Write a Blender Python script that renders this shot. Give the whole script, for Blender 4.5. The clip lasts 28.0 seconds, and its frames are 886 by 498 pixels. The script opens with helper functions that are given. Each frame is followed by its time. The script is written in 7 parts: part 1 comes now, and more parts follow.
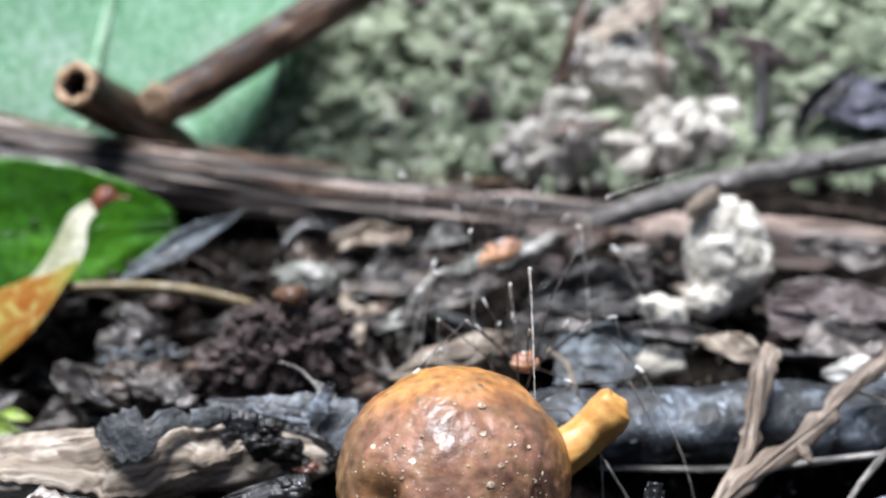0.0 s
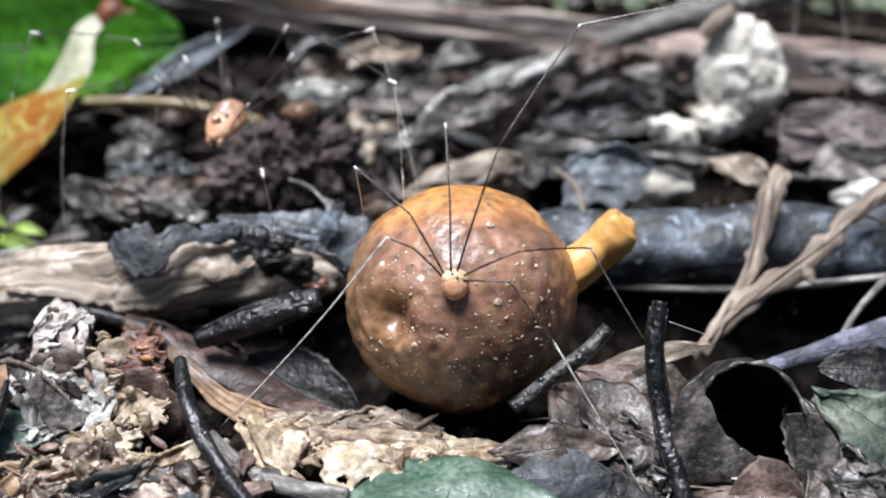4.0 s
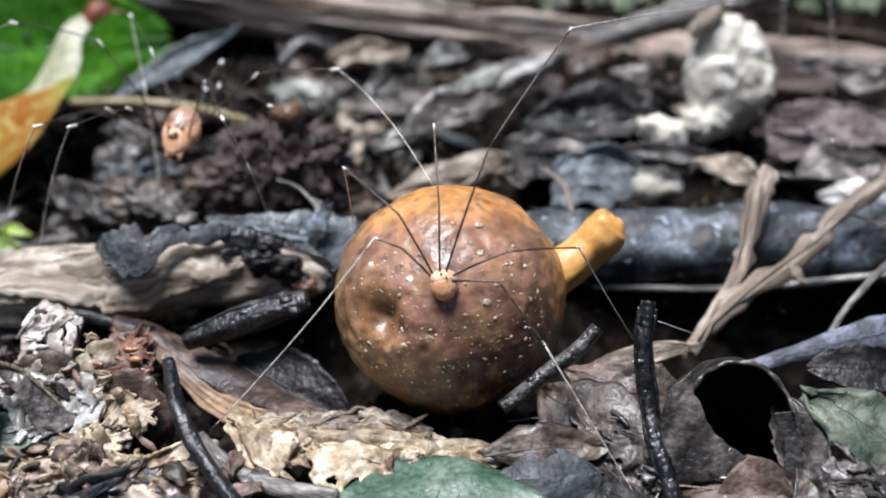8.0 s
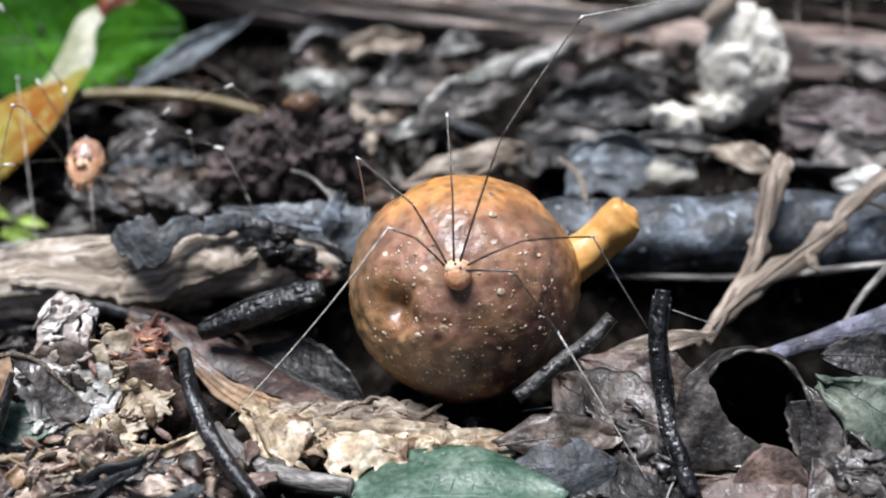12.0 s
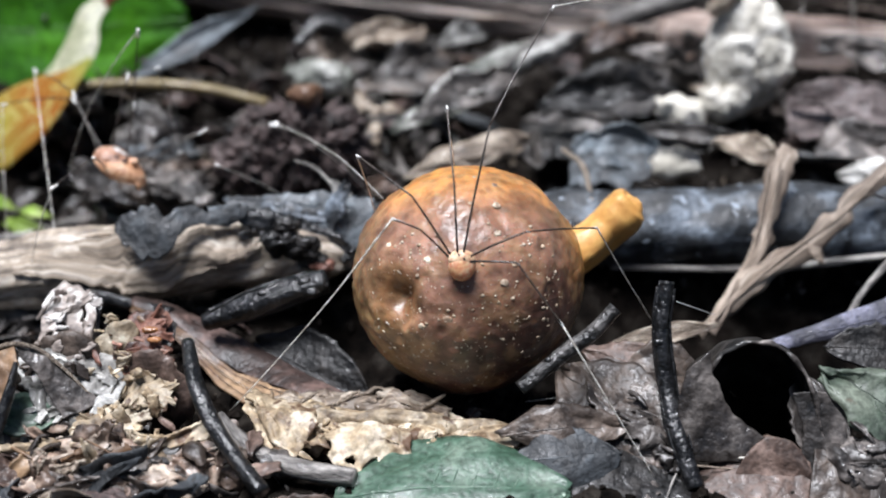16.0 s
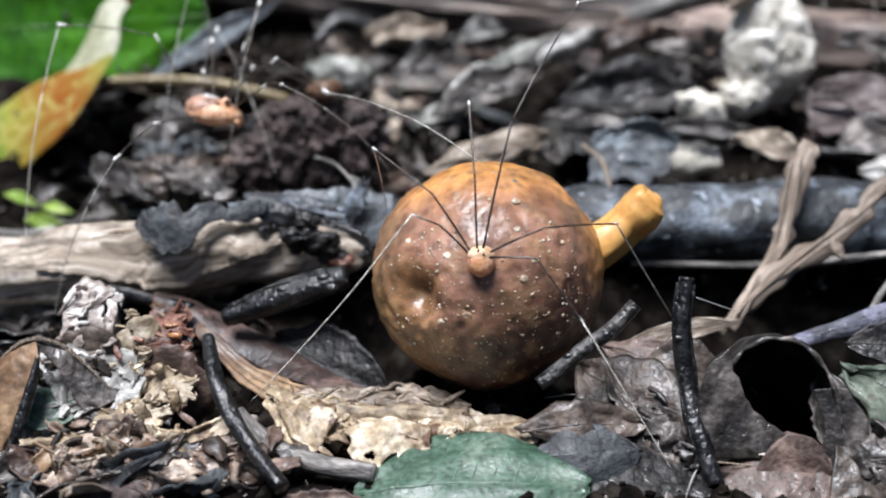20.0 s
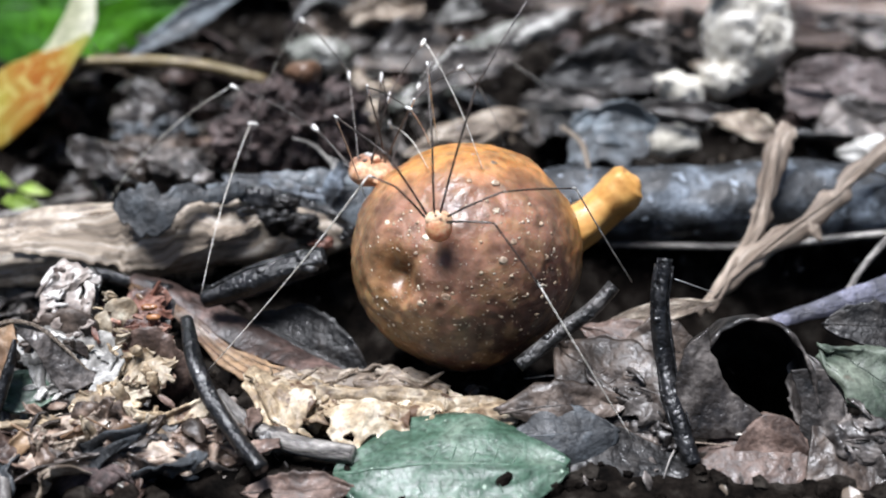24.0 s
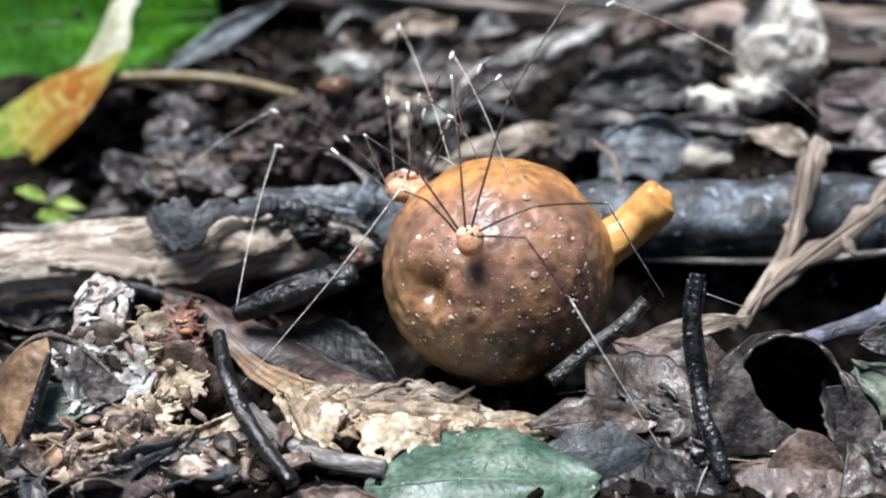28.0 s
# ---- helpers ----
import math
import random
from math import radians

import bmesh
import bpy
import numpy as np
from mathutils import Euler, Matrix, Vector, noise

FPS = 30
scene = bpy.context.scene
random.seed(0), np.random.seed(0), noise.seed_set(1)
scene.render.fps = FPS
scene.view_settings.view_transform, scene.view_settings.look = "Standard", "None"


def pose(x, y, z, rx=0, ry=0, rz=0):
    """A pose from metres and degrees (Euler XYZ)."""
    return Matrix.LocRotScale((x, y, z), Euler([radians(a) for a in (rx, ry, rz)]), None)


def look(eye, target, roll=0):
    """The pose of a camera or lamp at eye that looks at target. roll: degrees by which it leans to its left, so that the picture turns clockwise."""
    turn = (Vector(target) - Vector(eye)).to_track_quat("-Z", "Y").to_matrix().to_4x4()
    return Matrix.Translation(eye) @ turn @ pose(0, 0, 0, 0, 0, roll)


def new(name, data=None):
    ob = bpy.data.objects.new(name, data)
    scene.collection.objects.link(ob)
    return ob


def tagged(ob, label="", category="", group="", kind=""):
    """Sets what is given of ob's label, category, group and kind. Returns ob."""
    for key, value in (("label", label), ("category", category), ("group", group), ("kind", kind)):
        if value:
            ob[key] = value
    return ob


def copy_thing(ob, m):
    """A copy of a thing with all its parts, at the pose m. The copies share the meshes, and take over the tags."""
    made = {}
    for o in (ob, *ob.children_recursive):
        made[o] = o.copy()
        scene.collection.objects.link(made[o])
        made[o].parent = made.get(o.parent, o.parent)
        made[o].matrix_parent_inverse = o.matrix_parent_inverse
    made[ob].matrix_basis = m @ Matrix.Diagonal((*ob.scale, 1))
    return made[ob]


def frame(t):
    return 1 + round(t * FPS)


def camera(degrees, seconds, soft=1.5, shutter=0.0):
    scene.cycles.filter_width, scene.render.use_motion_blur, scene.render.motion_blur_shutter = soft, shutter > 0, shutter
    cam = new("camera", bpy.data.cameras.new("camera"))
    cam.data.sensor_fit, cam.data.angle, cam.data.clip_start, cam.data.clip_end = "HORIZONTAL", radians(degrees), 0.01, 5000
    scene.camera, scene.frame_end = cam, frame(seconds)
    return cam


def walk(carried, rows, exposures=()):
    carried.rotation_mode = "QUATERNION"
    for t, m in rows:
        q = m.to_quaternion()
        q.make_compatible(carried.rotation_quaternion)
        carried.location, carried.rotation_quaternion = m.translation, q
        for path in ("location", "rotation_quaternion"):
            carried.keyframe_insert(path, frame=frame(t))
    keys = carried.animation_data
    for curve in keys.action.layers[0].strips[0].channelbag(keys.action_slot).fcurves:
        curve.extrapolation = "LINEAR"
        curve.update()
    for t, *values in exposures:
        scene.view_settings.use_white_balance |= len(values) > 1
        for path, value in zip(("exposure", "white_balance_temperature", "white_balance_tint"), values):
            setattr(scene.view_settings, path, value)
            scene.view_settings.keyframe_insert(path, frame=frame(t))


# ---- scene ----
cam = camera(40.0, 28.0, soft=2.0)
MM = 0.001
EYE = (0.0, 0.0, 0.0675)
# seconds and the camera's turn; it is held at one place and panned by hand
PATH = [
    (0, 76.487, 0.489, -0.057),
    (0.5, 75.124, 0.557, -0.150),
    (1, 73.041, 0.308, -0.040),
    (1.5, 72.014, 0.593, 0.595),
    (2, 71.088, 0.677, 1.194),
    (2.5, 70.671, 0.402, 1.083),
    (3, 69.487, 0.328, 0.999),
    (3.5, 67.826, 0.184, 0.758),
    (5.5, 68.862, -0.005, 0.250),
    (6, 68.553, 0.039, 0.123),
    (6.5, 68.536, -0.148, -0.249),
    (7, 68.567, -0.173, -0.298),
    (7.5, 68.312, -0.113, -0.126),
    (8, 68.000, -0.003, 0.001),
    (8.5, 67.795, 0.077, 0.107),
    (9, 67.664, 0.178, 0.187),
    (9.5, 67.765, 0.116, 0.083),
    (10, 67.799, 0.221, 0.125),
    (10.5, 67.812, 0.200, 0.217),
    (11, 67.579, 0.300, 0.332),
    (11.5, 67.560, 0.416, 0.457),
    (13.5, 67.347, 0.481, 0.814),
    (14, 67.358, 0.568, 1.061),
    (14.5, 66.987, 0.695, 1.072),
    (15, 66.678, 0.573, 0.815),
    (15.5, 66.867, 0.324, 0.727),
    (16, 67.089, 0.426, 0.722),
    (16.5, 67.109, 0.479, 0.876),
    (17, 67.157, 0.465, 0.881),
    (17.5, 67.028, 0.601, 1.011),
    (18, 66.833, 0.468, 0.883),
    (18.5, 67.034, 0.446, 0.854),
    (19, 67.119, 0.585, 1.076),
    (19.5, 66.957, 0.695, 1.320),
    (20, 66.902, 0.775, 1.570),
    (20.5, 66.780, 0.911, 1.803),
    (22.5, 67.201, 0.626, 1.445),
    (23, 66.551, 0.862, 1.828),
    (23.5, 65.562, 0.689, 1.325),
    (24, 66.027, 0.403, 0.661),
    (24.5, 66.680, 0.275, 0.791),
    (25, 66.652, 0.493, 1.240),
    (25.5, 66.441, 0.563, 1.330),
    (26, 66.937, 0.336, 1.333),
    (26.5, 67.528, 0.539, 1.538),
    (27, 67.132, 0.650, 1.810),
    (27.5, 66.713, 0.788, 1.986),
    (28, 66.734, 0.917, 2.041),
]
walk(cam, [(t, pose(*EYE, rx, ry, rz)) for t, rx, ry, rz in PATH], exposures=[(0.0, 0.52, 6270, 13), (1.0, 0.86, 6270, 13), (2.0, 0.74, 6270, 13), (3.0, 0.62, 6270, 13), (6.0, 0.43, 6270, 13), (20.0, 0.39, 6270, 13), (24.0, 0.51, 6270, 13), (28.0, 0.50, 6270, 13)])
cam.data.dof.use_dof = True
cam.data.dof.focus_distance = 0.124
cam.data.dof.aperture_fstop = 20.0

# ---- light: bright open shade under a hazy sky ----
world = bpy.data.worlds.new("sky")
scene.world = world
world.use_nodes = True
sky = world.node_tree.nodes.new("ShaderNodeTexSky")
sky.sky_type, sky.sun_disc = "NISHITA", False
sky.sun_elevation, sky.sun_rotation = radians(77), radians(226)
world.node_tree.links.new(sky.outputs[0], world.node_tree.nodes["Background"].inputs[0])
world.node_tree.nodes["Background"].inputs[1].default_value = 0.036
sun = new("sun", bpy.data.lights.new("sun", "SUN"))
sun.data.energy, sun.data.angle, sun.data.color = 5.7, radians(30), (0.97, 0.985, 1.0)
sun.matrix_world = look((-0.05, 0.072, 0.3), (0.0, 0.12, 0.0))


# ---- materials ----
def ramp_node(nt, cols, lo=0.3, hi=0.7):
    r = nt.nodes.new("ShaderNodeValToRGB")
    e = r.color_ramp.elements
    while len(e) < len(cols):
        e.new(0.5)
    for i, c in enumerate(cols):
        e[i].position = lo + (hi - lo) * i / max(1, len(cols) - 1)
        e[i].color = (*c, 1)
    return r


def surface(name, cols, scale=250, rough=0.6, bump=0.5, fine=1800, uv=None, spec=0.5, coat=0.0, through_light=0.0, vary=0.35, spots=None, detail=6.0, lo=0.34, hi=0.66, wet=0.6, grain=0.65):
    """A surface with a blotch layer, a grain layer and relief; uv stretches both along a tube or a leaf."""
    m = bpy.data.materials.new(name)
    m.use_nodes = True
    nt = m.node_tree
    b = nt.nodes["Principled BSDF"]
    lk = nt.links.new
    tc = nt.nodes.new("ShaderNodeTexCoord")
    mp = nt.nodes.new("ShaderNodeMapping")
    lk(tc.outputs["UV" if uv else "Object"], mp.inputs[0])
    if uv:
        mp.inputs["Scale"].default_value = (uv[0], uv[1], 1)
    info = nt.nodes.new("ShaderNodeObjectInfo")
    lk(info.outputs["Random"], mp.inputs["Location"])
    big = nt.nodes.new("ShaderNodeTexNoise")
    big.inputs["Scale"].default_value, big.inputs["Detail"].default_value = (1.0 if uv else scale), detail
    lk(mp.outputs[0], big.inputs["Vector"])
    small = nt.nodes.new("ShaderNodeTexNoise")
    small.inputs["Scale"].default_value, small.inputs["Detail"].default_value = (4.3 if uv else fine), 3
    lk(mp.outputs[0], small.inputs["Vector"])
    rp = ramp_node(nt, cols, lo, hi)
    lk(big.outputs[0], rp.inputs[0])
    mix = nt.nodes.new("ShaderNodeMix")
    mix.data_type, mix.blend_type = "RGBA", "OVERLAY"
    mix.inputs["Factor"].default_value = grain
    lk(rp.outputs[0], mix.inputs["A"])
    gr = ramp_node(nt, [(0.1, 0.1, 0.1), (0.9, 0.9, 0.9)], 0.25, 0.75)
    lk(small.outputs[0], gr.inputs[0])
    lk(gr.outputs[0], mix.inputs["B"])
    out = mix.outputs["Result"]
    if spots:
        vo = nt.nodes.new("ShaderNodeTexNoise")
        vo.inputs["Scale"].default_value, vo.inputs["Detail"].default_value = spots[1], 3
        lk(tc.outputs["Object"], vo.inputs["Vector"])
        sr = ramp_node(nt, [(0, 0, 0), (1, 1, 1)], spots[2], spots[2] + 0.05)
        lk(vo.outputs[0], sr.inputs[0])
        sm = nt.nodes.new("ShaderNodeMix")
        sm.data_type = "RGBA"
        lk(sr.outputs[0], sm.inputs["Factor"])
        lk(out, sm.inputs["A"])
        sm.inputs["B"].default_value = (*spots[0], 1)
        out = sm.outputs["Result"]
    hs = nt.nodes.new("ShaderNodeHueSaturation")
    mr = nt.nodes.new("ShaderNodeMapRange")
    mr.inputs["To Min"].default_value, mr.inputs["To Max"].default_value = 1 - vary, 1 + vary
    lk(info.outputs["Random"], mr.inputs["Value"])
    lk(mr.outputs[0], hs.inputs["Value"])
    lk(out, hs.inputs["Color"])
    lk(hs.outputs[0], b.inputs["Base Color"])
    rr = nt.nodes.new("ShaderNodeMapRange")
    rr.inputs["To Min"].default_value, rr.inputs["To Max"].default_value = max(0.05, rough - 0.2), min(1, rough + 0.2)
    lk(small.outputs[0], rr.inputs["Value"])
    lk(rr.outputs[0], b.inputs["Roughness"])
    b.inputs["Specular IOR Level"].default_value = spec
    b.inputs["Coat Weight"].default_value = coat
    b.inputs["Coat Roughness"].default_value = 0.12
    if wet:
        film = nt.nodes.new("ShaderNodeTexNoise")
        film.inputs["Scale"].default_value, film.inputs["Detail"].default_value = 420, 4
        lk(tc.outputs["Object"], film.inputs["Vector"])
        fr = ramp_node(nt, [(coat, coat, coat), (wet, wet, wet)], 0.48, 0.56)
        lk(film.outputs[0], fr.inputs[0])
        lk(fr.outputs[0], b.inputs["Coat Weight"])
    ad = nt.nodes.new("ShaderNodeMath")
    ad.operation = "ADD"
    lk(big.outputs[0], ad.inputs[0])
    lk(small.outputs[0], ad.inputs[1])
    bp = nt.nodes.new("ShaderNodeBump")
    bp.inputs["Strength"].default_value, bp.inputs["Distance"].default_value = bump, 0.00026
    lk(ad.outputs[0], bp.inputs["Height"])
    lk(bp.outputs[0], b.inputs["Normal"])
    lk(bp.outputs[0], b.inputs["Coat Normal"])
    if through_light:
        tr = nt.nodes.new("ShaderNodeBsdfTranslucent")
        lk(hs.outputs[0], tr.inputs["Color"])
        ms = nt.nodes.new("ShaderNodeMixShader")
        ms.inputs[0].default_value = through_light
        lk(b.outputs[0], ms.inputs[1])
        lk(tr.outputs[0], ms.inputs[2])
        lk(ms.outputs[0], nt.nodes["Material Output"].inputs[0])
    return m


M_SOIL = surface("dark_wet_soil", [(0.002, 0.0017, 0.0015), (0.007, 0.0055, 0.0045), (0.022, 0.019, 0.016)], 300, 0.9, 0.9, spec=0.03, wet=0)
M_BANK = surface("mossy_bank_earth", [(0.07, 0.075, 0.052), (0.165, 0.18, 0.13), (0.34, 0.35, 0.27)], 90, 0.9, 1.0, wet=0)
M_MOSS = surface("green_moss", [(0.06, 0.075, 0.046), (0.15, 0.18, 0.115), (0.31, 0.345, 0.25)], 260, 0.9, 0.8, wet=0)
M_LICHEN = surface("pale_lichen_grit", [(0.24, 0.27, 0.19), (0.44, 0.48, 0.37), (0.66, 0.68, 0.58)], 500, 0.85, 0.7, wet=0)
# pale spots: scuffs, with bluish highlights put into the colour
M_BARK = surface("grey_blue_bark", [(0.006, 0.0065, 0.007), (0.036, 0.040, 0.045), (0.20, 0.232, 0.27)], 230, 0.58, 1.0, 1200, spots=((0.36, 0.41, 0.47), 480, 0.635), wet=0.15)
M_WOOD = surface("weathered_wood", [(0.13, 0.098, 0.074), (0.45, 0.37, 0.285), (0.70, 0.63, 0.55)], rough=0.7, bump=1.0, uv=(0.9, 0.22), lo=0.32, hi=0.68)
M_GRAIN = surface("split_wood_grain", [(0.065, 0.047, 0.035), (0.35, 0.28, 0.212), (0.68, 0.60, 0.51)], rough=0.75, bump=1.0, uv=(1.6, 9.0), lo=0.30, hi=0.70, vary=0.05, wet=0.1)
M_FLAKE = surface("dark_bark_flake", [(0.010, 0.011, 0.012), (0.032, 0.035, 0.038), (0.085, 0.096, 0.105)], 350, 0.6, 0.7, wet=0.15)
M_STICK = surface("brown_stick_bark", [(0.008, 0.005, 0.004), (0.060, 0.035, 0.025), (0.60, 0.49, 0.42)], rough=0.42, bump=1.0, uv=(1.15, 0.03), lo=0.40, hi=0.62)
M_STICK_PINK = surface("pinkish_stick_bark", [(0.16, 0.105, 0.085), (0.46, 0.345, 0.29), (0.68, 0.56, 0.49)], rough=0.6, bump=0.8, uv=(0.9, 0.07), lo=0.38, hi=0.63)
M_BRANCH = surface("reddish_brown_branch", [(0.014, 0.007, 0.004), (0.085, 0.042, 0.022), (0.26, 0.145, 0.08)], rough=0.5, bump=0.9, uv=(0.8, 0.09), lo=0.38, hi=0.63)
M_CUT = surface("torn_wood_fibre", [(0.25, 0.14, 0.07), (0.46, 0.30, 0.18), (0.62, 0.46, 0.32)], 700, 0.8, 0.9, wet=0)
M_TWIG = surface("black_wet_twig", [(0.003, 0.003, 0.003), (0.004, 0.004, 0.0045), (0.020, 0.020, 0.021)], 600, 0.36, 1.0, 1700, spec=0.5, vary=0.1, coat=0.1, wet=0.6)
M_STICKLET = surface("dark_grey_stick", [(0.005, 0.0048, 0.0045), (0.016, 0.015, 0.014), (0.075, 0.07, 0.066)], 500, 0.42, 0.9, 2000, vary=0.1)
M_TWIG_GREY = surface("grey_twig", [(0.05, 0.045, 0.041), (0.14, 0.128, 0.117), (0.32, 0.30, 0.275)], rough=0.6, bump=0.8, uv=(1.2, 0.3))
M_GREEN = surface("fresh_green_leaf", [(0.024, 0.115, 0.001), (0.042, 0.185, 0.002), (0.070, 0.255, 0.004)], 90, 0.45, 0.15, 900, through_light=0.3, vary=0.1)
M_PALE_GREEN = surface("pale_green_leaf", [(0.24, 0.54, 0.29), (0.34, 0.62, 0.40), (0.48, 0.70, 0.52)], 30, 0.25, 0.12, 700, through_light=0.25, vary=0.1)
M_BLUE_GREEN = surface("grey_green_leaf", [(0.028, 0.065, 0.040), (0.062, 0.114, 0.078), (0.135, 0.185, 0.140)], 200, 0.45, 0.5, 1500, vary=0.1, wet=0.2, spots=((0.42, 0.52, 0.42), 1100, 0.68))
M_DEAD = surface("dark_wet_dead_leaf", [(0.008, 0.0065, 0.006), (0.030, 0.025, 0.022), (0.105, 0.092, 0.083)], 300, 0.42, 0.8, 1600)
M_GREY = surface("grey_rotting_leaf", [(0.009, 0.008, 0.007), (0.046, 0.039, 0.035), (0.215, 0.188, 0.170)], 320, 0.55, 0.8, 1600)
M_TAN = surface("tan_dry_leaf", [(0.085, 0.06, 0.042), (0.25, 0.195, 0.145), (0.50, 0.43, 0.345)], rough=0.6, bump=0.9, uv=(5.0, 5.0))
M_STRAW = surface("dry_straw_stalk", [(0.10, 0.07, 0.05), (0.25, 0.195, 0.15), (0.46, 0.385, 0.315)], rough=0.6, bump=0.6, uv=(4.0, 5.0), lo=0.3, hi=0.7, vary=0.05, wet=0)
M_BROWN = surface("brown_dead_leaf", [(0.014, 0.009, 0.007), (0.055, 0.034, 0.026), (0.19, 0.13, 0.10)], 260, 0.45, 0.8, 1500)
M_UMBER = surface("umber_wet_leaf", [(0.010, 0.006, 0.005), (0.042, 0.025, 0.020), (0.17, 0.108, 0.09)], 260, 0.5, 0.8, 1500, vary=0.15, wet=0.15)
M_SEPIA = surface("sepia_wet_leaf", [(0.007, 0.005, 0.004), (0.036, 0.026, 0.020), (0.125, 0.094, 0.074)], 230, 0.48, 0.8, 1400, vary=0.2, wet=0.3)
M_SAGE = surface("grey_sage_dead_leaf", [(0.05, 0.055, 0.045), (0.17, 0.175, 0.15), (0.50, 0.49, 0.45)], 220, 0.55, 0.8, 1400, vary=0.1)
M_PINK = surface("pinkish_dead_leaf", [(0.035, 0.023, 0.018), (0.105, 0.068, 0.053), (0.25, 0.175, 0.142)], 260, 0.55, 0.6, wet=0.3)
M_PURPLE = surface("violet_grey_bark", [(0.022, 0.022, 0.032), (0.055, 0.056, 0.078), (0.16, 0.16, 0.215)], 300, 0.6, 0.8, vary=0.05, wet=0.3)
M_CLAY = surface("chalky_clay", [(0.38, 0.355, 0.30), (0.58, 0.545, 0.475), (0.74, 0.705, 0.64)], 300, 0.9, 0.9, 1400, wet=0, grain=0.35)
M_CREAM = surface("cream_rotten_wood", [(0.09, 0.055, 0.03), (0.34, 0.26, 0.165), (0.60, 0.52, 0.40)], 330, 0.6, 1.0, 1300, spots=((0.10, 0.055, 0.03), 420, 0.61), wet=0.12)
M_WHITE = surface("white_mould", [(0.07, 0.050, 0.042), (0.29, 0.245, 0.215), (0.80, 0.775, 0.74)], 300, 0.6, 1.0, 1300, spots=((0.06, 0.040, 0.032), 300, 0.60), vary=0.1, lo=0.36, hi=0.66, wet=0.1)
M_RUST = surface("rust_red_pulp", [(0.045, 0.018, 0.012), (0.19, 0.082, 0.055), (0.42, 0.25, 0.19)], 320, 0.5, 0.8, wet=0.3)
M_LITTER = surface("mixed_rotten_litter", [(0.03, 0.02, 0.015), (0.19, 0.13, 0.095), (0.50, 0.42, 0.34)], 280, 0.5, 1.0, 1400, coat=0.1, vary=0.4)
M_OCHRE = surface("ochre_brown_leaf", [(0.04, 0.021, 0.011), (0.135, 0.076, 0.039), (0.28, 0.18, 0.10)], 160, 0.5, 0.6, 1100, vary=0.1, wet=0.2)
M_ORANGE = surface("orange_pulp", [(0.16, 0.06, 0.02), (0.36, 0.16, 0.06), (0.52, 0.30, 0.14)], 260, 0.4, 0.6, 1100, vary=0.1, coat=0.2)
# black wet leaf; also colours sheets that stand in for shade
M_BLACK_LEAF_SHADE = surface("black_wet_leaf_and_shade", [(0.003, 0.003, 0.003), (0.010, 0.009, 0.0085), (0.038, 0.034, 0.031)], 300, 0.5, 0.8, 1200, spec=0.35, vary=0.1, wet=0.35)
M_STONE = surface("chalk_white_stone", [(0.22, 0.205, 0.175), (0.52, 0.485, 0.43), (0.74, 0.705, 0.645)], 150, 0.85, 1.0, 700, spots=((0.2, 0.185, 0.16), 330, 0.66), wet=0)
M_CLUMP = surface("purple_brown_clod", [(0.009, 0.006, 0.005), (0.042, 0.027, 0.0245), (0.13, 0.093, 0.086)], 420, 0.75, 1.0, vary=0.15, wet=0.1)
M_STALK = surface("olive_leaf_stalk", [(0.10, 0.07, 0.025), (0.18, 0.13, 0.05), (0.26, 0.20, 0.10)], rough=0.5, bump=0.4, uv=(0.8, 0.2))
M_SPROUT = surface("bright_green_sprout", [(0.18, 0.30, 0.03), (0.32, 0.46, 0.08), (0.48, 0.58, 0.2)], 300, 0.5, 0.4, through_light=0.3)
M_SPROUT_RIB = surface("pale_leaf_rib", [(0.22, 0.42, 0.24), (0.32, 0.52, 0.33), (0.42, 0.6, 0.42)], 200, 0.4, 0.2)
M_DULL_GREEN = surface("dull_grey_green_leaf", [(0.018, 0.027, 0.018), (0.05, 0.068, 0.048), (0.13, 0.15, 0.115)], 170, 0.55, 0.6, 1400, vary=0.05, wet=0.15, spots=((0.10, 0.085, 0.06), 260, 0.62))
M_SLATE = surface("slate_grey_bark", [(0.020, 0.023, 0.026), (0.065, 0.076, 0.085), (0.19, 0.225, 0.25)], 240, 0.5, 0.9, 1500, vary=0.1, wet=0.3)
M_HEAD = surface("pale_peach_shell", [(0.62, 0.36, 0.20), (0.76, 0.50, 0.31), (0.84, 0.62, 0.44)], 700, 0.45, 0.2, 3000, vary=0.03, wet=0)
M_MAUVE = surface("mauve_grey_leaf", [(0.024, 0.017, 0.016), (0.085, 0.064, 0.060), (0.21, 0.172, 0.165)], 260, 0.55, 0.8, 1500, vary=0.1, wet=0.25)
M_PALE = surface("bleached_dead_leaf", [(0.10, 0.095, 0.085), (0.27, 0.26, 0.24), (0.52, 0.51, 0.48)], 300, 0.6, 0.8)
M_STEM = surface("orange_stem", [(0.57, 0.28, 0.07), (0.63, 0.33, 0.095), (0.68, 0.40, 0.14)], 160, 0.42, 0.3, 1200, vary=0.05, wet=0.3, grain=0.25)
M_BODY = surface("orange_harvestman", [(0.46, 0.22, 0.11), (0.64, 0.34, 0.19), (0.76, 0.48, 0.32)], 700, 0.5, 0.3, 3000, vary=0.08, wet=0)
M_AMBER = surface("amber_orange_abdomen", [(0.74, 0.36, 0.17), (0.84, 0.46, 0.25), (0.88, 0.56, 0.36)], 700, 0.4, 0.2, 3000, vary=0.03, wet=0, through_light=0.35)
M_SHIELD = surface("pinkish_brown_shield", [(0.24, 0.115, 0.07), (0.40, 0.21, 0.135), (0.54, 0.33, 0.24)], 600, 0.4, 0.4, 2600, vary=0.05, wet=0.3)
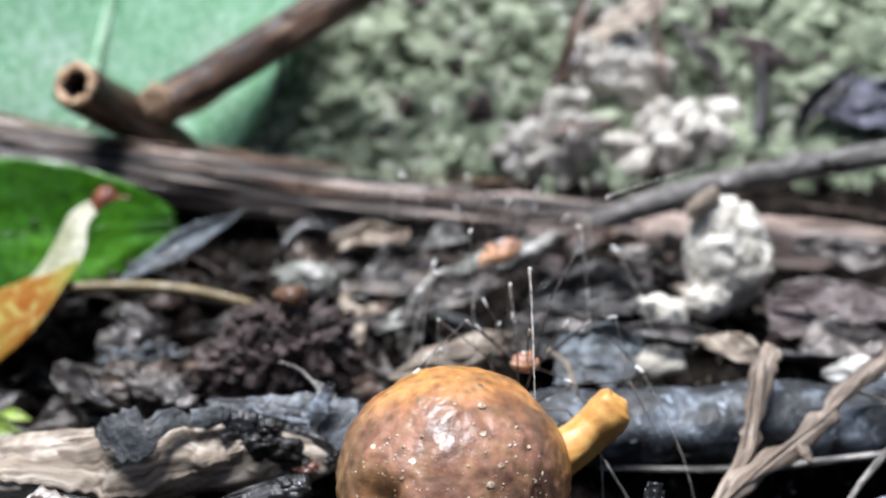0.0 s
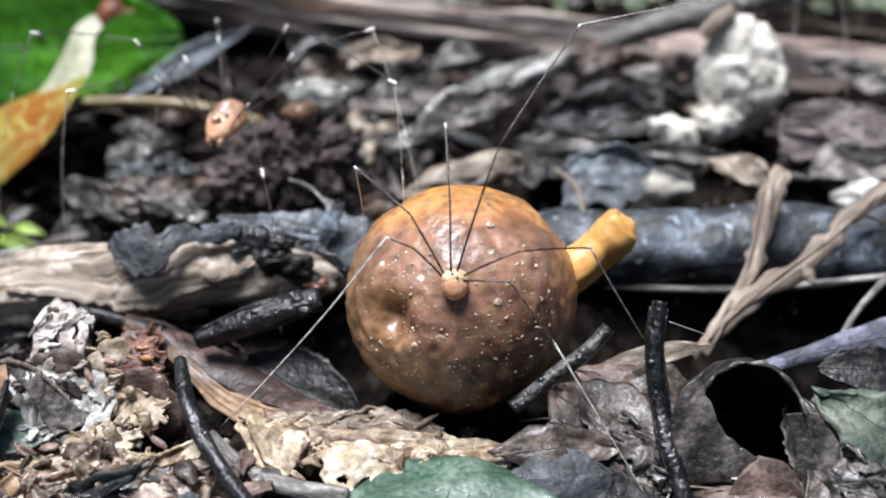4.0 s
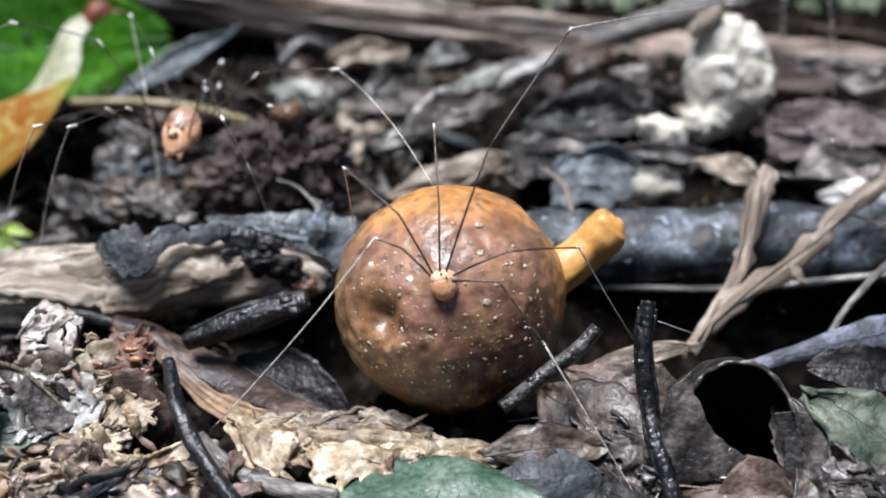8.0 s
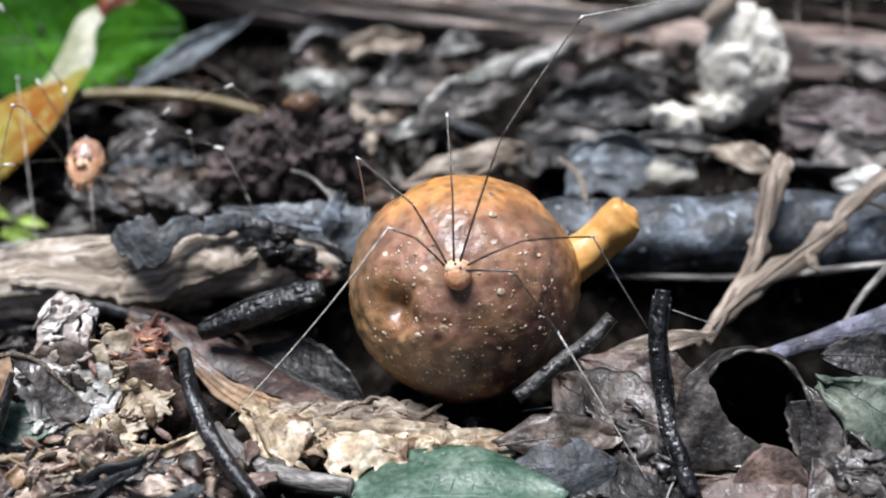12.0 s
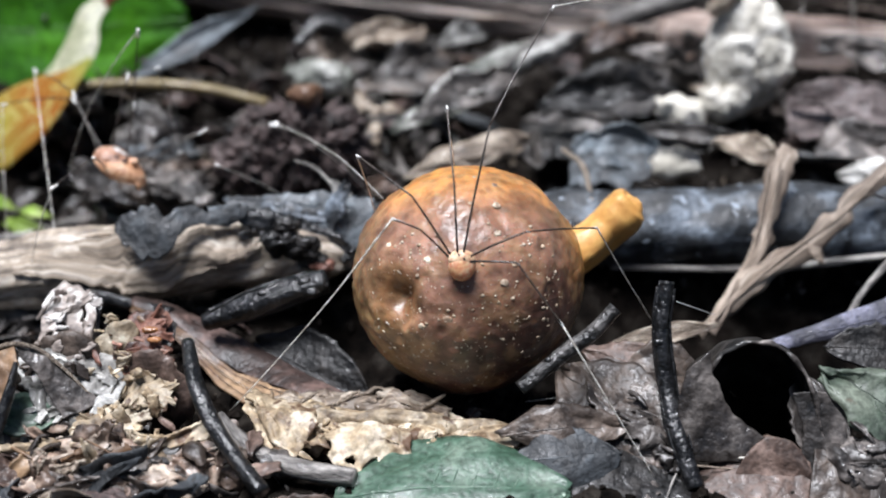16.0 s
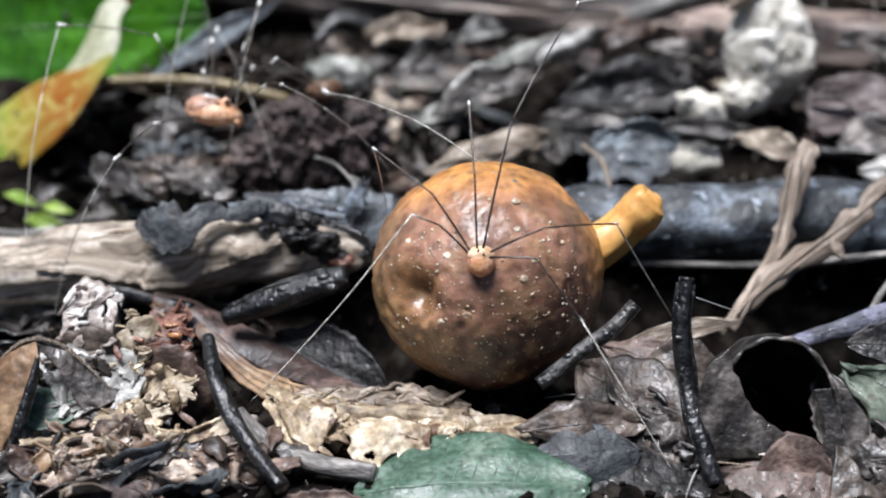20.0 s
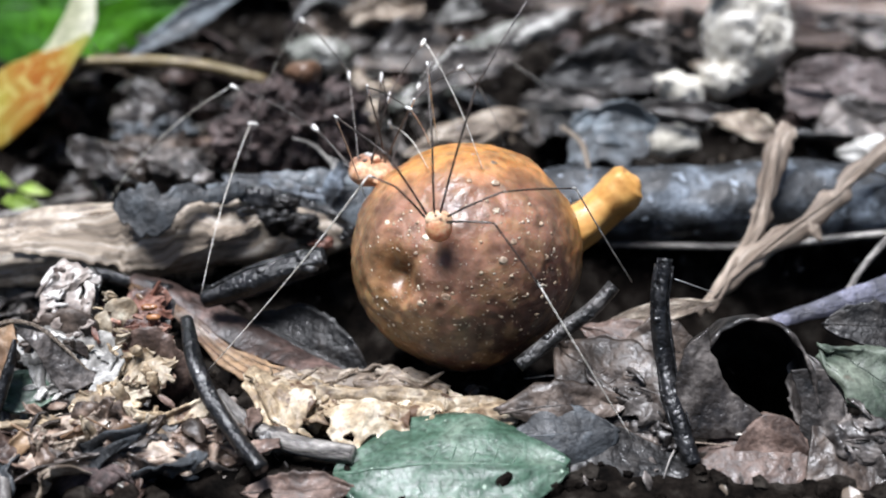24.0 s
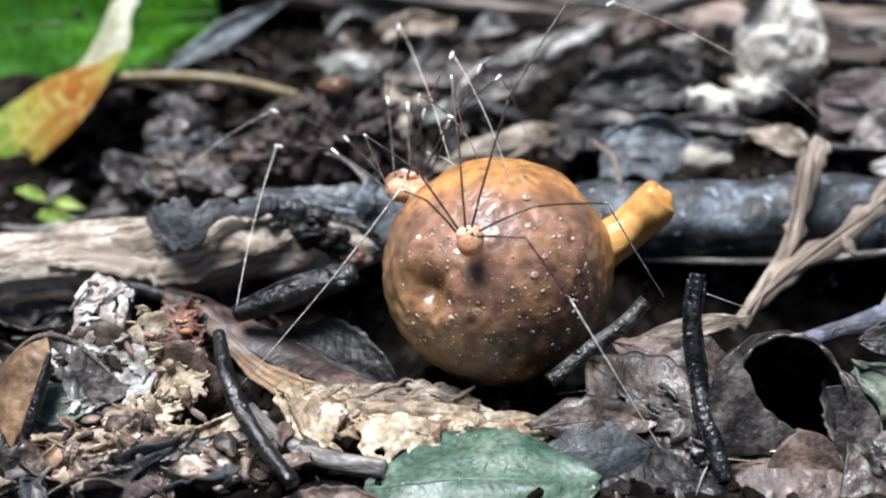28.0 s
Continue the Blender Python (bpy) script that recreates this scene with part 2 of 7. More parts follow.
M_MARK = surface("dark_marking", [(0.02, 0.01, 0.008), (0.05, 0.028, 0.02), (0.09, 0.05, 0.035)], 900, 0.4, 0.3, wet=0)
M_LEG = surface("dark_leg", [(0.014, 0.010, 0.008), (0.035, 0.025, 0.020), (0.08, 0.06, 0.05)], 900, 0.35, 0.2, spec=0.6, wet=0)
M_TARSUS = surface("pale_leg_tip", [(0.36, 0.33, 0.28), (0.56, 0.53, 0.47), (0.74, 0.71, 0.66)], 900, 0.35, 0.2, spec=0.8)
M_BAND = surface("white_leg_joint", [(0.72, 0.70, 0.66), (0.82, 0.80, 0.77), (0.9, 0.89, 0.87)], 900, 0.3, 0.1, spec=0.8, wet=0)
M_SCAB = surface("tan_scab", [(0.26, 0.17, 0.11), (0.44, 0.32, 0.22), (0.62, 0.50, 0.38)], 900, 0.5, 0.5, wet=0.2)
M_SPECK = surface("cream_speck", [(0.32, 0.22, 0.14), (0.52, 0.40, 0.28), (0.74, 0.63, 0.50)], 900, 0.5, 0.3, wet=0)


def fading_leaf():
    """A withering leaf: yellow-green, then burnt orange, with pale netted veins."""
    m = surface("yellow_orange_leaf", [(0.5, 0.5, 0.5), (0.8, 0.8, 0.8), (1.0, 1.0, 1.0)], rough=0.5, bump=0.5, uv=(3.0, 3.0), through_light=0.25, vary=0.03, wet=0.15, spec=0.3)
    nt = m.node_tree
    lk = nt.links.new
    hs = [n for n in nt.nodes if n.bl_idname == "ShaderNodeHueSaturation"][0]
    tc = nt.nodes.new("ShaderNodeTexCoord")
    se = nt.nodes.new("ShaderNodeSeparateXYZ")
    lk(tc.outputs["UV"], se.inputs[0])
    no = nt.nodes.new("ShaderNodeTexNoise")
    no.inputs["Scale"].default_value = 3.5
    lk(tc.outputs["UV"], no.inputs["Vector"])
    mx = nt.nodes.new("ShaderNodeMath")
    mx.operation, mx.inputs[1].default_value = "MULTIPLY_ADD", 0.3
    lk(no.outputs[0], mx.inputs[0])
    lk(se.outputs["X"], mx.inputs[2])
    rp = ramp_node(nt, [(0.30, 0.37, 0.07), (0.30, 0.28, 0.045), (0.30, 0.125, 0.014), (0.30, 0.095, 0.009), (0.31, 0.19, 0.028), (0.33, 0.32, 0.05), (0.17, 0.25, 0.03)], 0.10, 1.10)
    lk(mx.outputs[0], rp.inputs[0])
    vo = nt.nodes.new("ShaderNodeTexVoronoi")
    vo.feature = "DISTANCE_TO_EDGE"
    vo.inputs["Scale"].default_value = 5
    lk(tc.outputs["UV"], vo.inputs["Vector"])
    vr = ramp_node(nt, [(1, 1, 1), (0, 0, 0)], 0.0, 0.06)
    lk(vo.outputs[0], vr.inputs[0])
    mu = nt.nodes.new("ShaderNodeMix")
    mu.data_type = "RGBA"
    lk(vr.outputs[0], mu.inputs["Factor"])
    lk(rp.outputs[0], mu.inputs["A"])
    mu.inputs["B"].default_value = (0.46, 0.40, 0.12, 1)
    lk(mu.outputs["Result"], hs.inputs["Color"])
    return m


def fruit_skin():
    """Orange-tan round the top, purple-brown over the middle, mottled ochre low on one side, slightly glossy; shade is
    painted in underneath and low on the other side.
    """
    m = surface("brown_fruit_skin", [(0.4, 0.4, 0.4), (0.75, 0.75, 0.75), (1.0, 1.0, 1.0)], 230, 0.45, 0.75, 900, vary=0.02, spec=0.45, coat=0.07, wet=0.5)
    nt = m.node_tree
    lk = nt.links.new
    hs = [n for n in nt.nodes if n.bl_idname == "ShaderNodeHueSaturation"][0]
    old = hs.inputs["Color"].links[0].from_socket
    tc = nt.nodes.new("ShaderNodeTexCoord")
    no = nt.nodes.new("ShaderNodeTexNoise")
    no.inputs["Scale"].default_value, no.inputs["Detail"].default_value = 150, 4
    lk(tc.outputs["Object"], no.inputs["Vector"])
    se = nt.nodes.new("ShaderNodeSeparateXYZ")
    lk(tc.outputs["Object"], se.inputs[0])

    def blend(base, top, weights, offset, width, wobble):
        total = None
        for socket, w in weights:
            mm = nt.nodes.new("ShaderNodeMath")
            mm.operation, mm.inputs[1].default_value = "MULTIPLY", w
            lk(socket, mm.inputs[0])
            if total is None:
                total = mm.outputs[0]
            else:
                aa = nt.nodes.new("ShaderNodeMath")
                lk(total, aa.inputs[0])
                lk(mm.outputs[0], aa.inputs[1])
                total = aa.outputs[0]
        nn = nt.nodes.new("ShaderNodeMath")
        nn.operation, nn.inputs[1].default_value = "MULTIPLY_ADD", wobble
        lk(no.outputs[0], nn.inputs[0])
        lk(total, nn.inputs[2])
        rg = nt.nodes.new("ShaderNodeMapRange")
        rg.interpolation_type = "SMOOTHSTEP"
        rg.inputs["From Min"].default_value, rg.inputs["From Max"].default_value = offset + wobble / 2, offset + width + wobble / 2
        lk(nn.outputs[0], rg.inputs["Value"])
        mi = nt.nodes.new("ShaderNodeMix")
        mi.data_type = "RGBA"
        lk(rg.outputs[0], mi.inputs["Factor"])
        if isinstance(base, tuple):
            mi.inputs["A"].default_value = (*base, 1)
        else:
            lk(base, mi.inputs["A"])
        mi.inputs["B"].default_value = (*top, 1)
        return mi.outputs["Result"]

    x, y, z = (se.outputs[k] for k in ("X", "Y", "Z"))
    wax = nt.nodes["Principled BSDF"]
    wax.inputs["Coat Roughness"].default_value = 0.26
    wax.inputs["Subsurface Weight"].default_value, wax.inputs["Subsurface Scale"].default_value = 0.2, 0.0012
    # skin darkens towards the underside, standing in for shade
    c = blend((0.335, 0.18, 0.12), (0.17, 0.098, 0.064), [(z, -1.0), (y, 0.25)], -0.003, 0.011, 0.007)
    c = blend(c, (0.39, 0.24, 0.105), [(x, -1.0), (z, -0.6), (y, -0.3)], 0.005, 0.010, 0.009)
    far = nt.nodes.new("ShaderNodeVectorMath")
    far.operation = "DISTANCE"
    far.inputs[1].default_value = (-0.0071, -0.0092, 0.0024)
    lk(tc.outputs["Object"], far.inputs[0])
    c = blend(c, (0.36, 0.18, 0.075), [(far.outputs["Value"], -1.0)], -0.0042, 0.003, 0.002)
    c = blend(c, (0.05, 0.022, 0.014), [(far.outputs["Value"], -1.0)], -0.0017, 0.0012, 0.0012)
    # shadow low on the right, painted into the skin colour
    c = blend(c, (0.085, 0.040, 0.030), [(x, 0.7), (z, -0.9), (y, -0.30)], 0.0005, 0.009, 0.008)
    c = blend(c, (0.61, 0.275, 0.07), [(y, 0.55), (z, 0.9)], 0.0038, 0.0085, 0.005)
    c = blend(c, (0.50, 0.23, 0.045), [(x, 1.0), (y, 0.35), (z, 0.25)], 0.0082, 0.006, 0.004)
    fleck = nt.nodes.new("ShaderNodeTexNoise")
    fleck.inputs["Scale"].default_value, fleck.inputs["Detail"].default_value = 460, 5
    lk(tc.outputs["Object"], fleck.inputs["Vector"])
    fr = ramp_node(nt, [(0, 0, 0), (0.42, 0.42, 0.42)], 0.50, 0.62)
    lk(fleck.outputs[0], fr.inputs[0])
    fm = nt.nodes.new("ShaderNodeMix")
    fm.data_type = "RGBA"
    lk(fr.outputs[0], fm.inputs["Factor"])
    lk(c, fm.inputs["A"])
    fm.inputs["B"].default_value = (0.42, 0.255, 0.125, 1)
    c = fm.outputs["Result"]
    bl = nt.nodes.new("ShaderNodeTexVoronoi")
    bl.inputs["Scale"].default_value = 620
    lk(tc.outputs["Object"], bl.inputs["Vector"])
    br = ramp_node(nt, [(0.50, 0.44, 0.40), (1.05, 1.03, 1.0), (1.2, 1.15, 1.1)], 0.1, 0.75)
    lk(bl.outputs["Distance"], br.inputs[0])
    mb = nt.nodes.new("ShaderNodeMix")
    mb.data_type, mb.blend_type = "RGBA", "MULTIPLY"
    mb.inputs["Factor"].default_value = 0.7
    lk(c, mb.inputs["A"])
    lk(br.outputs[0], mb.inputs["B"])
    c = mb.outputs["Result"]
    for scale, lo, hi, dark, light, amount in ((260, 0.40, 0.58, (0.50, 0.47, 0.46), (1.10, 1.10, 1.10), 0.7), (720, 0.36, 0.62, (0.60, 0.57, 0.55), (1.12, 1.12, 1.12), 0.55)):
        bn = nt.nodes.new("ShaderNodeTexNoise")
        bn.inputs["Scale"].default_value, bn.inputs["Detail"].default_value = scale, 4
        lk(tc.outputs["Object"], bn.inputs["Vector"])
        bq = ramp_node(nt, [dark, light], lo, hi)
        lk(bn.outputs[0], bq.inputs[0])
        bx = nt.nodes.new("ShaderNodeMix")
        bx.data_type, bx.blend_type = "RGBA", "MULTIPLY"
        bx.inputs["Factor"].default_value = amount
        lk(c, bx.inputs["A"])
        lk(bq.outputs[0], bx.inputs["B"])
        c = bx.outputs["Result"]
    mu = nt.nodes.new("ShaderNodeMix")
    mu.data_type, mu.blend_type = "RGBA", "MULTIPLY"
    mu.inputs["Factor"].default_value = 0.5
    lk(c, mu.inputs["A"])
    lk(old, mu.inputs["B"])
    lk(mu.outputs["Result"], hs.inputs["Color"])
    return m


M_BONE = surface("bone_white_leaf", [(0.36, 0.37, 0.22), (0.47, 0.47, 0.32), (0.55, 0.53, 0.41)], 120, 0.45, 0.12, 1200, through_light=0.35, vary=0.02, wet=0)
M_REDTIP = surface("dark_red_leaf_tip", [(0.05, 0.012, 0.006), (0.13, 0.03, 0.014), (0.22, 0.07, 0.03)], 400, 0.5, 0.5, vary=0.05)
M_FADE = fading_leaf()
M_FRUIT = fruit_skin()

# ---- building helpers; lengths in millimetres ----
ORIGIN = {}


def finish(bm, name, material, origin=(0, 0, 0), smooth=True):
    bm.transform(Matrix.Scale(MM, 4) @ Matrix.Translation(-Vector(origin)))
    me = bpy.data.meshes.new(name)
    bm.to_mesh(me)
    bm.free()
    me.materials.append(material)
    if smooth:
        me.shade_smooth()
    return new(name, me)


def thing(name, bm, material, label, category, group="", kind="", origin=None):
    """A thing of one mesh."""
    if origin is None:
        vs = [v.co for v in bm.verts]
        lo = min(v.z for v in vs)
        mid = sum(vs, Vector()) / len(vs)
        origin = (mid.x, mid.y, lo)
    ob = finish(bm, name, material, origin)
    ob.location = Vector(origin) * MM
    ORIGIN[ob] = Vector(origin)
    return tagged(ob, label, category, group, kind)


def base(name, origin, label, category, group="", kind=""):
    """An empty that carries the parts of a thing."""
    ob = new(name)
    ob.empty_display_size = 0.003
    ob.location = Vector(origin) * MM
    ORIGIN[ob] = Vector(origin)
    return tagged(ob, label, category, group, kind)


def part(name, bm, material, parent, label="", kind=""):
    ob = finish(bm, name, material, ORIGIN[parent])
    ob.parent = parent
    ORIGIN[ob] = ORIGIN[parent]
    return tagged(ob, label, kind=kind)


def spline(pts, n):
    """n + 1 points along a smooth line through pts, with the parameter of each."""
    q = [Vector(p) for p in pts]
    q = [q[0] * 2 - q[1]] + q + [q[-1] * 2 - q[-2]]
    out = []
    for k in range(n + 1):
        s = k / n * (len(pts) - 1)
        i = min(int(s), len(pts) - 2)
        f = s - i
        a, b, c, d = q[i:i + 4]
        out.append((0.5 * ((2 * b) + (c - a) * f + (2 * a - 5 * b + 4 * c - d) * f * f + (3 * b - a - 3 * c + d) * f ** 3), s))
    return out


def tube(pts, radii, seg=14, n=24, lump=0.0, ridge=0.0, seed=0, hollow=0.0, bm=None, flat=1.0):
    """A bent rod with uneven girth; hollow gives the inner radius (part of the outer) of an open first end."""
    bm = bm or bmesh.new()
    uvl = bm.loops.layers.uv.verify()
    line = spline(pts, n)
    rings, along = [], []
    side = None
    run = 0.0
    for k, (p, s) in enumerate(line):
        nxt, prv = line[min(k + 1, n)][0], line[max(k - 1, 0)][0]
        tan = (nxt - prv).normalized()
        if side is None:
            side = tan.cross(Vector((0, 0, 1)))
            if side.length < 0.2:
                side = tan.cross(Vector((0, 1, 0)))
        side = (side - tan * side.dot(tan)).normalized()
        up = side.cross(tan)
        i = min(int(s), len(radii) - 2)
        r = radii[i] + (radii[i + 1] - radii[i]) * (s - i)
        if k:
            run += (p - line[k - 1][0]).length
        ring = []
        for j in range(seg):
            th = 2 * math.pi * j / seg
            w = noise.noise(Vector((math.cos(th) * 1.2 + seed * 7.3, math.sin(th) * 1.2, run * 0.16)))
            g = noise.noise(Vector((math.cos(th) * 4 + seed * 3.1, math.sin(th) * 4, run * 0.05)))
            rr = r * (1 + lump * w + ridge * g)
            ring.append(bm.verts.new(p + side * math.cos(th) * rr + up * math.sin(th) * rr * flat))
        rings.append(ring)
        along.append((run, r))
    for k in range(n):
        for j in range(seg):
            f = bm.faces.new((rings[k][j], rings[k][(j + 1) % seg], rings[k + 1][(j + 1) % seg], rings[k + 1][j]))
            for lp, (kk, jj) in zip(f.loops, ((k, j), (k, j + 1), (k + 1, j + 1), (k + 1, j))):
                lp[uvl].uv = (2 * math.pi * jj / seg * along[kk][1], along[kk][0])
    if hollow:
        mid = line[0][0]
        deep = line[min(5, n)][0]
        inner = [bm.verts.new(mid + (v.co - mid) * hollow) for v in rings[0]]
        far = [bm.verts.new(deep + (v.co - mid) * hollow * 0.8) for v in rings[0]]
        for j in range(seg):
            h = (j + 1) % seg
            bm.faces.new((rings[0][h], rings[0][j], inner[j], inner[h]))
            bm.faces.new((inner[h], inner[j], far[j], far[h]))
        bm.faces.new(far)
    else:
        bm.faces.new(rings[0][::-1])
    bm.faces.new(rings[-1])
    return bm


def sheet(fn, nu, nv, thick, keep=None, bm=None):
    """A leaf-like sheet with two faces and an edge; fn(u, v) gives its middle, u from 0 to 1 and v from -1 to 1."""
    bm = bm or bmesh.new()
    uvl = bm.loops.layers.uv.verify()
    grid = [[fn(i / nu, 2 * j / nv - 1) for j in range(nv + 1)] for i in range(nu + 1)]
    top, low = {}, {}
    for i in range(nu + 1):
        for j in range(nv + 1):
            du = grid[min(i + 1, nu)][j] - grid[max(i - 1, 0)][j]
            dv = grid[i][min(j + 1, nv)] - grid[i][max(j - 1, 0)]
            nn = du.cross(dv)
            nn = nn.normalized() if nn.length > 1e-9 else Vector((0, 0, 1))
            top[i, j] = bm.verts.new(grid[i][j] + nn * thick / 2)
            low[i, j] = bm.verts.new(grid[i][j] - nn * thick / 2)
    on = {(i, j) for i in range(nu) for j in range(nv) if keep is None or keep((i + 0.5) / nu, 2 * (j + 0.5) / nv - 1)}

    def put(vs, ks):
        try:
            f = bm.faces.new(vs)
        except ValueError:
            return
        for lp, (i, j) in zip(f.loops, ks):
            lp[uvl].uv = (i / nu, j / nv)

    for i, j in on:
        ks = ((i, j), (i + 1, j), (i + 1, j + 1), (i, j + 1))
        put([top[k] for k in ks], ks)
        put([low[k] for k in ks[::-1]], ks[::-1])
        for a, b, ni, nj in ((ks[0], ks[1], i, j - 1), (ks[1], ks[2], i + 1, j), (ks[2], ks[3], i, j + 1), (ks[3], ks[0], i - 1, j)):
            if (ni, nj) not in on:
                put([top[b], top[a], low[a], low[b]], (b, a, a, b))
    loose = [v for v in bm.verts if not v.link_faces]
    for v in loose:
        bm.verts.remove(v)
    return bm


def leaf(a, b, up, width, shape="oval", curl=0.0, arch=0.0, twist=0.0, wave=0.0, ragged=0.0, thick=0.25, nu=26, nv=12, seed=0, holes=(), bend=0.0, rib=0.0):
    """A leaf or scrap from a to b, that wide, with its upper side towards up.
    curl lifts both long edges, arch lifts the middle of its length, twist turns it (degrees), wave crumples it, ragged frays its outline."""
    a, b, up = Vector(a), Vector(b), Vector(up)
    ax = (b - a)
    length = ax.length
    ax.normalize()
    side = up.cross(ax).normalized()
    up = ax.cross(side)

    def fn(u, v):
        if shape == "oval":
            w = max(0.02, math.sin(math.pi * min(1, max(0, u * 0.98 + 0.01)))) ** 0.65
        elif shape == "lance":
            w = max(0.03, math.sin(math.pi * (u * 0.97 + 0.015)) ** 1.1 * (1.15 - 0.4 * u))
        elif shape == "drop":
            w = max(0.04, math.sin(math.pi * min(1.0, u * 0.95 + 0.04)) ** 0.8 * (1.25 - 0.95 * u ** 0.8) * 1.15)
        elif shape == "half":
            w = max(0.03, math.cos(math.pi / 2 * u * 0.99)) ** 0.6
        elif shape == "taper":
            w = 1.02 - 0.85 * u
        else:
            w = 1.0
        sgn = 1 if v > 0 else -1
        fray = noise.noise(Vector((u * 6 + seed * 5.7, sgn * 3.1, seed))) + 0.5 * noise.noise(Vector((u * 17, sgn * 3.1, seed * 1.9)))
        w *= 1 - ragged * (0.35 + 0.6 * fray)
        uu = u + ragged * 0.22 * noise.noise(Vector((v * 2.2, seed * 2.3, 4.4))) * (abs(2 * u - 1) ** 3)
        off = v * width / 2 * w
        lift = curl * width * (v * v) * w + arch * length * (math.sin(math.pi * u))
        cr = noise.noise_vector(Vector((u * length * 0.16 + seed * 9.1, v * width * 0.16, seed * 3.7))) * wave + noise.noise_vector(Vector((u * length * 0.5 + seed, v * width * 0.5, 1.7))) * wave * 0.35
        th = radians(twist) * (u - 0.5)
        s2 = side * math.cos(th) + up * math.sin(th)
        u2 = up * math.cos(th) - side * math.sin(th)
        return a + ax * uu * length + s2 * (off + bend * length * math.sin(math.pi * u)) + u2 * lift + cr

    if rib:
        line = [fn(k / 12, 0) + up * 0.12 for k in range(13)]
        ribs = tube(line, [rib * (1.05 - 0.07 * k) for k in range(13)], 6, 24)
        for k in range(2, 10):
            for sg in (-1, 1):
                q = [fn(k / 12 + 0.10 * j / 3, sg * 0.85 * j / 3) + up * 0.08 for j in range(4)]
                tube(q, [rib * 0.45, rib * 0.35, rib * 0.28, rib * 0.15], 5, 6, bm=ribs)
    keep = None
    if holes:
        def keep(u, v):
            return all(((u - h[0]) / h[2]) ** 2 + ((v - h[1]) / h[3]) ** 2 > 1 + 0.9 * noise.noise(Vector((u * 7, v * 4, seed))) for h in holes)
    blade = sheet(fn, nu, nv, thick, keep)
    return (blade, ribs) if rib else blade


def leaf_thing(name, made, material, label, group="", rib_material=None):
    """A leaf with its blade and its veins."""
    blade, ribs = made
    mid = sum((v.co for v in blade.verts), Vector()) / len(blade.verts)
    ob = base(name, (mid.x, mid.y, min(v.co.z for v in blade.verts)), label, "leaf", group)
    part("blade", blade, material, ob)
    part("midrib", ribs, rib_material or material, ob, "raised midrib with side veins")
    return ob


def rock(c, r, seed=0, rough=0.3, sub=3, freq=0.25, pits=0.0, bm=None):
    """An uneven lump with the half-widths r."""
    bm2 = bmesh.new()
    bmesh.ops.create_icosphere(bm2, subdivisions=sub, radius=1)
    c, r = Vector(c), Vector(r) if not isinstance(r, (int, float)) else Vector((r, r, r))
    for v in bm2.verts:
        d = v.co.copy()
        p = Vector((d.x * r.x, d.y * r.y, d.z * r.z))
        q = p * freq + Vector((seed * 4.1, seed * 1.7, seed * 2.9))
        k = 1 + rough * (noise.noise(q) + 0.5 * noise.noise(q * 2.3) + 0.3 * noise.noise(q * 5.1))
        if pits:
            k -= pits * max(0, noise.noise(q * 3.3 + Vector((9, 9, 9))) - 0.15)
        v.co = c + p * k
    if bm is None:
        return bm2
    me = bpy.data.meshes.new("tmp")
    bm2.to_mesh(me)
    bm2.free()
    bm.from_mesh(me)
    bpy.data.meshes.remove(me)
    return bm


def strip(pts, wid, seed, mat, fray=0.5, bulge=0.22):
    """A long narrow leaf along a bent line."""
    line = spline(pts, 60)
    def fn(u, v):
        p, s = line[min(60, int(round(u * 60)))]
        q = line[min(60, int(round(u * 60)) + 1)][0] if u < 0.99 else p * 2 - line[59][0]
        t = (q - p).normalized()
        side = t.cross(Vector((0, -1, 0.3))).normalized()
        n = side.cross(t)
        i = min(int(s), len(wid) - 2)
        w = wid[i] + (wid[i + 1] - wid[i]) * (s - i)
        w *= 1 + fray * noise.noise(Vector((u * 11, seed, 1 if v > 0 else -1)))
        return p + side * v * w / 2 + n * (bulge * w * (1 - v * v) + 0.25 * noise.noise(Vector((u * 14, v * 2, seed)))) 
    return sheet(fn, 60, 8, 0.3)


def ribbon(ea, eb, wave=0.4, seed=1.0, bulge=0.0, fray=0.0, thick=0.28, nu=70, nv=18, holes=()):
    """A sheet stretched between two bent edges; bulge swells it towards the light, fray tears the second edge."""
    la, lb = spline(ea, nu), spline(eb, nu)
    def fn(u, v):
        i = min(nu, int(round(u * nu)))
        p, q = la[i][0], lb[i][0]
        w = (v + 1) / 2
        gap = (q - p).length
        run = u * (la[-1][0] - la[0][0]).length
        tear = fray * noise.noise(Vector((run * 0.35, seed, 2.2))) + 0.4 * fray * noise.noise(Vector((run * 1.1, seed, 5.2)))
        torn = fray * noise.noise(Vector((run * 0.35, seed, 7.2))) + 0.4 * fray * noise.noise(Vector((run * 1.1, seed, 9.2)))
        r = p.lerp(q, w + tear * w * w - torn * (1 - w) ** 2)
        cr = noise.noise_vector(Vector((u * (la[-1][0] - la[0][0]).length * 0.22 + seed * 3.1, w * gap * 0.3, seed))) * wave
        cr += noise.noise_vector(Vector((u * (la[-1][0] - la[0][0]).length * 0.8 + seed, w * gap * 0.8, 3.3))) * wave * 0.30
        return r + cr * (0.25 + 0.75 * math.sin(math.pi * w)) + Vector((0, -0.75, 0.65)) * bulge * gap * math.sin(math.pi * w)
    def keep(u, v):
        return all(((u - h[0]) / h[2]) ** 2 + ((v - h[1]) / h[3]) ** 2 > 1 + 0.9 * noise.noise(Vector((u * 23, v * 4, seed))) for h in holes)
    return sheet(fn, nu, nv, thick, keep if holes else None)


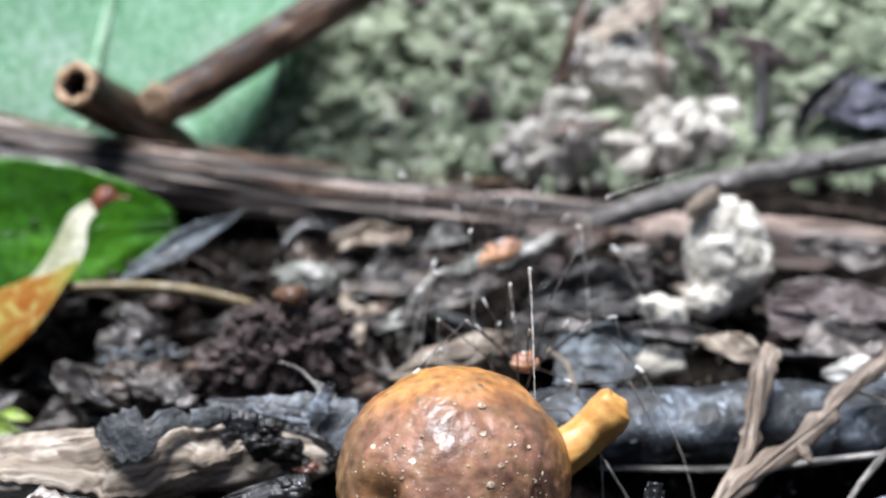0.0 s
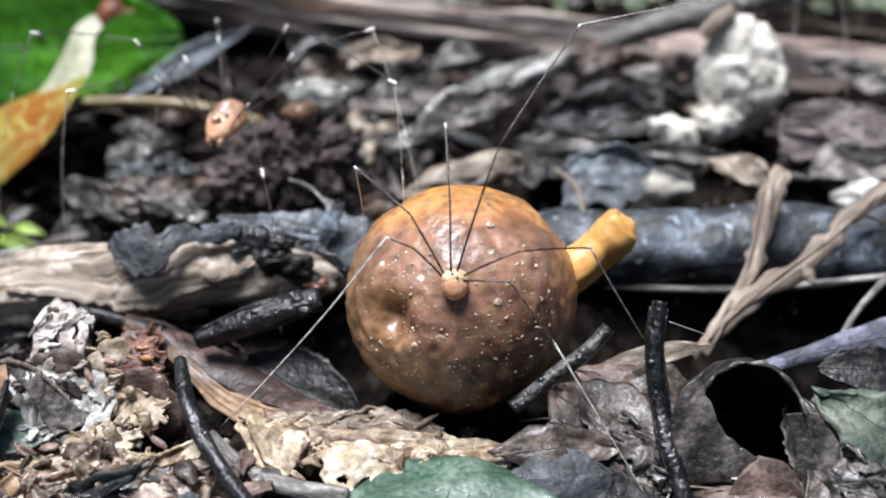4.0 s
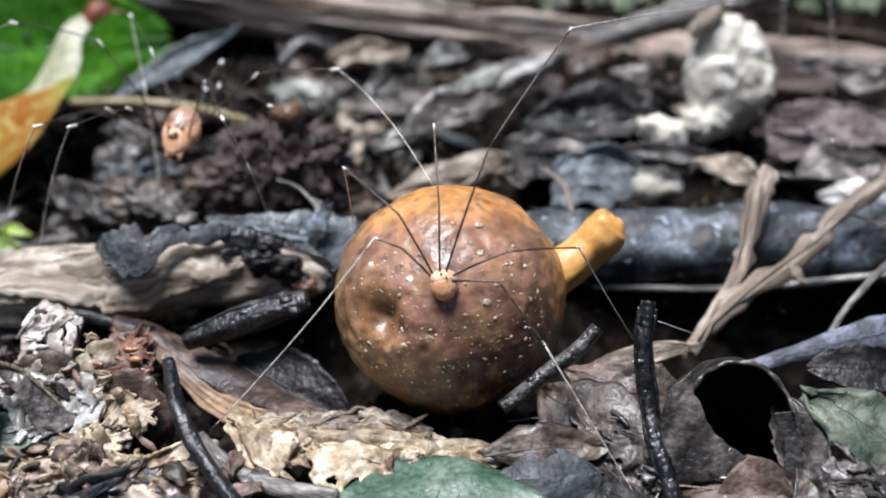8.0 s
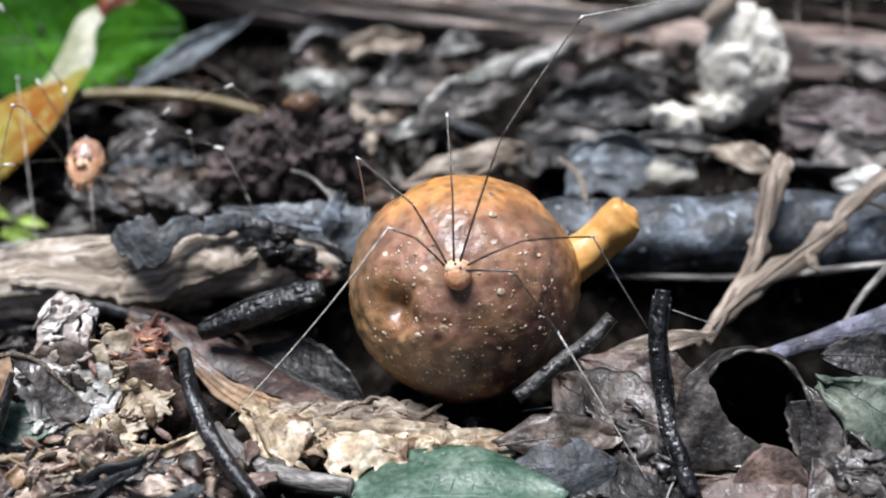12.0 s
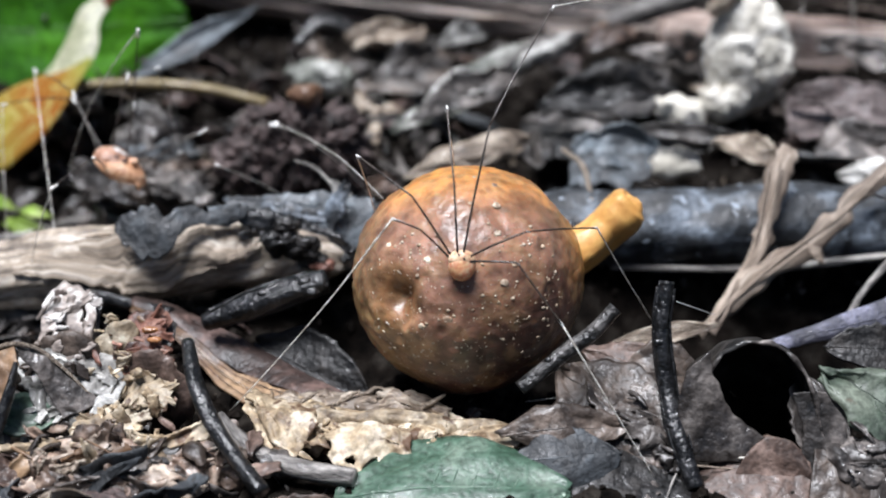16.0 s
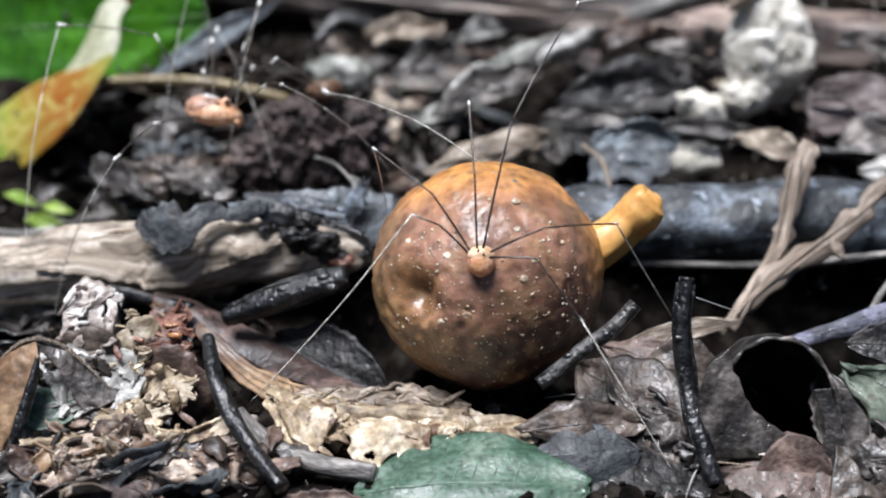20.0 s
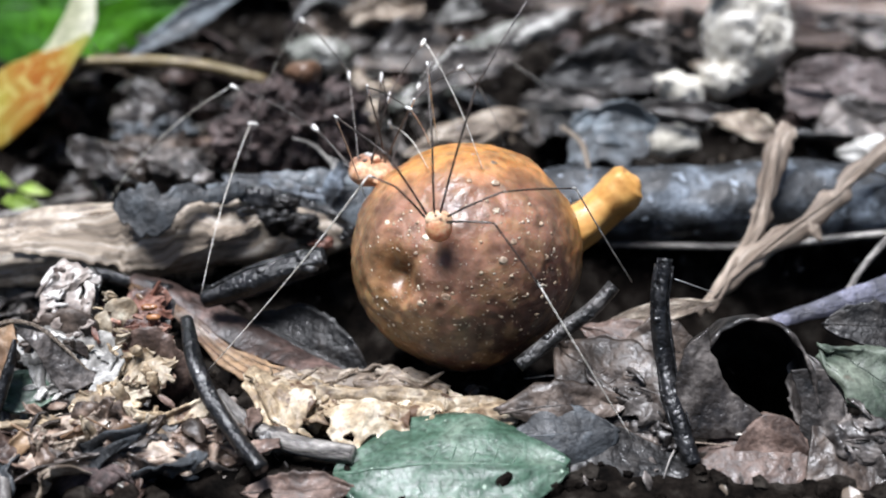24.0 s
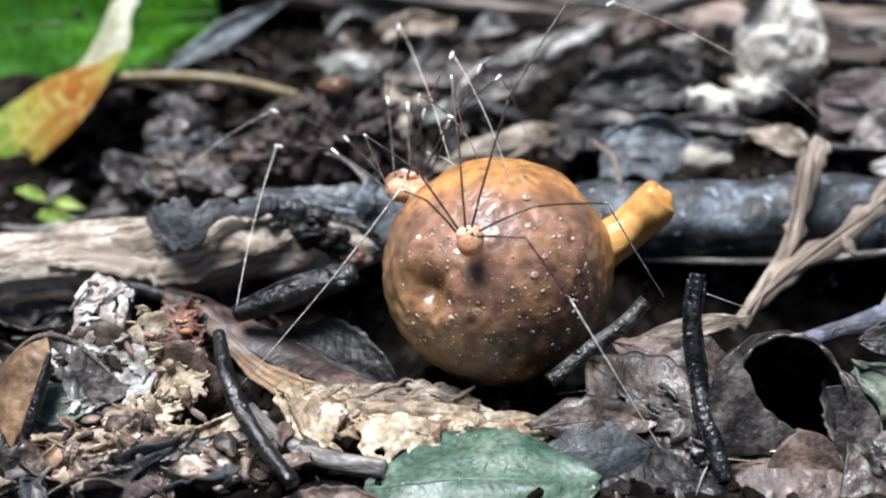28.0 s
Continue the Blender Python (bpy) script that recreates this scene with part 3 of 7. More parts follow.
# ---- the ground and the bank ----
KNOTS = ((-100, 0), (130, 0), (170, 5), (235, 25), (280, 72), (330, 105), (400, 125))


def rise(y):
    if y <= KNOTS[0][0]:
        return 0.0
    for (y0, z0), (y1, z1) in zip(KNOTS, KNOTS[1:]):
        if y < y1:
            return z0 + (z1 - z0) * (y - y0) / (y1 - y0)
    return 125.0


PITS = (((33.2, 118.0, -0.0), 10.5, 26), ((36.4, 137.0, 0.8), 13, 9), ((23.7, 137.0, 0.8), 9, 9), ((50.3, 141.0, 1.3), 12, 9), ((-15.2, 130.8, 0.1), 8, 7), ((11.3, 130.8, 0.1), 7, 6), ((-42.7, 120.0, -0.1), 5, 7), ((-45.6, 115.0, -0.0), 5, 8), ((21.9, 193.2, 12.1), 9, 7), ((-57.2, 186.2, 9.9), 10, 8), ((-62.5, 176.0, 6.7), 9, 6), ((-42.3, 194.0, 12.3), 8, 6), ((7.1, 195.8, 12.8), 8, 6), ((48.0, 180.2, 8.0), 9, 5), ((64.6, 204.2, 15.4), 12, 7), ((-8.1, 204.2, 15.4), 9, 5), ((29.5, 211.5, 17.6), 10, 6))


def sunk(x, y):
    return sum(d * math.exp(-(((x - c[0]) ** 2 + (y - c[1]) ** 2) / (r * r)) ** 2) for c, r, d in PITS)


def ground_z(x, y):
    sink = sunk(x, y)
    if 158 < y < 232:
        sink += 2.5
    return ground_base(x, y) - sink


def ground_base(x, y):
    p = Vector((x * 0.05, y * 0.05, 0.3))
    near = max(0.0, min(1.0, 1.3 - abs(x) / 500, 1.3 - abs(y) / 700))
    return rise(y) - 1.2 + near * (1.5 * noise.noise(p) + 1.1 * noise.noise(p * 3.1) + 0.7 * noise.noise(p * 8))


def build_ground():
    def axis(lo, hi, step, far):
        out = list(np.arange(lo, hi + 0.01, step))
        d = step
        while out[-1] < far:
            d *= 1.5
            out.append(out[-1] + d)
        d = step
        while out[0] > -far:
            d *= 1.5
            out.insert(0, out[0] - d)
        return out

    xs, ys = axis(-110, 110, 1.4, 4000), axis(80, 330, 1.4, 4000)
    verts = [(x * MM, y * MM, ground_z(x, y) * MM) for y in ys for x in xs]
    w = len(xs)
    split = next(i for i, y in enumerate(ys) if y > 238)
    for name, j0, j1, mat, lab in (("ground", 0, split, M_SOIL, "dark wet forest soil"), ("mossy_bank", split, len(ys) - 1, M_BANK, "steep earth bank grown over with grey-green moss")):
        part_v = verts[j0 * w:(j1 + 1) * w]
        faces = [(j * w + i, j * w + i + 1, (j + 1) * w + i + 1, (j + 1) * w + i) for j in range(j1 - j0) for i in range(w - 1)]
        me = bpy.data.meshes.new(name)
        me.from_pydata(part_v, [], faces)
        me.materials.append(mat)
        me.shade_smooth()
        tagged(new(name, me), lab, "ground", kind="structure")


build_ground()


def crumbs(name, label, mat, count, xr, yr, rr, seed, sub=1, bury=0.4, parent=None):
    """Many small lumps strewn over the ground, one mesh."""
    rnd = random.Random(seed)
    tmpl = bmesh.new()
    bmesh.ops.create_icosphere(tmpl, subdivisions=sub, radius=1)
    tv = [v.co.copy() for v in tmpl.verts]
    tf = [[v.index for v in f.verts] for f in tmpl.faces]
    tmpl.free()
    vs, fs = [], []
    for _ in range(count):
        x, y = rnd.uniform(*xr), rnd.uniform(*yr)
        if (sunk(x, y) > 2.5 and y < 150) or (mat is not M_SOIL and x > 2 and 116 < y < 147):
            continue
        r = rnd.uniform(*rr) * (0.6 + 0.8 * rnd.random())
        sx, sy, sz = (rnd.uniform(0.6, 1.3) for _ in range(3))
        if mat in (M_GREY, M_TAN):
            sz *= 0.3
        rot = Euler((rnd.uniform(0, 6), rnd.uniform(0, 6), rnd.uniform(0, 6))).to_matrix()
        z = ground_z(x, y) + r * (1 - 2 * bury) * 0.6
        n0 = len(vs)
        o = rnd.uniform(0, 90)
        for v in tv:
            k = 1 + 0.5 * noise.noise(v * 1.6 + Vector((o, 0, 0)))
            p = rot @ Vector((v.x * sx, v.y * sy, v.z * sz)) * r * k
            vs.append(((x + p.x) * MM, (y + p.y) * MM, (z + p.z) * MM))
        fs.extend([[i + n0 for i in f] for f in tf])
    me = bpy.data.meshes.new(name)
    me.from_pydata(vs, [], fs)
    me.materials.append(mat)
    return tagged(new(name, me), label, "debris", kind="stuff")


crumbs("soil_crumbs", "dark crumbs of wet soil on the forest floor", M_SOIL, 2600, (-75, 75), (92, 235), (0.5, 1.4), 1)
crumbs("leaf_crumbs", "small grey bits of rotten leaf on the soil", M_GREY, 900, (-75, 75), (95, 235), (0.35, 0.9), 2)
crumbs("wood_crumbs", "small tan bits of rotten wood on the soil", M_TAN, 380, (-60, 60), (95, 200), (0.3, 0.8), 3)
crumbs("moss_tufts", "green moss tufts covering the bank", M_MOSS, 2600, (-95, 95), (234, 300), (0.8, 3.4), 4, 2, 0.55)
crumbs("moss_mounds", "soft grey-green mounds of moss on the bank", M_MOSS, 90, (-60, 95), (236, 285), (3.0, 6.5), 14, 3, 0.62)
# dark lumps put in for the shade of hollows in the bank
crumbs("earth_hollows", "dark lumps standing in for shaded hollows on the bank", M_CLUMP, 34, (-40, 95), (236, 285), (2.5, 5.0), 15, 2, 0.66)
crumbs("lichen_grit", "pale grey-green lichen grains among the moss", M_LICHEN, 1700, (-95, 95), (234, 300), (0.5, 2.0), 5, 1)
crumbs("dark_pebbles", "dark crumbs of earth stuck in the mossy bank", M_CLUMP, 260, (-95, 95), (234, 300), (0.8, 2.6), 6)

# ---- the fruit and its stem ----
FRUIT = Vector((0.8, 121.0, 12.6))


def build_fruit():
    ob = base("fruit", FRUIT - Vector((0, 0, 12.5)), "round brown rotting fruit with pitted speckled skin and orange stem", "fruit")
    dent = Vector((-0.60, -0.776, 0.197)).normalized()

    def skin(d):
        k = 12.55
        k *= 1 + 0.024 * noise.noise(d * 2.1) + 0.013 * noise.noise(d * 5) + 0.011 * noise.noise(d * 10 + Vector((3, 0, 0))) + 0.004 * noise.noise(d * 23)
        low = min(1.0, max(0.0, 0.35 - d.z - 0.5 * d.x))
        k *= 1 + low * (0.012 * noise.noise(d * 15 + Vector((0, 7, 0))) + 0.007 * noise.noise(d * 34))
        k *= 1 - 0.035 * max(0, -d.z) ** 2 - 0.05 * abs(d.x) * max(0, -d.z)
        a = d.angle(dent)
        a *= 1 + 0.35 * noise.noise(d * 6 + Vector((0, 0, 4)))
        k -= 1.7 * math.exp(-(a / 0.12) ** 2) + 0.8 * math.exp(-(a / 0.26) ** 2)
        k += 0.28 * math.exp(-((a - 0.33) / 0.09) ** 2)
        return k

    bm = bmesh.new()
    bmesh.ops.create_uvsphere(bm, u_segments=200, v_segments=112, radius=1)
    for v in bm.verts:
        d = v.co.normalized()
        v.co = FRUIT + d * skin(d)
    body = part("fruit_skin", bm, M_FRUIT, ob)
    body.data.transform(Matrix.Translation((0, 0, -0.0125)))
    body.location = (0, 0, 0.0125)
    ORIGIN[body] = FRUIT
    rnd = random.Random(11)
    bm = bmesh.new()
    for _ in range(560):
        d = Vector((rnd.gauss(-0.15, 0.5), -abs(rnd.gauss(0.9, 0.25)), rnd.gauss(0.0, 0.35))).normalized()
        if rnd.random() < 0.3:
            d = Vector((rnd.uniform(-0.8, 0.9), -0.7, rnd.uniform(-0.6, 0.9))).normalized()
        s = rnd.choice((0.04, 0.05, 0.06, 0.07, 0.08, 0.1, 0.13))
        if rnd.random() < 0.04:
            s = 0.19
        m = bmesh.ops.create_icosphere(bm, subdivisions=1, radius=s)
        q = d.to_track_quat("Z", "Y").to_matrix()
        for v in m["verts"]:
            v.co = FRUIT + d * (skin(d) + 0.01) + q @ Vector((v.co.x * (0.7 + rnd.random() * 0.9), v.co.y * (0.8 + rnd.random() * 0.4), v.co.z * 0.25))
    for _ in range(26):
        d = Vector((rnd.uniform(-0.9, 0.9), -0.75, rnd.uniform(-0.6, 0.9))).normalized()
        m = bmesh.ops.create_icosphere(bm, subdivisions=1, radius=rnd.uniform(0.14, 0.3))
        q = d.to_track_quat("Z", "Y").to_matrix()
        for v in m["verts"]:
            v.co = FRUIT + d * (skin(d) - 0.04) + q @ Vector((v.co.x * rnd.uniform(0.8, 1.3), v.co.y, v.co.z * 0.5))
    part("skin_specks", bm, M_SPECK, body, "cream specks on the skin", kind="stuff")
    for k, d in enumerate(((0.05, -0.12, 0.99), (0.22, -0.20, 0.95), (0.23, -0.44, 0.87), (0.02, -0.46, 0.89), (0.23, -0.66, 0.72), (0.49, -0.52, 0.70), (0.37, -0.79, 0.50), (0.28, -0.88, 0.38), (0.64, -0.69, 0.32), (-0.33, -0.78, 0.54), (-0.41, -0.81, 0.41), (-0.37, -0.93, 0.03), (-0.17, -0.98, 0.11), (0.60, -0.57, 0.56), (-0.65, -0.52, 0.55))):
        d = Vector(d).normalized()
        bm = bmesh.new()
        m = bmesh.ops.create_icosphere(bm, subdivisions=2, radius=0.2 + 0.05 * (k * 7 % 5))
        q = d.to_track_quat("Z", "Y").to_matrix()
        for v in m["verts"]:
            v.co = FRUIT + d * (skin(d) + 0.02) + q @ Vector((v.co.x * (1.2 + 0.5 * noise.noise(v.co * 6)), v.co.y * (1 + 0.5 * noise.noise(v.co * 5)), v.co.z * 0.2))
        part("wart", bm, M_SCAB, body, "small pale scab")
    # the stem grows out behind the fruit
    bm = tube([(10.9, 126.0, 12.5), (14.2, 128.0, 13.8), (16.5, 129.0, 15.7), (17.9, 129.0, 17.3), (18.9, 129.0, 18.5), (19.4, 129.0, 19.0), (19.5, 129.0, 19.15)], [2.6, 2.6, 2.4, 2.5, 2.25, 1.5, 0.5], 28, 56, 0.30, 0.09, 3)
    part("stem", bm, M_STEM, ob, "stubby orange-yellow stem with a broken tip")


build_fruit()

# ---- logs and sticks ----
bm = tube([(73.3, 152.0, 7.4), (59.1, 151.0, 7.6), (35.0, 150.0, 7.4), (16.1, 149.0, 7.4), (-6.2, 148.0, 7.0), (-19.5, 147.0, 7.0), (-33.6, 147.0, 5.8)], [5.2, 5.2, 5.0, 4.8, 4.6, 4.4, 3.6], 40, 150, 0.18, 0.09, 1)
thing("fallen_log", bm, M_BARK, "grey-blue barked fallen stick lying behind the fruit", "stick")

ob = base("broken_branch", (-34.7, 140.0, 1.7), "weathered tan broken branch with peeling grey bark", "branch")
bm = tube([(-69.7, 136.2, 4.3), (-54.5, 137.2, 6.1), (-37.2, 138.2, 7.9), (-24.8, 139.2, 8.5), (-17.1, 139.0, 8.0), (-13.7, 140.0, 7.0)], [4.5, 4.5, 4.6, 4.3, 3.3, 1.2], 36, 90, 0.24, 0.20, 5)
part("wood", bm, M_WOOD, ob)
part("split_face", ribbon([(-54.8, 136.0, 9.8), (-49.1, 135.6, 10.5), (-42.5, 135.2, 12.4), (-37.2, 135.2, 11.6), (-31.6, 135.4, 12.6), (-27.3, 136.0, 12.4), (-23.8, 137.0, 10.8)], [(-54.0, 132.8, 8.2), (-48.4, 132.4, 7.9), (-42.4, 132.2, 6.5), (-38.4, 132.2, 6.2), (-32.9, 132.6, 7.2), (-28.8, 133.4, 9.0), (-23.9, 135.0, 10.7)], 1.3, 2.0, 0.06, 0.20, 0.5, 110, 36), M_GRAIN, ob, "pale splintered face of the wood")
bm = ribbon([(-40.9, 133.5, 14.3), (-38.4, 133.5, 15.6), (-34.4, 134.0, 16.4), (-30.5, 135.0, 15.5), (-26.5, 136.4, 15.6)], [(-39.8, 131.6, 12.6), (-37.6, 130.8, 11.5), (-35.0, 130.6, 10.9), (-33.0, 132.0, 13.6), (-30.5, 134.0, 14.2), (-26.6, 135.6, 13.9)], 0.5, 4.0, 0.04, 0.42, 0.4, 70, 18)
part("bark_flake", bm, M_FLAKE, ob, "dark grey flake of bark")
bm = leaf((-26.2, 136.5, 13.5), (-13.5, 138.0, 9.6), (0, -0.7, 0.7), 4.2, "strip", -0.05, 0.0, 0, 1.3, 0.6, 0.5, 36, 14, 9)
part("bark_flake", bm, M_TWIG, ob, "black wet scrap of bark")
for c, rr, sd in (((-21.8, 134.5, 11.8), (2.2, 1.2, 1.9), 3), ((-19.1, 134.8, 10.6), (2.0, 1.2, 1.6), 5), ((-17.4, 135.5, 8.5), (1.8, 1.0, 1.3), 8), ((-20.7, 135.0, 13.6), (1.5, 1.0, 0.9), 9)):
    part("charred_knot", rock(c, rr, sd, 0.55, 4, 0.5, 0.8), M_BLACK_LEAF_SHADE, ob, "black charred knot of wood")
part("broken_end", rock((-16.5, 135.0, 8.3), (1.6, 1.0, 0.8), 6, 0.5, 4, 0.6, 0.5), M_RUST, ob, "reddish-brown broken end")
part("bark_flake", ribbon([(-23.6, 141.0, 14.8), (-19.5, 141.5, 15.4), (-15.3, 142.0, 15.2), (-10.8, 142.0, 14.0)], [(-21.8, 139.5, 12.7), (-18.3, 138.5, 10.7), (-14.8, 138.0, 8.9), (-10.7, 138.5, 9.8)], 0.35, 9.0, 0.06, 0.12, 0.4, 60, 22), M_SLATE, ob, "slate-grey torn flake of bark")
part("bark_flake", ribbon([(-30.3, 136.0, 15.4), (-28.3, 136.4, 15.8), (-25.7, 137.0, 15.6)], [(-29.9, 135.0, 13.8), (-28.0, 135.0, 13.3), (-25.8, 136.0, 14.4)], 0.3, 5.0, 0.05, 0.15, 0.4, 36, 16), M_SLATE, ob, "slate-grey torn flake of bark")
for a, b, w, sd in (((-29.5, 140.0, 14.0), (-17.1, 141.0, 14.0), 3.4, 21), ((-21.8, 139.5, 13.8), (-10.1, 141.0, 11.7), 3.6, 22), ((-16.7, 139.0, 10.7), (-13.9, 139.5, 17.3), 3.4, 23)):
    part("bark_flake", leaf(a, b, (0, -0.7, 0.7), w, "half" if sd == 23 else "strip", -0.04, 0.02, 0, 0.6, 0.5, 0.4, 30, 10, sd), M_BARK, ob, "blue-grey flake of bark")

bm = tube([(-93.6, 222.0, 35.8), (-81.4, 222.0, 33.0), (-50.8, 223.0, 27.6), (-19.6, 224.0, 22.6), (6.9, 225.0, 19.4), (29.4, 226.0, 17.2), (40.0, 225.0, 15.6)], [5.9, 5.8, 5.5, 5.3, 5.2, 5.0, 4.4], 64, 100, 0.10, 0.15, 7)
thing("long_stick", bm, M_STICK, "long brown stick with pale streaked bark", "stick")
bm = tube([(36.1, 221.0, 16.4), (54.0, 221.0, 14.0), (82.4, 221.0, 10.4), (102.9, 221.0, 7.6)], [4.8, 6.4, 6.8, 6.8], 64, 60, 0.08, 0.13, 8)
thing("pale_stick", bm, M_STICK_PINK, "thick pinkish-brown stick at the foot of the bank", "stick")
bm = tube([(22.7, 211.0, 18.8), (27.5, 211.0, 21.6), (39.6, 212.0, 25.4), (59.6, 213.0, 30.0), (78.2, 213.0, 33.0), (97.1, 213.0, 35.5)], [0.8, 1.9, 2.4, 2.4, 2.3, 2.2], 18, 60, 0.15, 0.10, 9)
ob = base("dead_branch", (39.6, 212.0, 25.4), "thin grey-brown dead branch lying over the sticks", "branch")
part("bark", bm, M_TWIG_GREY, ob)
part("split_tip", tube([(21.5, 210.5, 18.4), (25.4, 210.0, 21.0), (32.4, 210.5, 23.1)], [0.3, 0.8, 0.5], 9, 20, 0.3, 0.2, 4), M_BRANCH, ob, "rust-brown split tip")
part("knot", rock((50.1, 210.5, 28.3), (2.2, 1.6, 1.5), 5, 0.35, 3, 0.5), M_TWIG_GREY, ob)
part("knot", rock((67.9, 211.0, 31.8), (1.9, 1.5, 1.3), 7, 0.35, 3, 0.5), M_TWIG_GREY, ob)

ob = base("hollow_twig", (-60.4, 228.0, 37.9), "short hollow brown twig broken open at its end", "twig")
bm = tube([(-63.6, 212.0, 46.3), (-62.2, 217.0, 43.9), (-59.3, 224.0, 40.0), (-53.4, 231.0, 34.2), (-50.1, 235.0, 30.3)], [4.3, 4.3, 4.3, 4.0, 3.6], 24, 30, 0.12, 0.10, 10, hollow=0.55)
part("bark", bm, M_BRANCH, ob)
axis0 = (Vector((-62.2, 217.0, 43.9)) - Vector((-63.6, 212.0, 46.3))).normalized()
rim0 = axis0.cross(Vector((0, 0, 1))).normalized()
ring = [Vector((-63.6, 212.0, 46.3)) - axis0 * 0.1 + (rim0 * math.cos(k * 0.524) + rim0.cross(axis0) * math.sin(k * 0.524)) * 3.35 for k in range(13)]
part("torn_rim", tube(ring, [0.75 + 0.3 * math.sin(k * 2.7) for k in range(13)], 8, 48, 0.3, 0.2, 3), M_CUT, ob, "pale torn rim round the hollow")
ob = base("upright_branch", (-53.3, 232.0, 38.9), "dark reddish-brown branch leaning up against the bank", "branch")
bm = tube([(-52.8, 228.0, 40.5), (-48.3, 230.0, 42.9), (-38.8, 232.0, 48.4), (-27.0, 234.0, 55.1), (-10.9, 236.0, 64.3), (12.7, 238.0, 75.0)], [3.4, 4.0, 4.0, 3.9, 3.8, 3.6], 24, 50, 0.14, 0.14, 11)
part("bark", bm, M_BRANCH, ob)
bm = rock((-52.7, 224.2, 42.0), (3.0, 1.4, 3.2), 4, 0.35, 3, 0.5)
part("torn_end", bm, M_CUT, ob, "pale torn wood at the broken end")
bm = tube([(-30.2, 236.0, 50.2), (-31.8, 234.0, 42.9), (-34.4, 232.0, 32.0)], [0.55, 0.6, 0.7], 8, 14, 0.2, 0, 2)
thing("thin_twig", bm, M_TWIG, "thin dark twig standing against the bank", "twig")

def fibres(ob, pts, radius, count, seed, mat, label):
    """Raised pale strips of bark along a stick."""
    rng = random.Random(seed)
    line = spline(pts, 200)
    for _ in range(count):
        i0 = rng.randint(4, 150)
        n = rng.randint(12, 44)
        th = rng.uniform(-0.9, 2.3)
        q = []
        for k in range(6):
            i = min(198, i0 + n * k // 5)
            p = line[i][0]
            t = (line[i + 1][0] - p).normalized()
            sd = t.cross(Vector((0, 0, 1))).normalized()
            u = sd.cross(t)
            a = th + 0.03 * k
            r = radius * (1.0 + 0.03 * math.sin(k * 2.1 + th * 5))
            q.append(p + (sd * math.cos(a) * (1 if sd.y < 0 else -1) + u * math.sin(a)) * r)
        w = rng.uniform(0.10, 0.28)
        part("bark_strip", tube(q, [w * 0.4, w, w * 1.1, w, w * 0.9, w * 0.3], 6, 14, 0.3), mat, ob, label)


for st, pts, r, n, mat in (
    ([o for o in bpy.data.objects if o.name.startswith("long_stick")][0], [(-93.6, 222.0, 38.0), (-81.4, 222.0, 35.2), (-50.8, 223.0, 29.6), (-19.6, 224.0, 24.3), (6.9, 225.0, 21.4), (29.4, 226.0, 19.9)], 5.4, 46, M_BRANCH),
    ([o for o in bpy.data.objects if o.name.startswith("pale_stick")][0], [(36.1, 221.0, 19.8), (54.0, 221.0, 17.8), (82.4, 221.0, 14.6), (102.9, 221.0, 12.0)], 6.3, 20, M_STICK),
    ([o for o in bpy.data.objects if o.name.startswith("broken_branch")][0], [(-69.7, 136.0, 4.8), (-54.5, 137.0, 6.6), (-37.2, 138.0, 8.4), (-24.8, 139.0, 9.0), (-17.1, 139.0, 8.2)], 3.95, 34, M_WOOD),
    ([o for o in bpy.data.objects if o.name.startswith("upright_branch")][0], [(-48.3, 230.0, 42.9), (-38.8, 232.0, 48.4), (-27.0, 234.0, 55.1), (-10.9, 236.0, 64.3)], 3.9, 12, M_BRANCH),
):
    fibres(st, pts, r, n, n, mat, "raised strip of bark")

# ---- green and yellow leaves ----
bm = leaf((-75.2, 232.0, 7.9), (-51.5, 268.0, 122.0), (0.05, -0.8, 0.6), 76, "oval", 0.03, 0.02, 2, 0.5, 0.0, 0.35, 44, 28, 2)
ob = base("large_leaf", (-75.2, 232.0, 7.9), "large pale green glossy leaf standing against the bank", "leaf")
part("blade", bm, M_PALE_GREEN, ob)
part("midrib", tube([(-74.8, 231.6, 9.2), (-70.6, 238.5, 33.8), (-66.3, 244.8, 55.4), (-54.5, 261.5, 106.0)], [1.5, 1.35, 1.2, 0.6], 10, 30), M_SPROUT_RIB, ob, "pale thick midrib")
bm = leaf((-111.8, 210.0, 18.1), (-46.6, 207.0, 22.8), (0.1, -0.93, 0.3), 27, "oval", 0.05, 0.02, 10, 0.6, 0.0, 0.3, 40, 20, 3, rib=0.35)
green = leaf_thing("green_leaf", bm, M_GREEN, "bright green fresh leaf under the long stick")
for c in ((-71.3, 207.5, 23.1), (-80.3, 207.5, 16.5)):
    part("leaf_spot", rock(c, (0.5, 0.9, 0.55), c[0], 0.3, 2, 0.8), M_DEAD, green, "small dark bite mark")
ob = base("withered_leaf", (-66.8, 190.0, 11.2), "curled yellow and orange withering leaf with a dark red tip", "leaf")
bm = ribbon([(-58.7, 189.0, 20.8), (-62.2, 190.0, 18.9), (-67.3, 191.0, 17.3), (-72.7, 191.0, 15.2), (-76.9, 190.0, 12.6), (-82.6, 189.0, 9.1)], [(-57.9, 186.5, 20.7), (-59.7, 184.0, 17.5), (-63.7, 181.0, 11.9), (-68.5, 180.0, 7.4), (-74.4, 180.0, 3.1), (-80.3, 180.0, -0.2)], 0.35, 6.0, 0.06, 0.02)
part("blade", bm, M_FADE, ob)
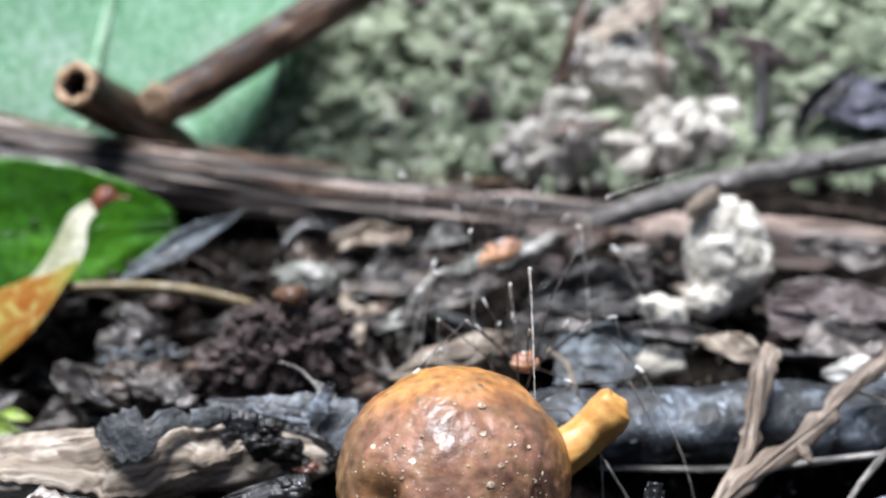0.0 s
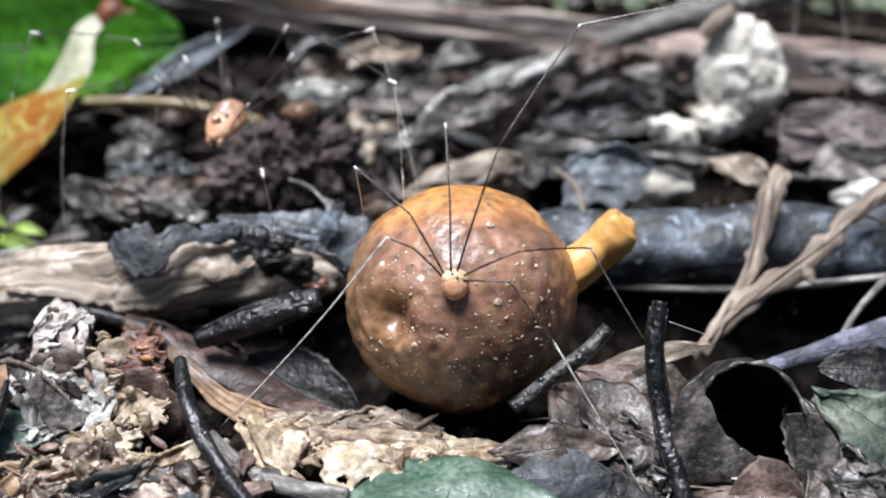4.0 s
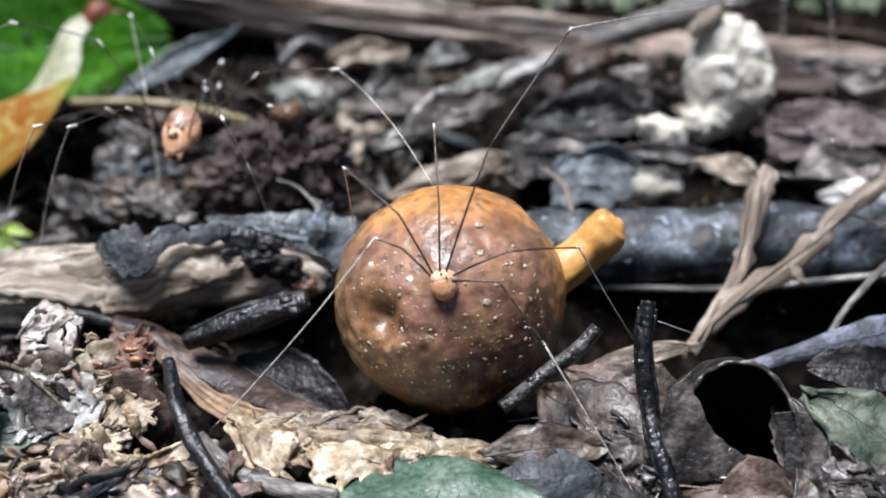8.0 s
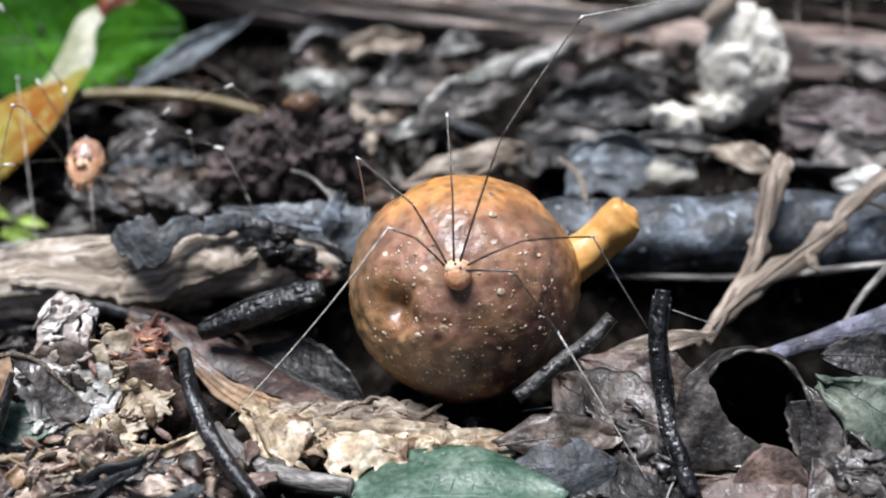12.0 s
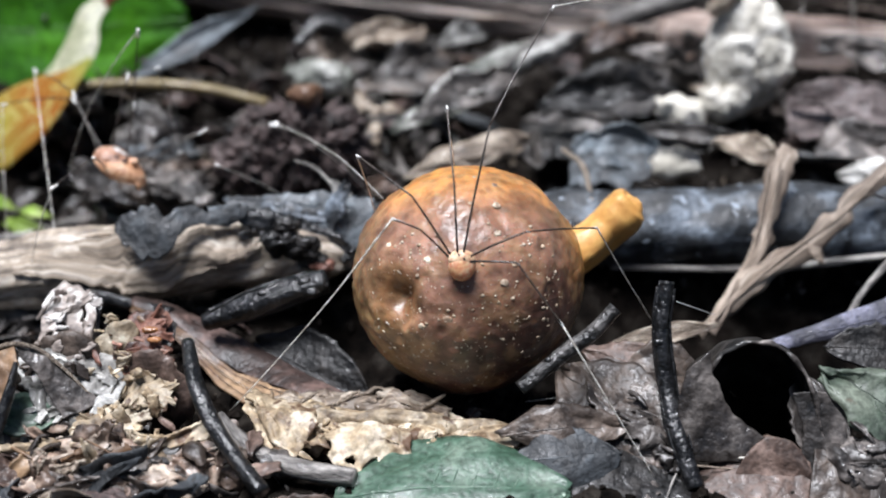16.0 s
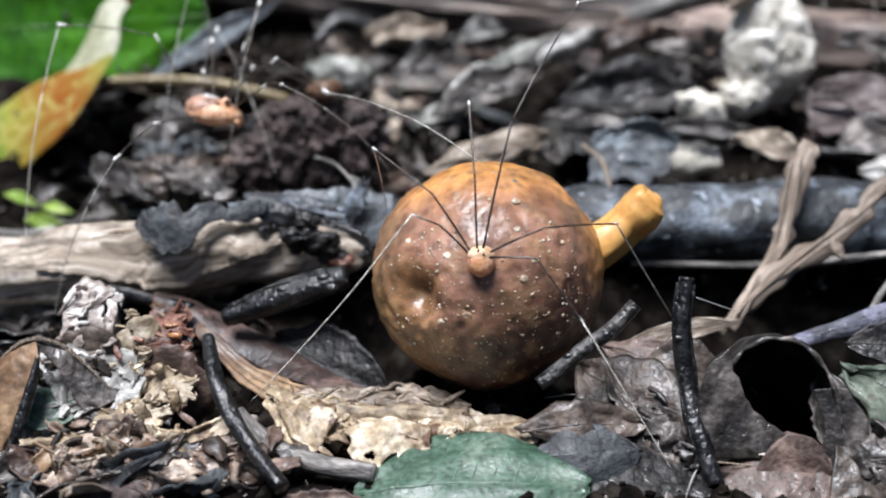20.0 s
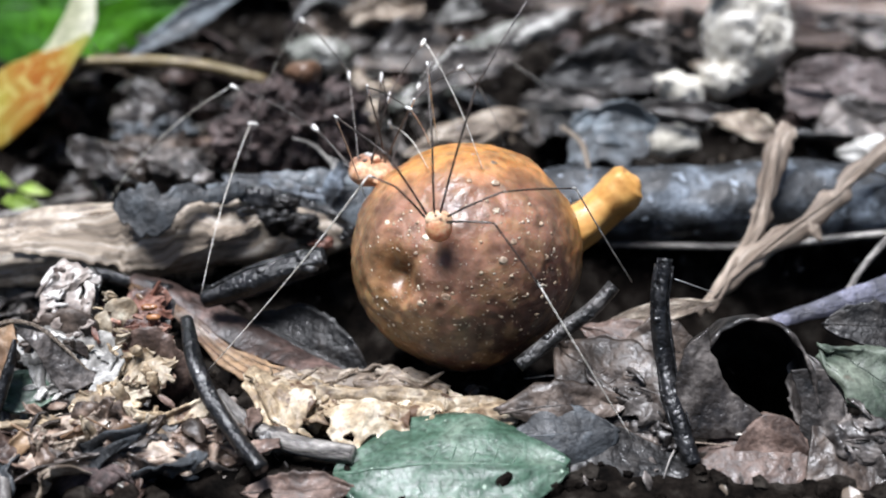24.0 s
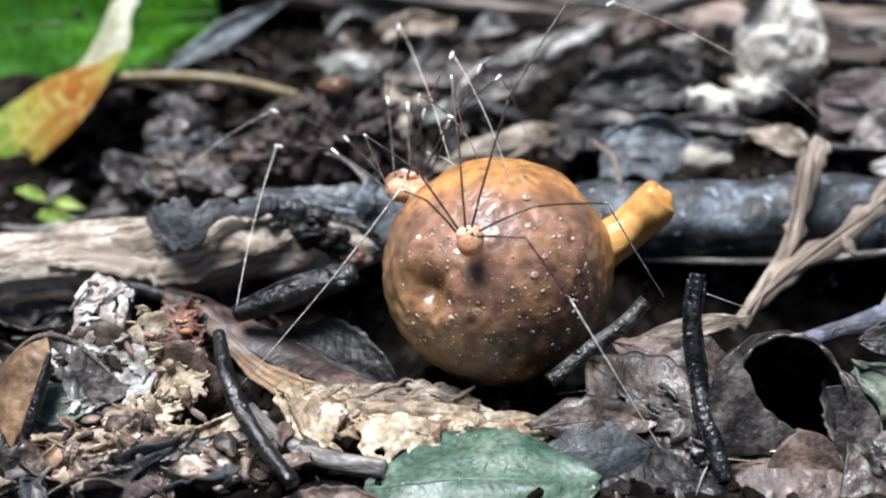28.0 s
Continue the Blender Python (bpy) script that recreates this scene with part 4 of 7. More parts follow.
bm = ribbon([(-68.0, 190.5, 16.7), (-65.8, 192.5, 19.0), (-63.8, 196.0, 22.9), (-62.7, 199.0, 25.9), (-61.1, 200.5, 27.3), (-59.3, 201.5, 28.0)], [(-59.8, 189.6, 18.6), (-58.8, 190.5, 19.8), (-58.3, 193.0, 22.0), (-58.9, 196.0, 24.1), (-58.5, 198.0, 25.6), (-57.4, 199.5, 26.7)], 0.12, 3.0, 0.05, 0.01)
part("folded_tail", bm, M_BONE, ob, "bone-white underside of the leaf")
bm = ribbon([(-59.4, 201.0, 28.0), (-58.5, 201.5, 29.7), (-57.1, 202.0, 30.6), (-55.7, 202.0, 30.0), (-54.9, 201.5, 28.7), (-53.0, 201.5, 28.5)], [(-58.1, 199.0, 26.2), (-57.3, 199.3, 26.9), (-56.4, 199.6, 27.6), (-55.5, 200.0, 28.1), (-54.7, 200.5, 28.4), (-52.8, 201.0, 28.4)], 0.3, 5.0, 0.2, 0.1)
part("dead_tip", bm, M_REDTIP, ob, "shrivelled dark red tip")
bm = tube([(-60.5, 186.0, 17.2), (-48.3, 187.0, 16.8), (-39.3, 187.0, 15.9), (-30.3, 186.0, 13.9)], [0.75, 0.95, 0.9, 0.8], 10, 30, 0.08, 0, 1)
part("stalk", bm, M_STALK, ob, "olive-brown leaf stalk")
bm = leaf((-52.4, 188.0, 17.0), (-33.8, 205.0, 25.5), (0.2, -0.6, 0.8), 5.0, "lance", 0.25, 0.0, 20, 0.5, 0.1, 0.3, 30, 10, 8)
thing("dead_leaf", bm, M_SLATE, "narrow slate-grey dead leaf on the soil", "leaf", "fallen dead leaves")
thing("dead_leaf", leaf((-13.6, 141.5, 13.6), (-16.0, 143.0, 16.5), (0, -0.9, 0.4), 2.2, "lance", 0.1, 0.03, 10, 0.15, 0.05, 0.25, 18, 8, 5), M_PALE, "small pale bluish leaf tip standing on the log", "leaf", "fallen dead leaves")
for k, (a, b, w) in enumerate((((-68.3, 168.0, 0.6), (-59.8, 165.0, -0.1), 2.6), ((-66.3, 170.0, 2.1), (-61.5, 170.0, 0.9), 1.8), ((-68.3, 170.0, 0.7), (-60.9, 166.0, -1.3), 2.2), ((-72.5, 172.0, 3.4), (-67.2, 172.0, 1.6), 1.8))):
    bm = leaf(a, b, (0, -0.7, 0.7), w, "lance", 0.25, 0.10, 30, 0.3, 0.05, 0.3, 18, 8, k + 2)
    thing("sprout", bm, M_SPROUT, "small bright green sprout among the dead leaves", "plant", "green sprouts")

# ---- pale stones and clods ----
ob = base("clay_lump", (46.2, 189.2, 10.8), "chalky white crumbly clay lump standing on the litter", "clay lump")
part("body", rock((45.3, 190.0, 20.4), (7.0, 4.6, 9.4), 3, 0.17, 5, 0.17, 0.3), M_CLAY, ob)
part("lobe", rock((42.1, 188.0, 13.6), (4.2, 3.4, 3.2), 6, 0.35, 4, 0.4, 0.6), M_CLAY, ob)
part("lobe", rock((49.1, 187.5, 19.7), (3.0, 2.6, 4.4), 9, 0.35, 4, 0.4, 0.6), M_CLAY, ob)
part("knob", tube([(38.3, 188.0, 27.5), (40.4, 188.0, 29.4), (43.0, 189.0, 31.1)], [0.9, 1.5, 1.2], 10, 10, 0.2, 0, 2), M_TAN, ob, "tan bent scrap on top")
thing("clay_lump", rock((34.6, 186.0, 12.3), (4.2, 3.0, 2.4), 8, 0.4, 4, 0.4, 0.5), M_CLAY, "small chalky white clay lump on the litter", "clay lump")
thing("clay_lump", rock((31.3, 172.0, 8.6), (4.0, 2.6, 2.6), 12, 0.4, 3, 0.4, 0.5), M_CLAY, "low greyish white clay lump beside the log", "clay lump")
STONES = (
    ((19.5, 238.0, 29.7), (11.0, 5, 6.6), 21), ((45.7, 238.0, 30.6), (11.5, 5, 8.2), 22), ((36.2, 248.0, 45.3), (9.5, 5, 9.2), 23), ((25.0, 244.0, 37.9), (4.6, 4, 5.5), 24),
    ((56.7, 246.0, 36.2), (4.5, 3, 3.4), 25), ((17.4, 240.0, 33.4), (3.2, 3, 2.5), 26),
)
for c, r, s in STONES:
    thing("stone", rock(c, r, s, 0.5, 5, 0.2, 0.6), M_STONE, "pale grey flaking stone at the foot of the bank", "stone", "pale stones")
for c, r, s, m, lab in (
    ((-22.8, 196.0, 15.4), (5.4, 3.4, 2.9), 31, M_SAGE, "rounded pale grey stone on the soil"),
    ((-13.9, 206.0, 20.4), (5.0, 3, 2.6), 32, M_TAN, "tan rotten wood lump below the long stick"),
    ((-46.5, 172.0, 10.8), (5.0, 4, 4.2), 35, M_DEAD, "dark clod of rotten leaf and soil"),
):
    thing("stone", rock(c, r, s, 0.42, 4, 0.3, 0.4), m, lab, "stone")
ob = base("soil_clod", (-23.5, 168.0, 6.7), "purple-brown crumbly clod of soil and rotten bark", "soil clod")
rnd = random.Random(5)
part("clod", rock((-23.1, 168.0, 12.3), (9.6, 5.5, 7.2), 41, 0.34, 6, 0.45, 0.55), M_CLUMP, ob)
part("clod", rock((-29.9, 166.0, 10.4), (5.6, 4.0, 4.2), 43, 0.4, 5, 0.5, 0.5), M_CLUMP, ob)
part("bark_bump", rock((-21.7, 166.0, 21.1), (2.7, 2.0, 1.4), 44, 0.25, 4, 0.5), M_BRANCH, ob, "reddish-brown bump of bark")
rng = random.Random(44)
for k in range(26):
    th, ph = rng.uniform(3.5, 5.9), rng.uniform(-0.6, 1.0)
    p = Vector((-23.1, 168.0, 12.3)) + Vector((9.8 * math.cos(th) * math.cos(ph), 5.8 * math.sin(th) * math.cos(ph), 7.4 * math.sin(ph)))
    way = Vector((rng.uniform(-1, 1), rng.uniform(-0.2, 0.2), rng.uniform(0.2, 1.2))).normalized() * rng.uniform(0.8, 2.4)
    part("bark_flake", leaf(p - way, p + way, (rng.uniform(-0.6, 0.6), -1, 0.5), rng.uniform(0.5, 1.3), rng.choice(("lance", "strip", "half")), 0.1, 0.05, rng.uniform(-40, 40), 0.5, 0.5, 0.3, 14, 6, k + 2), M_CLUMP, ob)
ob = base("soil_clod", (-44.6, 165.0, 5.3), "grey-brown crumbly heap of soil and rotten leaf", "soil clod")
part("clod", rock((-44.6, 164.0, 7.9), (9.5, 4.5, 3.6), 51, 0.4, 5, 0.4, 0.6), M_SEPIA, ob)
part("clod", rock((-45.0, 170.0, 10.9), (5.5, 3.5, 2.6), 53, 0.4, 5, 0.5, 0.5), M_FLAKE, ob)

# ---- dead leaves and scraps that lie at known places ----
UPF = (0, -0.75, 0.65)
DEAD = (
    # from, to, width, shape, curl, arch, twist, wave, ragged, material, label
    ((-23.7, 125.0, 3.0), (-10.3, 118.0, -0.7), 9, "oval", 0.1, 0.02, 10, 0.6, 0.3, M_BLACK_LEAF_SHADE, "black wet dead leaf under the fruit"),
    ((4.3, 105.0, 3.3), (16.5, 106.0, 3.3), 6.2, "oval", -0.12, 0.08, 0, 1.0, 0.45, M_SEPIA, "grey-brown ragged scrap of dead leaf"),
    ((10.7, 114.0, 5.4), (21.7, 103.5, 0.6), 11.5, "oval", 0.05, 0.06, 15, 0.9, 0.3, M_SEPIA, "broad sepia dead leaf pressed flat on the soil"),
    ((16.6, 114.0, 4.7), (25.6, 113.0, 5.2), 8.0, "oval", 0.05, 0.06, 10, 0.8, 0.3, M_SEPIA, "sepia dead leaf beside the black twig"),
    ((5.3, 102.5, 1.6), (15.4, 103.0, 1.6), 7.0, "oval", -0.1, 0.06, 10, 0.8, 0.35, M_FLAKE, "blue-grey ragged dead leaf"),
    ((-20.6, 97.0, -1.2), (-9.9, 97.0, -0.8), 4.0, "oval", 0.05, 0.06, 10, 0.9, 0.35, M_PINK, "brownish torn leaf under crumbled wood"),
    ((-43.8, 97.0, -1.8), (-28.3, 97.5, -1.2), 8.0, "oval", 0.05, 0.06, 10, 1.0, 0.35, M_SEPIA, "sepia leaf under crumbled litter"),
    ((13.4, 112.0, 4.8), (19.8, 107.0, 2.7), 6.0, "oval", 0.15, 0.05, 30, 1.0, 0.4, M_DEAD, "crumpled dark dead leaf on the soil"),
    ((13.2, 117.0, 5.8), (23.8, 114.0, 4.3), 5.2, "oval", 0.1, 0.08, 20, 0.9, 0.4, M_PINK, "pinkish brown scrap of dead leaf"),
    ((16.1, 121.0, 4.4), (28.8, 122.0, 6.7), 3.0, "lance", 0.15, 0.03, 20, 0.5, 0.2, M_TAN, "tan dry strip of leaf on the soil"),
    ((35.7, 113.0, 5.2), (36.9, 103.0, -0.7), 7.0, "oval", 0.12, 0.06, 30, 1.0, 0.35, M_GREY, "grey dead leaf torn along its edge"),
    ((50.4, 124.0, 7.4), (33.0, 121.5, 3.9), 4.6, "taper", -0.10, 0.0, 10, 0.4, 0.2, M_PURPLE, "violet-grey strip of bark on the litter"),
    # this leaf's black imitates the shadow beside the violet bark
    ((39.7, 118.0, 6.0), (51.5, 118.0, 5.3), 6.0, "oval", 0.1, 0.05, 10, 0.6, 0.3, M_BLACK_LEAF_SHADE, "dead leaf on the litter, blackened in place of shadow"),
    ((50.1, 178.0, 16.4), (70.9, 176.0, 15.7), 7.5, "oval", 0.05, 0.04, 10, 1.0, 0.35, M_MAUVE, "mauve-brown dead leaf on the litter"),
    ((49.9, 166.0, 12.7), (62.3, 165.0, 13.9), 8, "oval", 0.1, 0.10, 20, 1.0, 0.3, M_GREY, "blue-grey crumpled dead leaf behind the log"),
    ((15.7, 164.0, 12.6), (27.8, 165.0, 13.1), 7.5, "oval", 0.1, 0.08, 10, 1.0, 0.3, M_SLATE, "slate-grey dead leaf behind the log"),
    ((-7.3, 158.0, 11.7), (9.7, 164.0, 14.7), 5.0, "oval", -0.25, 0.10, 10, 0.8, 0.25, M_TAN, "curled tan dead leaf behind the fruit"),
    # leaf coloured black in place of the hollow's shade
    ((12.5, 178.0, 16.4), (32.1, 184.0, 17.9), 9.0, "oval", 0.05, 0.05, 10, 1.2, 0.3, M_BLACK_LEAF_SHADE, "large dead leaf blackened to stand in for a shaded hollow"),
    ((7.0, 194.0, 18.0), (21.3, 200.0, 21.8), 5.0, "lance", -0.25, 0.08, 20, 0.6, 0.2, M_GREY, "pale grey curled dead leaf"),
    ((-7.2, 178.0, 13.3), (8.6, 188.0, 17.7), 6.0, "oval", 0.2, 0.08, 30, 1.2, 0.3, M_GREY, "grey-brown crumpled dead leaf"),
    ((20.4, 200.0, 18.9), (29.3, 204.0, 21.4), 5.0, "oval", 0.2, 0.1, 30, 1.0, 0.3, M_BROWN, "dark brown curled dead leaf"),
    ((-13.1, 190.0, 16.3), (-4.1, 198.0, 20.8), 6.0, "oval", 0.2, 0.1, 30, 1.2, 0.3, M_DEAD, "dark crumpled dead leaf"),
    ((8.0, 172.0, 13.0), (11.6, 162.0, 11.6), 6.0, "oval", 0.1, 0.1, 30, 1.0, 0.3, M_DEAD, "dark dead leaf behind the fruit"),
    ((36.5, 168.0, 12.9), (45.2, 160.0, 12.3), 4.5, "oval", 0.2, 0.1, 20, 0.9, 0.3, M_TAN, "tan crumpled scrap of leaf"),
    ((25.5, 172.0, 13.8), (45.2, 170.0, 12.3), 3.0, "lance", 0.2, 0.03, 20, 0.6, 0.2, M_DEAD, "narrow dark dead leaf"),
    ((-10.1, 183.0, 10.3), (15.8, 200.0, 21.1), 7.6, "lance", -0.22, 0.05, 55, 0.9, 0.25, M_SAGE, "long twisted grey-sage dead leaf on the litter"),
    ((-4.4, 188.0, 12.9), (7.5, 197.0, 18.8), 5.0, "oval", -0.2, 0.08, 30, 1.0, 0.4, M_SAGE, "torn grey-sage dead leaf on the litter"),
    ((8.4, 197.0, 18.7), (18.4, 201.0, 20.8), 3.4, "lance", -0.3, 0.10, 30, 0.6, 0.25, M_BONE, "bleached white curled leaf end"),
    ((4.7, 192.0, 16.5), (20.3, 200.0, 21.5), 3.4, "lance", -0.3, 0.10, 40, 0.8, 0.25, M_PALE, "bleached curled dead leaf on the litter"),
    ((-5.6, 182.0, 15.3), (4.6, 188.0, 17.0), 5.0, "oval", 0.3, 0.15, 50, 1.2, 0.4, M_PALE, "bleached crumpled dead leaf on the litter"),
    ((-17.4, 200.0, 19.4), (-6.2, 205.0, 21.6), 5.5, "oval", 0.3, 0.12, 30, 1.0, 0.35, M_TAN, "tan crumpled dead leaf below the stick"),
    ((-3.3, 204.0, 18.9), (4.4, 205.0, 20.6), 4.0, "oval", 0.3, 0.12, 30, 1.0, 0.35, M_PALE, "bleached scrap of dead leaf below the stick"),
    ((28.5, 200.0, 18.9), (39.1, 198.0, 17.0), 4.0, "lance", 0.2, 0.1, 30, 0.9, 0.3, M_GREY, "grey curled dead leaf on the litter"),
    ((9.7, 174.0, 15.0), (26.9, 170.0, 13.6), 4.0, "lance", 0.2, 0.04, 20, 0.9, 0.3, M_GREY, "long grey dead leaf on the litter"),
    ((58.9, 196.0, 20.4), (73.5, 192.0, 18.5), 6.0, "oval", 0.1, 0.06, 20, 1.2, 0.3, M_GREY, "grey-brown flat dead leaf on the litter"),
    ((52.5, 158.0, 11.7), (62.0, 156.0, 11.2), 5.5, "oval", -0.2, 0.1, 20, 1.0, 0.35, M_PALE, "bleached crumpled dead leaf behind the log"),
    ((-55.4, 164.0, 10.9), (-44.5, 156.0, 8.3), 5.5, "oval", 0.2, 0.08, 20, 1.2, 0.35, M_DEAD, "dull dark scrap of dead leaf"),
    ((-42.9, 160.0, 10.6), (-32.4, 154.0, 9.1), 5.0, "oval", 0.2, 0.08, 20, 1.2, 0.35, M_GREY, "grey scrap of dead leaf by the log"),
    ((-51.2, 176.0, 15.2), (-41.1, 172.0, 14.3), 5.0, "oval", 0.2, 0.12, 20, 1.2, 0.35, M_DEAD, "grey crumpled dead leaf on the soil"),
    ((30.9, 254.0, 62.0), (22.9, 246.0, 42.2), 2.6, "oval", 0.2, 0.08, 30, 0.8, 0.2, M_BRANCH, "rust-brown dead leaf among the stones"),
    ((41.1, 246.0, 61.0), (43.7, 240.0, 36.0), 1.6, "lance", 0.2, 0.05, 30, 0.7, 0.2, M_PINK, "pinkish brown leaf hanging over the stones"),
    ((46.5, 250.0, 54.1), (57.7, 246.0, 39.7), 4.5, "oval", 0.15, 0.08, 30, 1.0, 0.4, M_GREY, "torn brown dead leaf on the bank"),
    ((57.6, 248.0, 51.4), (72.2, 246.0, 44.6), 4.4, "lance", 0.05, 0.03, 10, 0.5, 0.1, M_CLUMP, "dull purple dead leaf on the bank"),
    ((69.1, 240.0, 31.3), (83.5, 246.0, 46.2), 5.0, "lance", 0.3, 0.10, 30, 0.6, 0.1, M_TWIG, "black curled dead leaf on the bank"),
    ((73.2, 240.0, 36.9), (96.1, 242.0, 38.7), 12, "oval", 0.05, 0.05, 10, 1.3, 0.25, M_PURPLE, "violet-brown wet dead leaf on the bank"),
    ((18.1, 234.0, 33.7), (35.5, 234.0, 36.3), 2.2, "lance", 0.2, 0.05, 10, 0.4, 0.1, M_PINK, "narrow brown leaf scrap on a stone"),
)
for a, b, w, sh, cu, ar, tw, wa, ra, mat, lab in DEAD:
    k = int(abs(a[0] * 7 + b[1] * 3)) % 97
    leaf_thing("dead_leaf", leaf(a, b, UPF, w, sh, cu, ar, tw, wa * (1.4 if a[1] > 125 else 0.65), ra, 0.28, 34, 16, k, rib=0.11), mat, lab, "fallen dead leaves")

for ea, eb, sd, mat, lab in (
    # black sheet added where the hollow is only shade
    ([(9.5, 184.0, 10.8), (14.0, 186.0, 11.9), (18.9, 186.0, 11.8), (24.0, 184.0, 11.3)], [(9.6, 178.0, 10.0), (13.9, 177.0, 8.7), (18.6, 177.0, 8.3), (23.9, 178.0, 9.0)], 3.0, M_BLACK_LEAF_SHADE, "black sheet standing in for shade in a hollow of the litter"),
    ([(17.0, 192.0, 12.5), (22.9, 196.0, 14.5), (28.9, 200.0, 16.3), (35.9, 200.0, 17.0)], [(17.3, 184.0, 11.5), (21.7, 184.0, 11.7), (26.3, 185.0, 11.9), (31.7, 186.0, 12.7)], 2.0, M_DEAD, "smooth dark sheet of dead leaf on the litter"),
    # second black sheet, painting the dark of the hollow behind the fruit
    ([(9.9, 178.0, 12.5), (15.2, 180.0, 13.3), (19.5, 180.0, 13.1), (24.1, 178.0, 12.3)], [(9.0, 168.0, 11.1), (14.4, 168.0, 10.8), (18.4, 168.0, 11.5), (23.1, 170.0, 12.2)], 4.0, M_BLACK_LEAF_SHADE, "black sheet standing in for shade behind the fruit"),
    ([(16.5, 170.0, 12.9), (20.3, 171.0, 13.6), (24.0, 171.0, 13.6), (27.6, 170.0, 12.8)], [(14.8, 158.0, 10.5), (19.0, 157.5, 10.1), (22.9, 157.5, 10.2), (26.1, 159.0, 11.2)], 6.0, M_FLAKE, "dark grey-teal dead leaf behind the log"),
    ([(51.4, 186.0, 15.0), (56.8, 188.0, 15.4), (62.1, 188.0, 15.4), (68.5, 188.0, 14.7)], [(48.3, 174.0, 12.4), (53.1, 173.0, 11.8), (58.5, 173.0, 11.9), (64.0, 173.0, 11.6)], 9.0, M_MAUVE, "mauve-grey flat dead leaf on the litter"),
    ([(28.4, 245.0, 52.1), (34.1, 247.0, 56.4), (39.4, 249.0, 59.6), (44.2, 250.0, 62.0)], [(30.7, 243.0, 50.2), (36.8, 244.0, 53.0), (41.3, 245.0, 54.7), (44.6, 246.0, 56.8)], 11.0, M_TAN, "tan dead leaf lying over the pale stones"),
    ([(20.5, 243.0, 42.6), (24.1, 244.0, 46.5), (26.9, 245.0, 50.4)], [(22.6, 242.0, 42.4), (26.0, 242.0, 44.8), (27.8, 243.0, 48.1)], 13.0, M_BRANCH, "rust-brown curled corner of a dead leaf"),
    ([(-24.9, 206.0, 14.6), (-17.1, 208.0, 17.0), (-9.3, 208.0, 17.2), (-1.4, 208.0, 16.4)], [(-23.9, 196.0, 11.9), (-16.5, 197.0, 12.2), (-8.9, 197.0, 12.4), (-1.4, 198.0, 12.7)], 15.0, M_SEPIA, "brown flat dead leaf below the long stick"),
):
    thing("dead_leaf", ribbon(ea, eb, 0.8, sd, 0.06, 0.16, 0.3, 60, 24), mat, lab, "leaf", "fallen dead leaves")

ob = base("long_leaf", (-17.7, 114.0, 0.9), "long curled brown dead leaf with ochre underside beside the fruit", "leaf")
mid_fold = [(-38.8, 129.5, 5.6), (-34.2, 127.0, 4.8), (-30.2, 124.5, 3.4), (-26.2, 121.5, 1.7), (-22.1, 118.5, 1.5), (-18.3, 116.0, 1.6), (-14.2, 114.0, 1.5), (-9.8, 112.6, 1.3)]
part("upper_fold", ribbon([(-38.8, 131.0, 6.0), (-34.3, 130.0, 5.4), (-29.8, 128.0, 4.2), (-25.4, 125.5, 3.2), (-20.8, 122.5, 2.1), (-17.2, 119.5, 1.8), (-13.5, 116.5, 1.6), (-9.3, 113.5, 1.2)], mid_fold, 0.35, 4.0, 0.10, 0.06, 0.28, 90, 20), M_UMBER, ob)
part("lower_fold", ribbon(mid_fold, [(-39.1, 129.0, 5.0), (-34.8, 126.5, 4.0), (-31.5, 123.5, 2.9), (-28.1, 120.0, 1.2), (-24.5, 116.5, 0.2), (-20.3, 114.0, 0.5), (-15.3, 113.0, 0.5), (-10.4, 112.0, 1.3)], 0.3, 8.0, -0.05, 0.12, 0.28, 90, 20), M_OCHRE, ob, "ochre underside streaked with brown")
part("stalk", tube([(-49.9, 134.0, 7.1), (-46.4, 133.0, 6.4), (-42.9, 132.0, 5.5), (-39.0, 130.5, 5.2), (-33.9, 128.0, 5.2)], [0.5, 0.75, 0.8, 0.75, 0.9], 10, 40, 0.35, 0.3, 2), M_TWIG, ob, "blackish-brown stalk")
for k in range(3):
    w = 0.15 + 0.28 * k
    part("fibre", tube([Vector(a).lerp(Vector(b), w) + Vector((0, -0.35, 0.2)) for a, b in zip(mid_fold[1:7], [(-34.8, 126.5, 4.0), (-31.5, 123.5, 2.9), (-28.1, 120.0, 1.2), (-24.5, 116.5, 0.2), (-20.3, 114.0, 0.5), (-15.3, 113.0, 0.5)])], [0.02, 0.045, 0.05, 0.05, 0.04, 0.02], 5, 30, 0.4, 0.2, k), M_TAN if k == 1 else M_UMBER, ob, "raised vein")

ob = base("curled_leaf", (-45.9, 103.0, 1.5), "dead leaf curled into an arch over a black hollow", "leaf")
part("outer_side", ribbon([(-45.4, 109.5, 10.7), (-47.4, 109.5, 10.1), (-49.2, 109.0, 8.7), (-52.0, 108.0, 5.8)], [(-44.4, 107.6, 9.6), (-45.4, 106.0, 6.9), (-46.6, 104.5, 4.2), (-48.2, 103.0, 1.1)], 0.5, 3.0, 0.10, 0.05), M_OCHRE, ob, "ochre-brown outer side")
part("inner_side", ribbon([(-45.6, 109.6, 10.6), (-43.0, 110.5, 9.6), (-40.8, 110.0, 7.6), (-37.2, 109.0, 4.2)], [(-45.0, 109.0, 9.7), (-43.2, 108.6, 7.8), (-42.0, 108.0, 5.5), (-40.5, 107.0, 3.4)], 0.7, 5.0, 0.10, 0.12), M_GREY, ob, "grey wrinkled inner side")
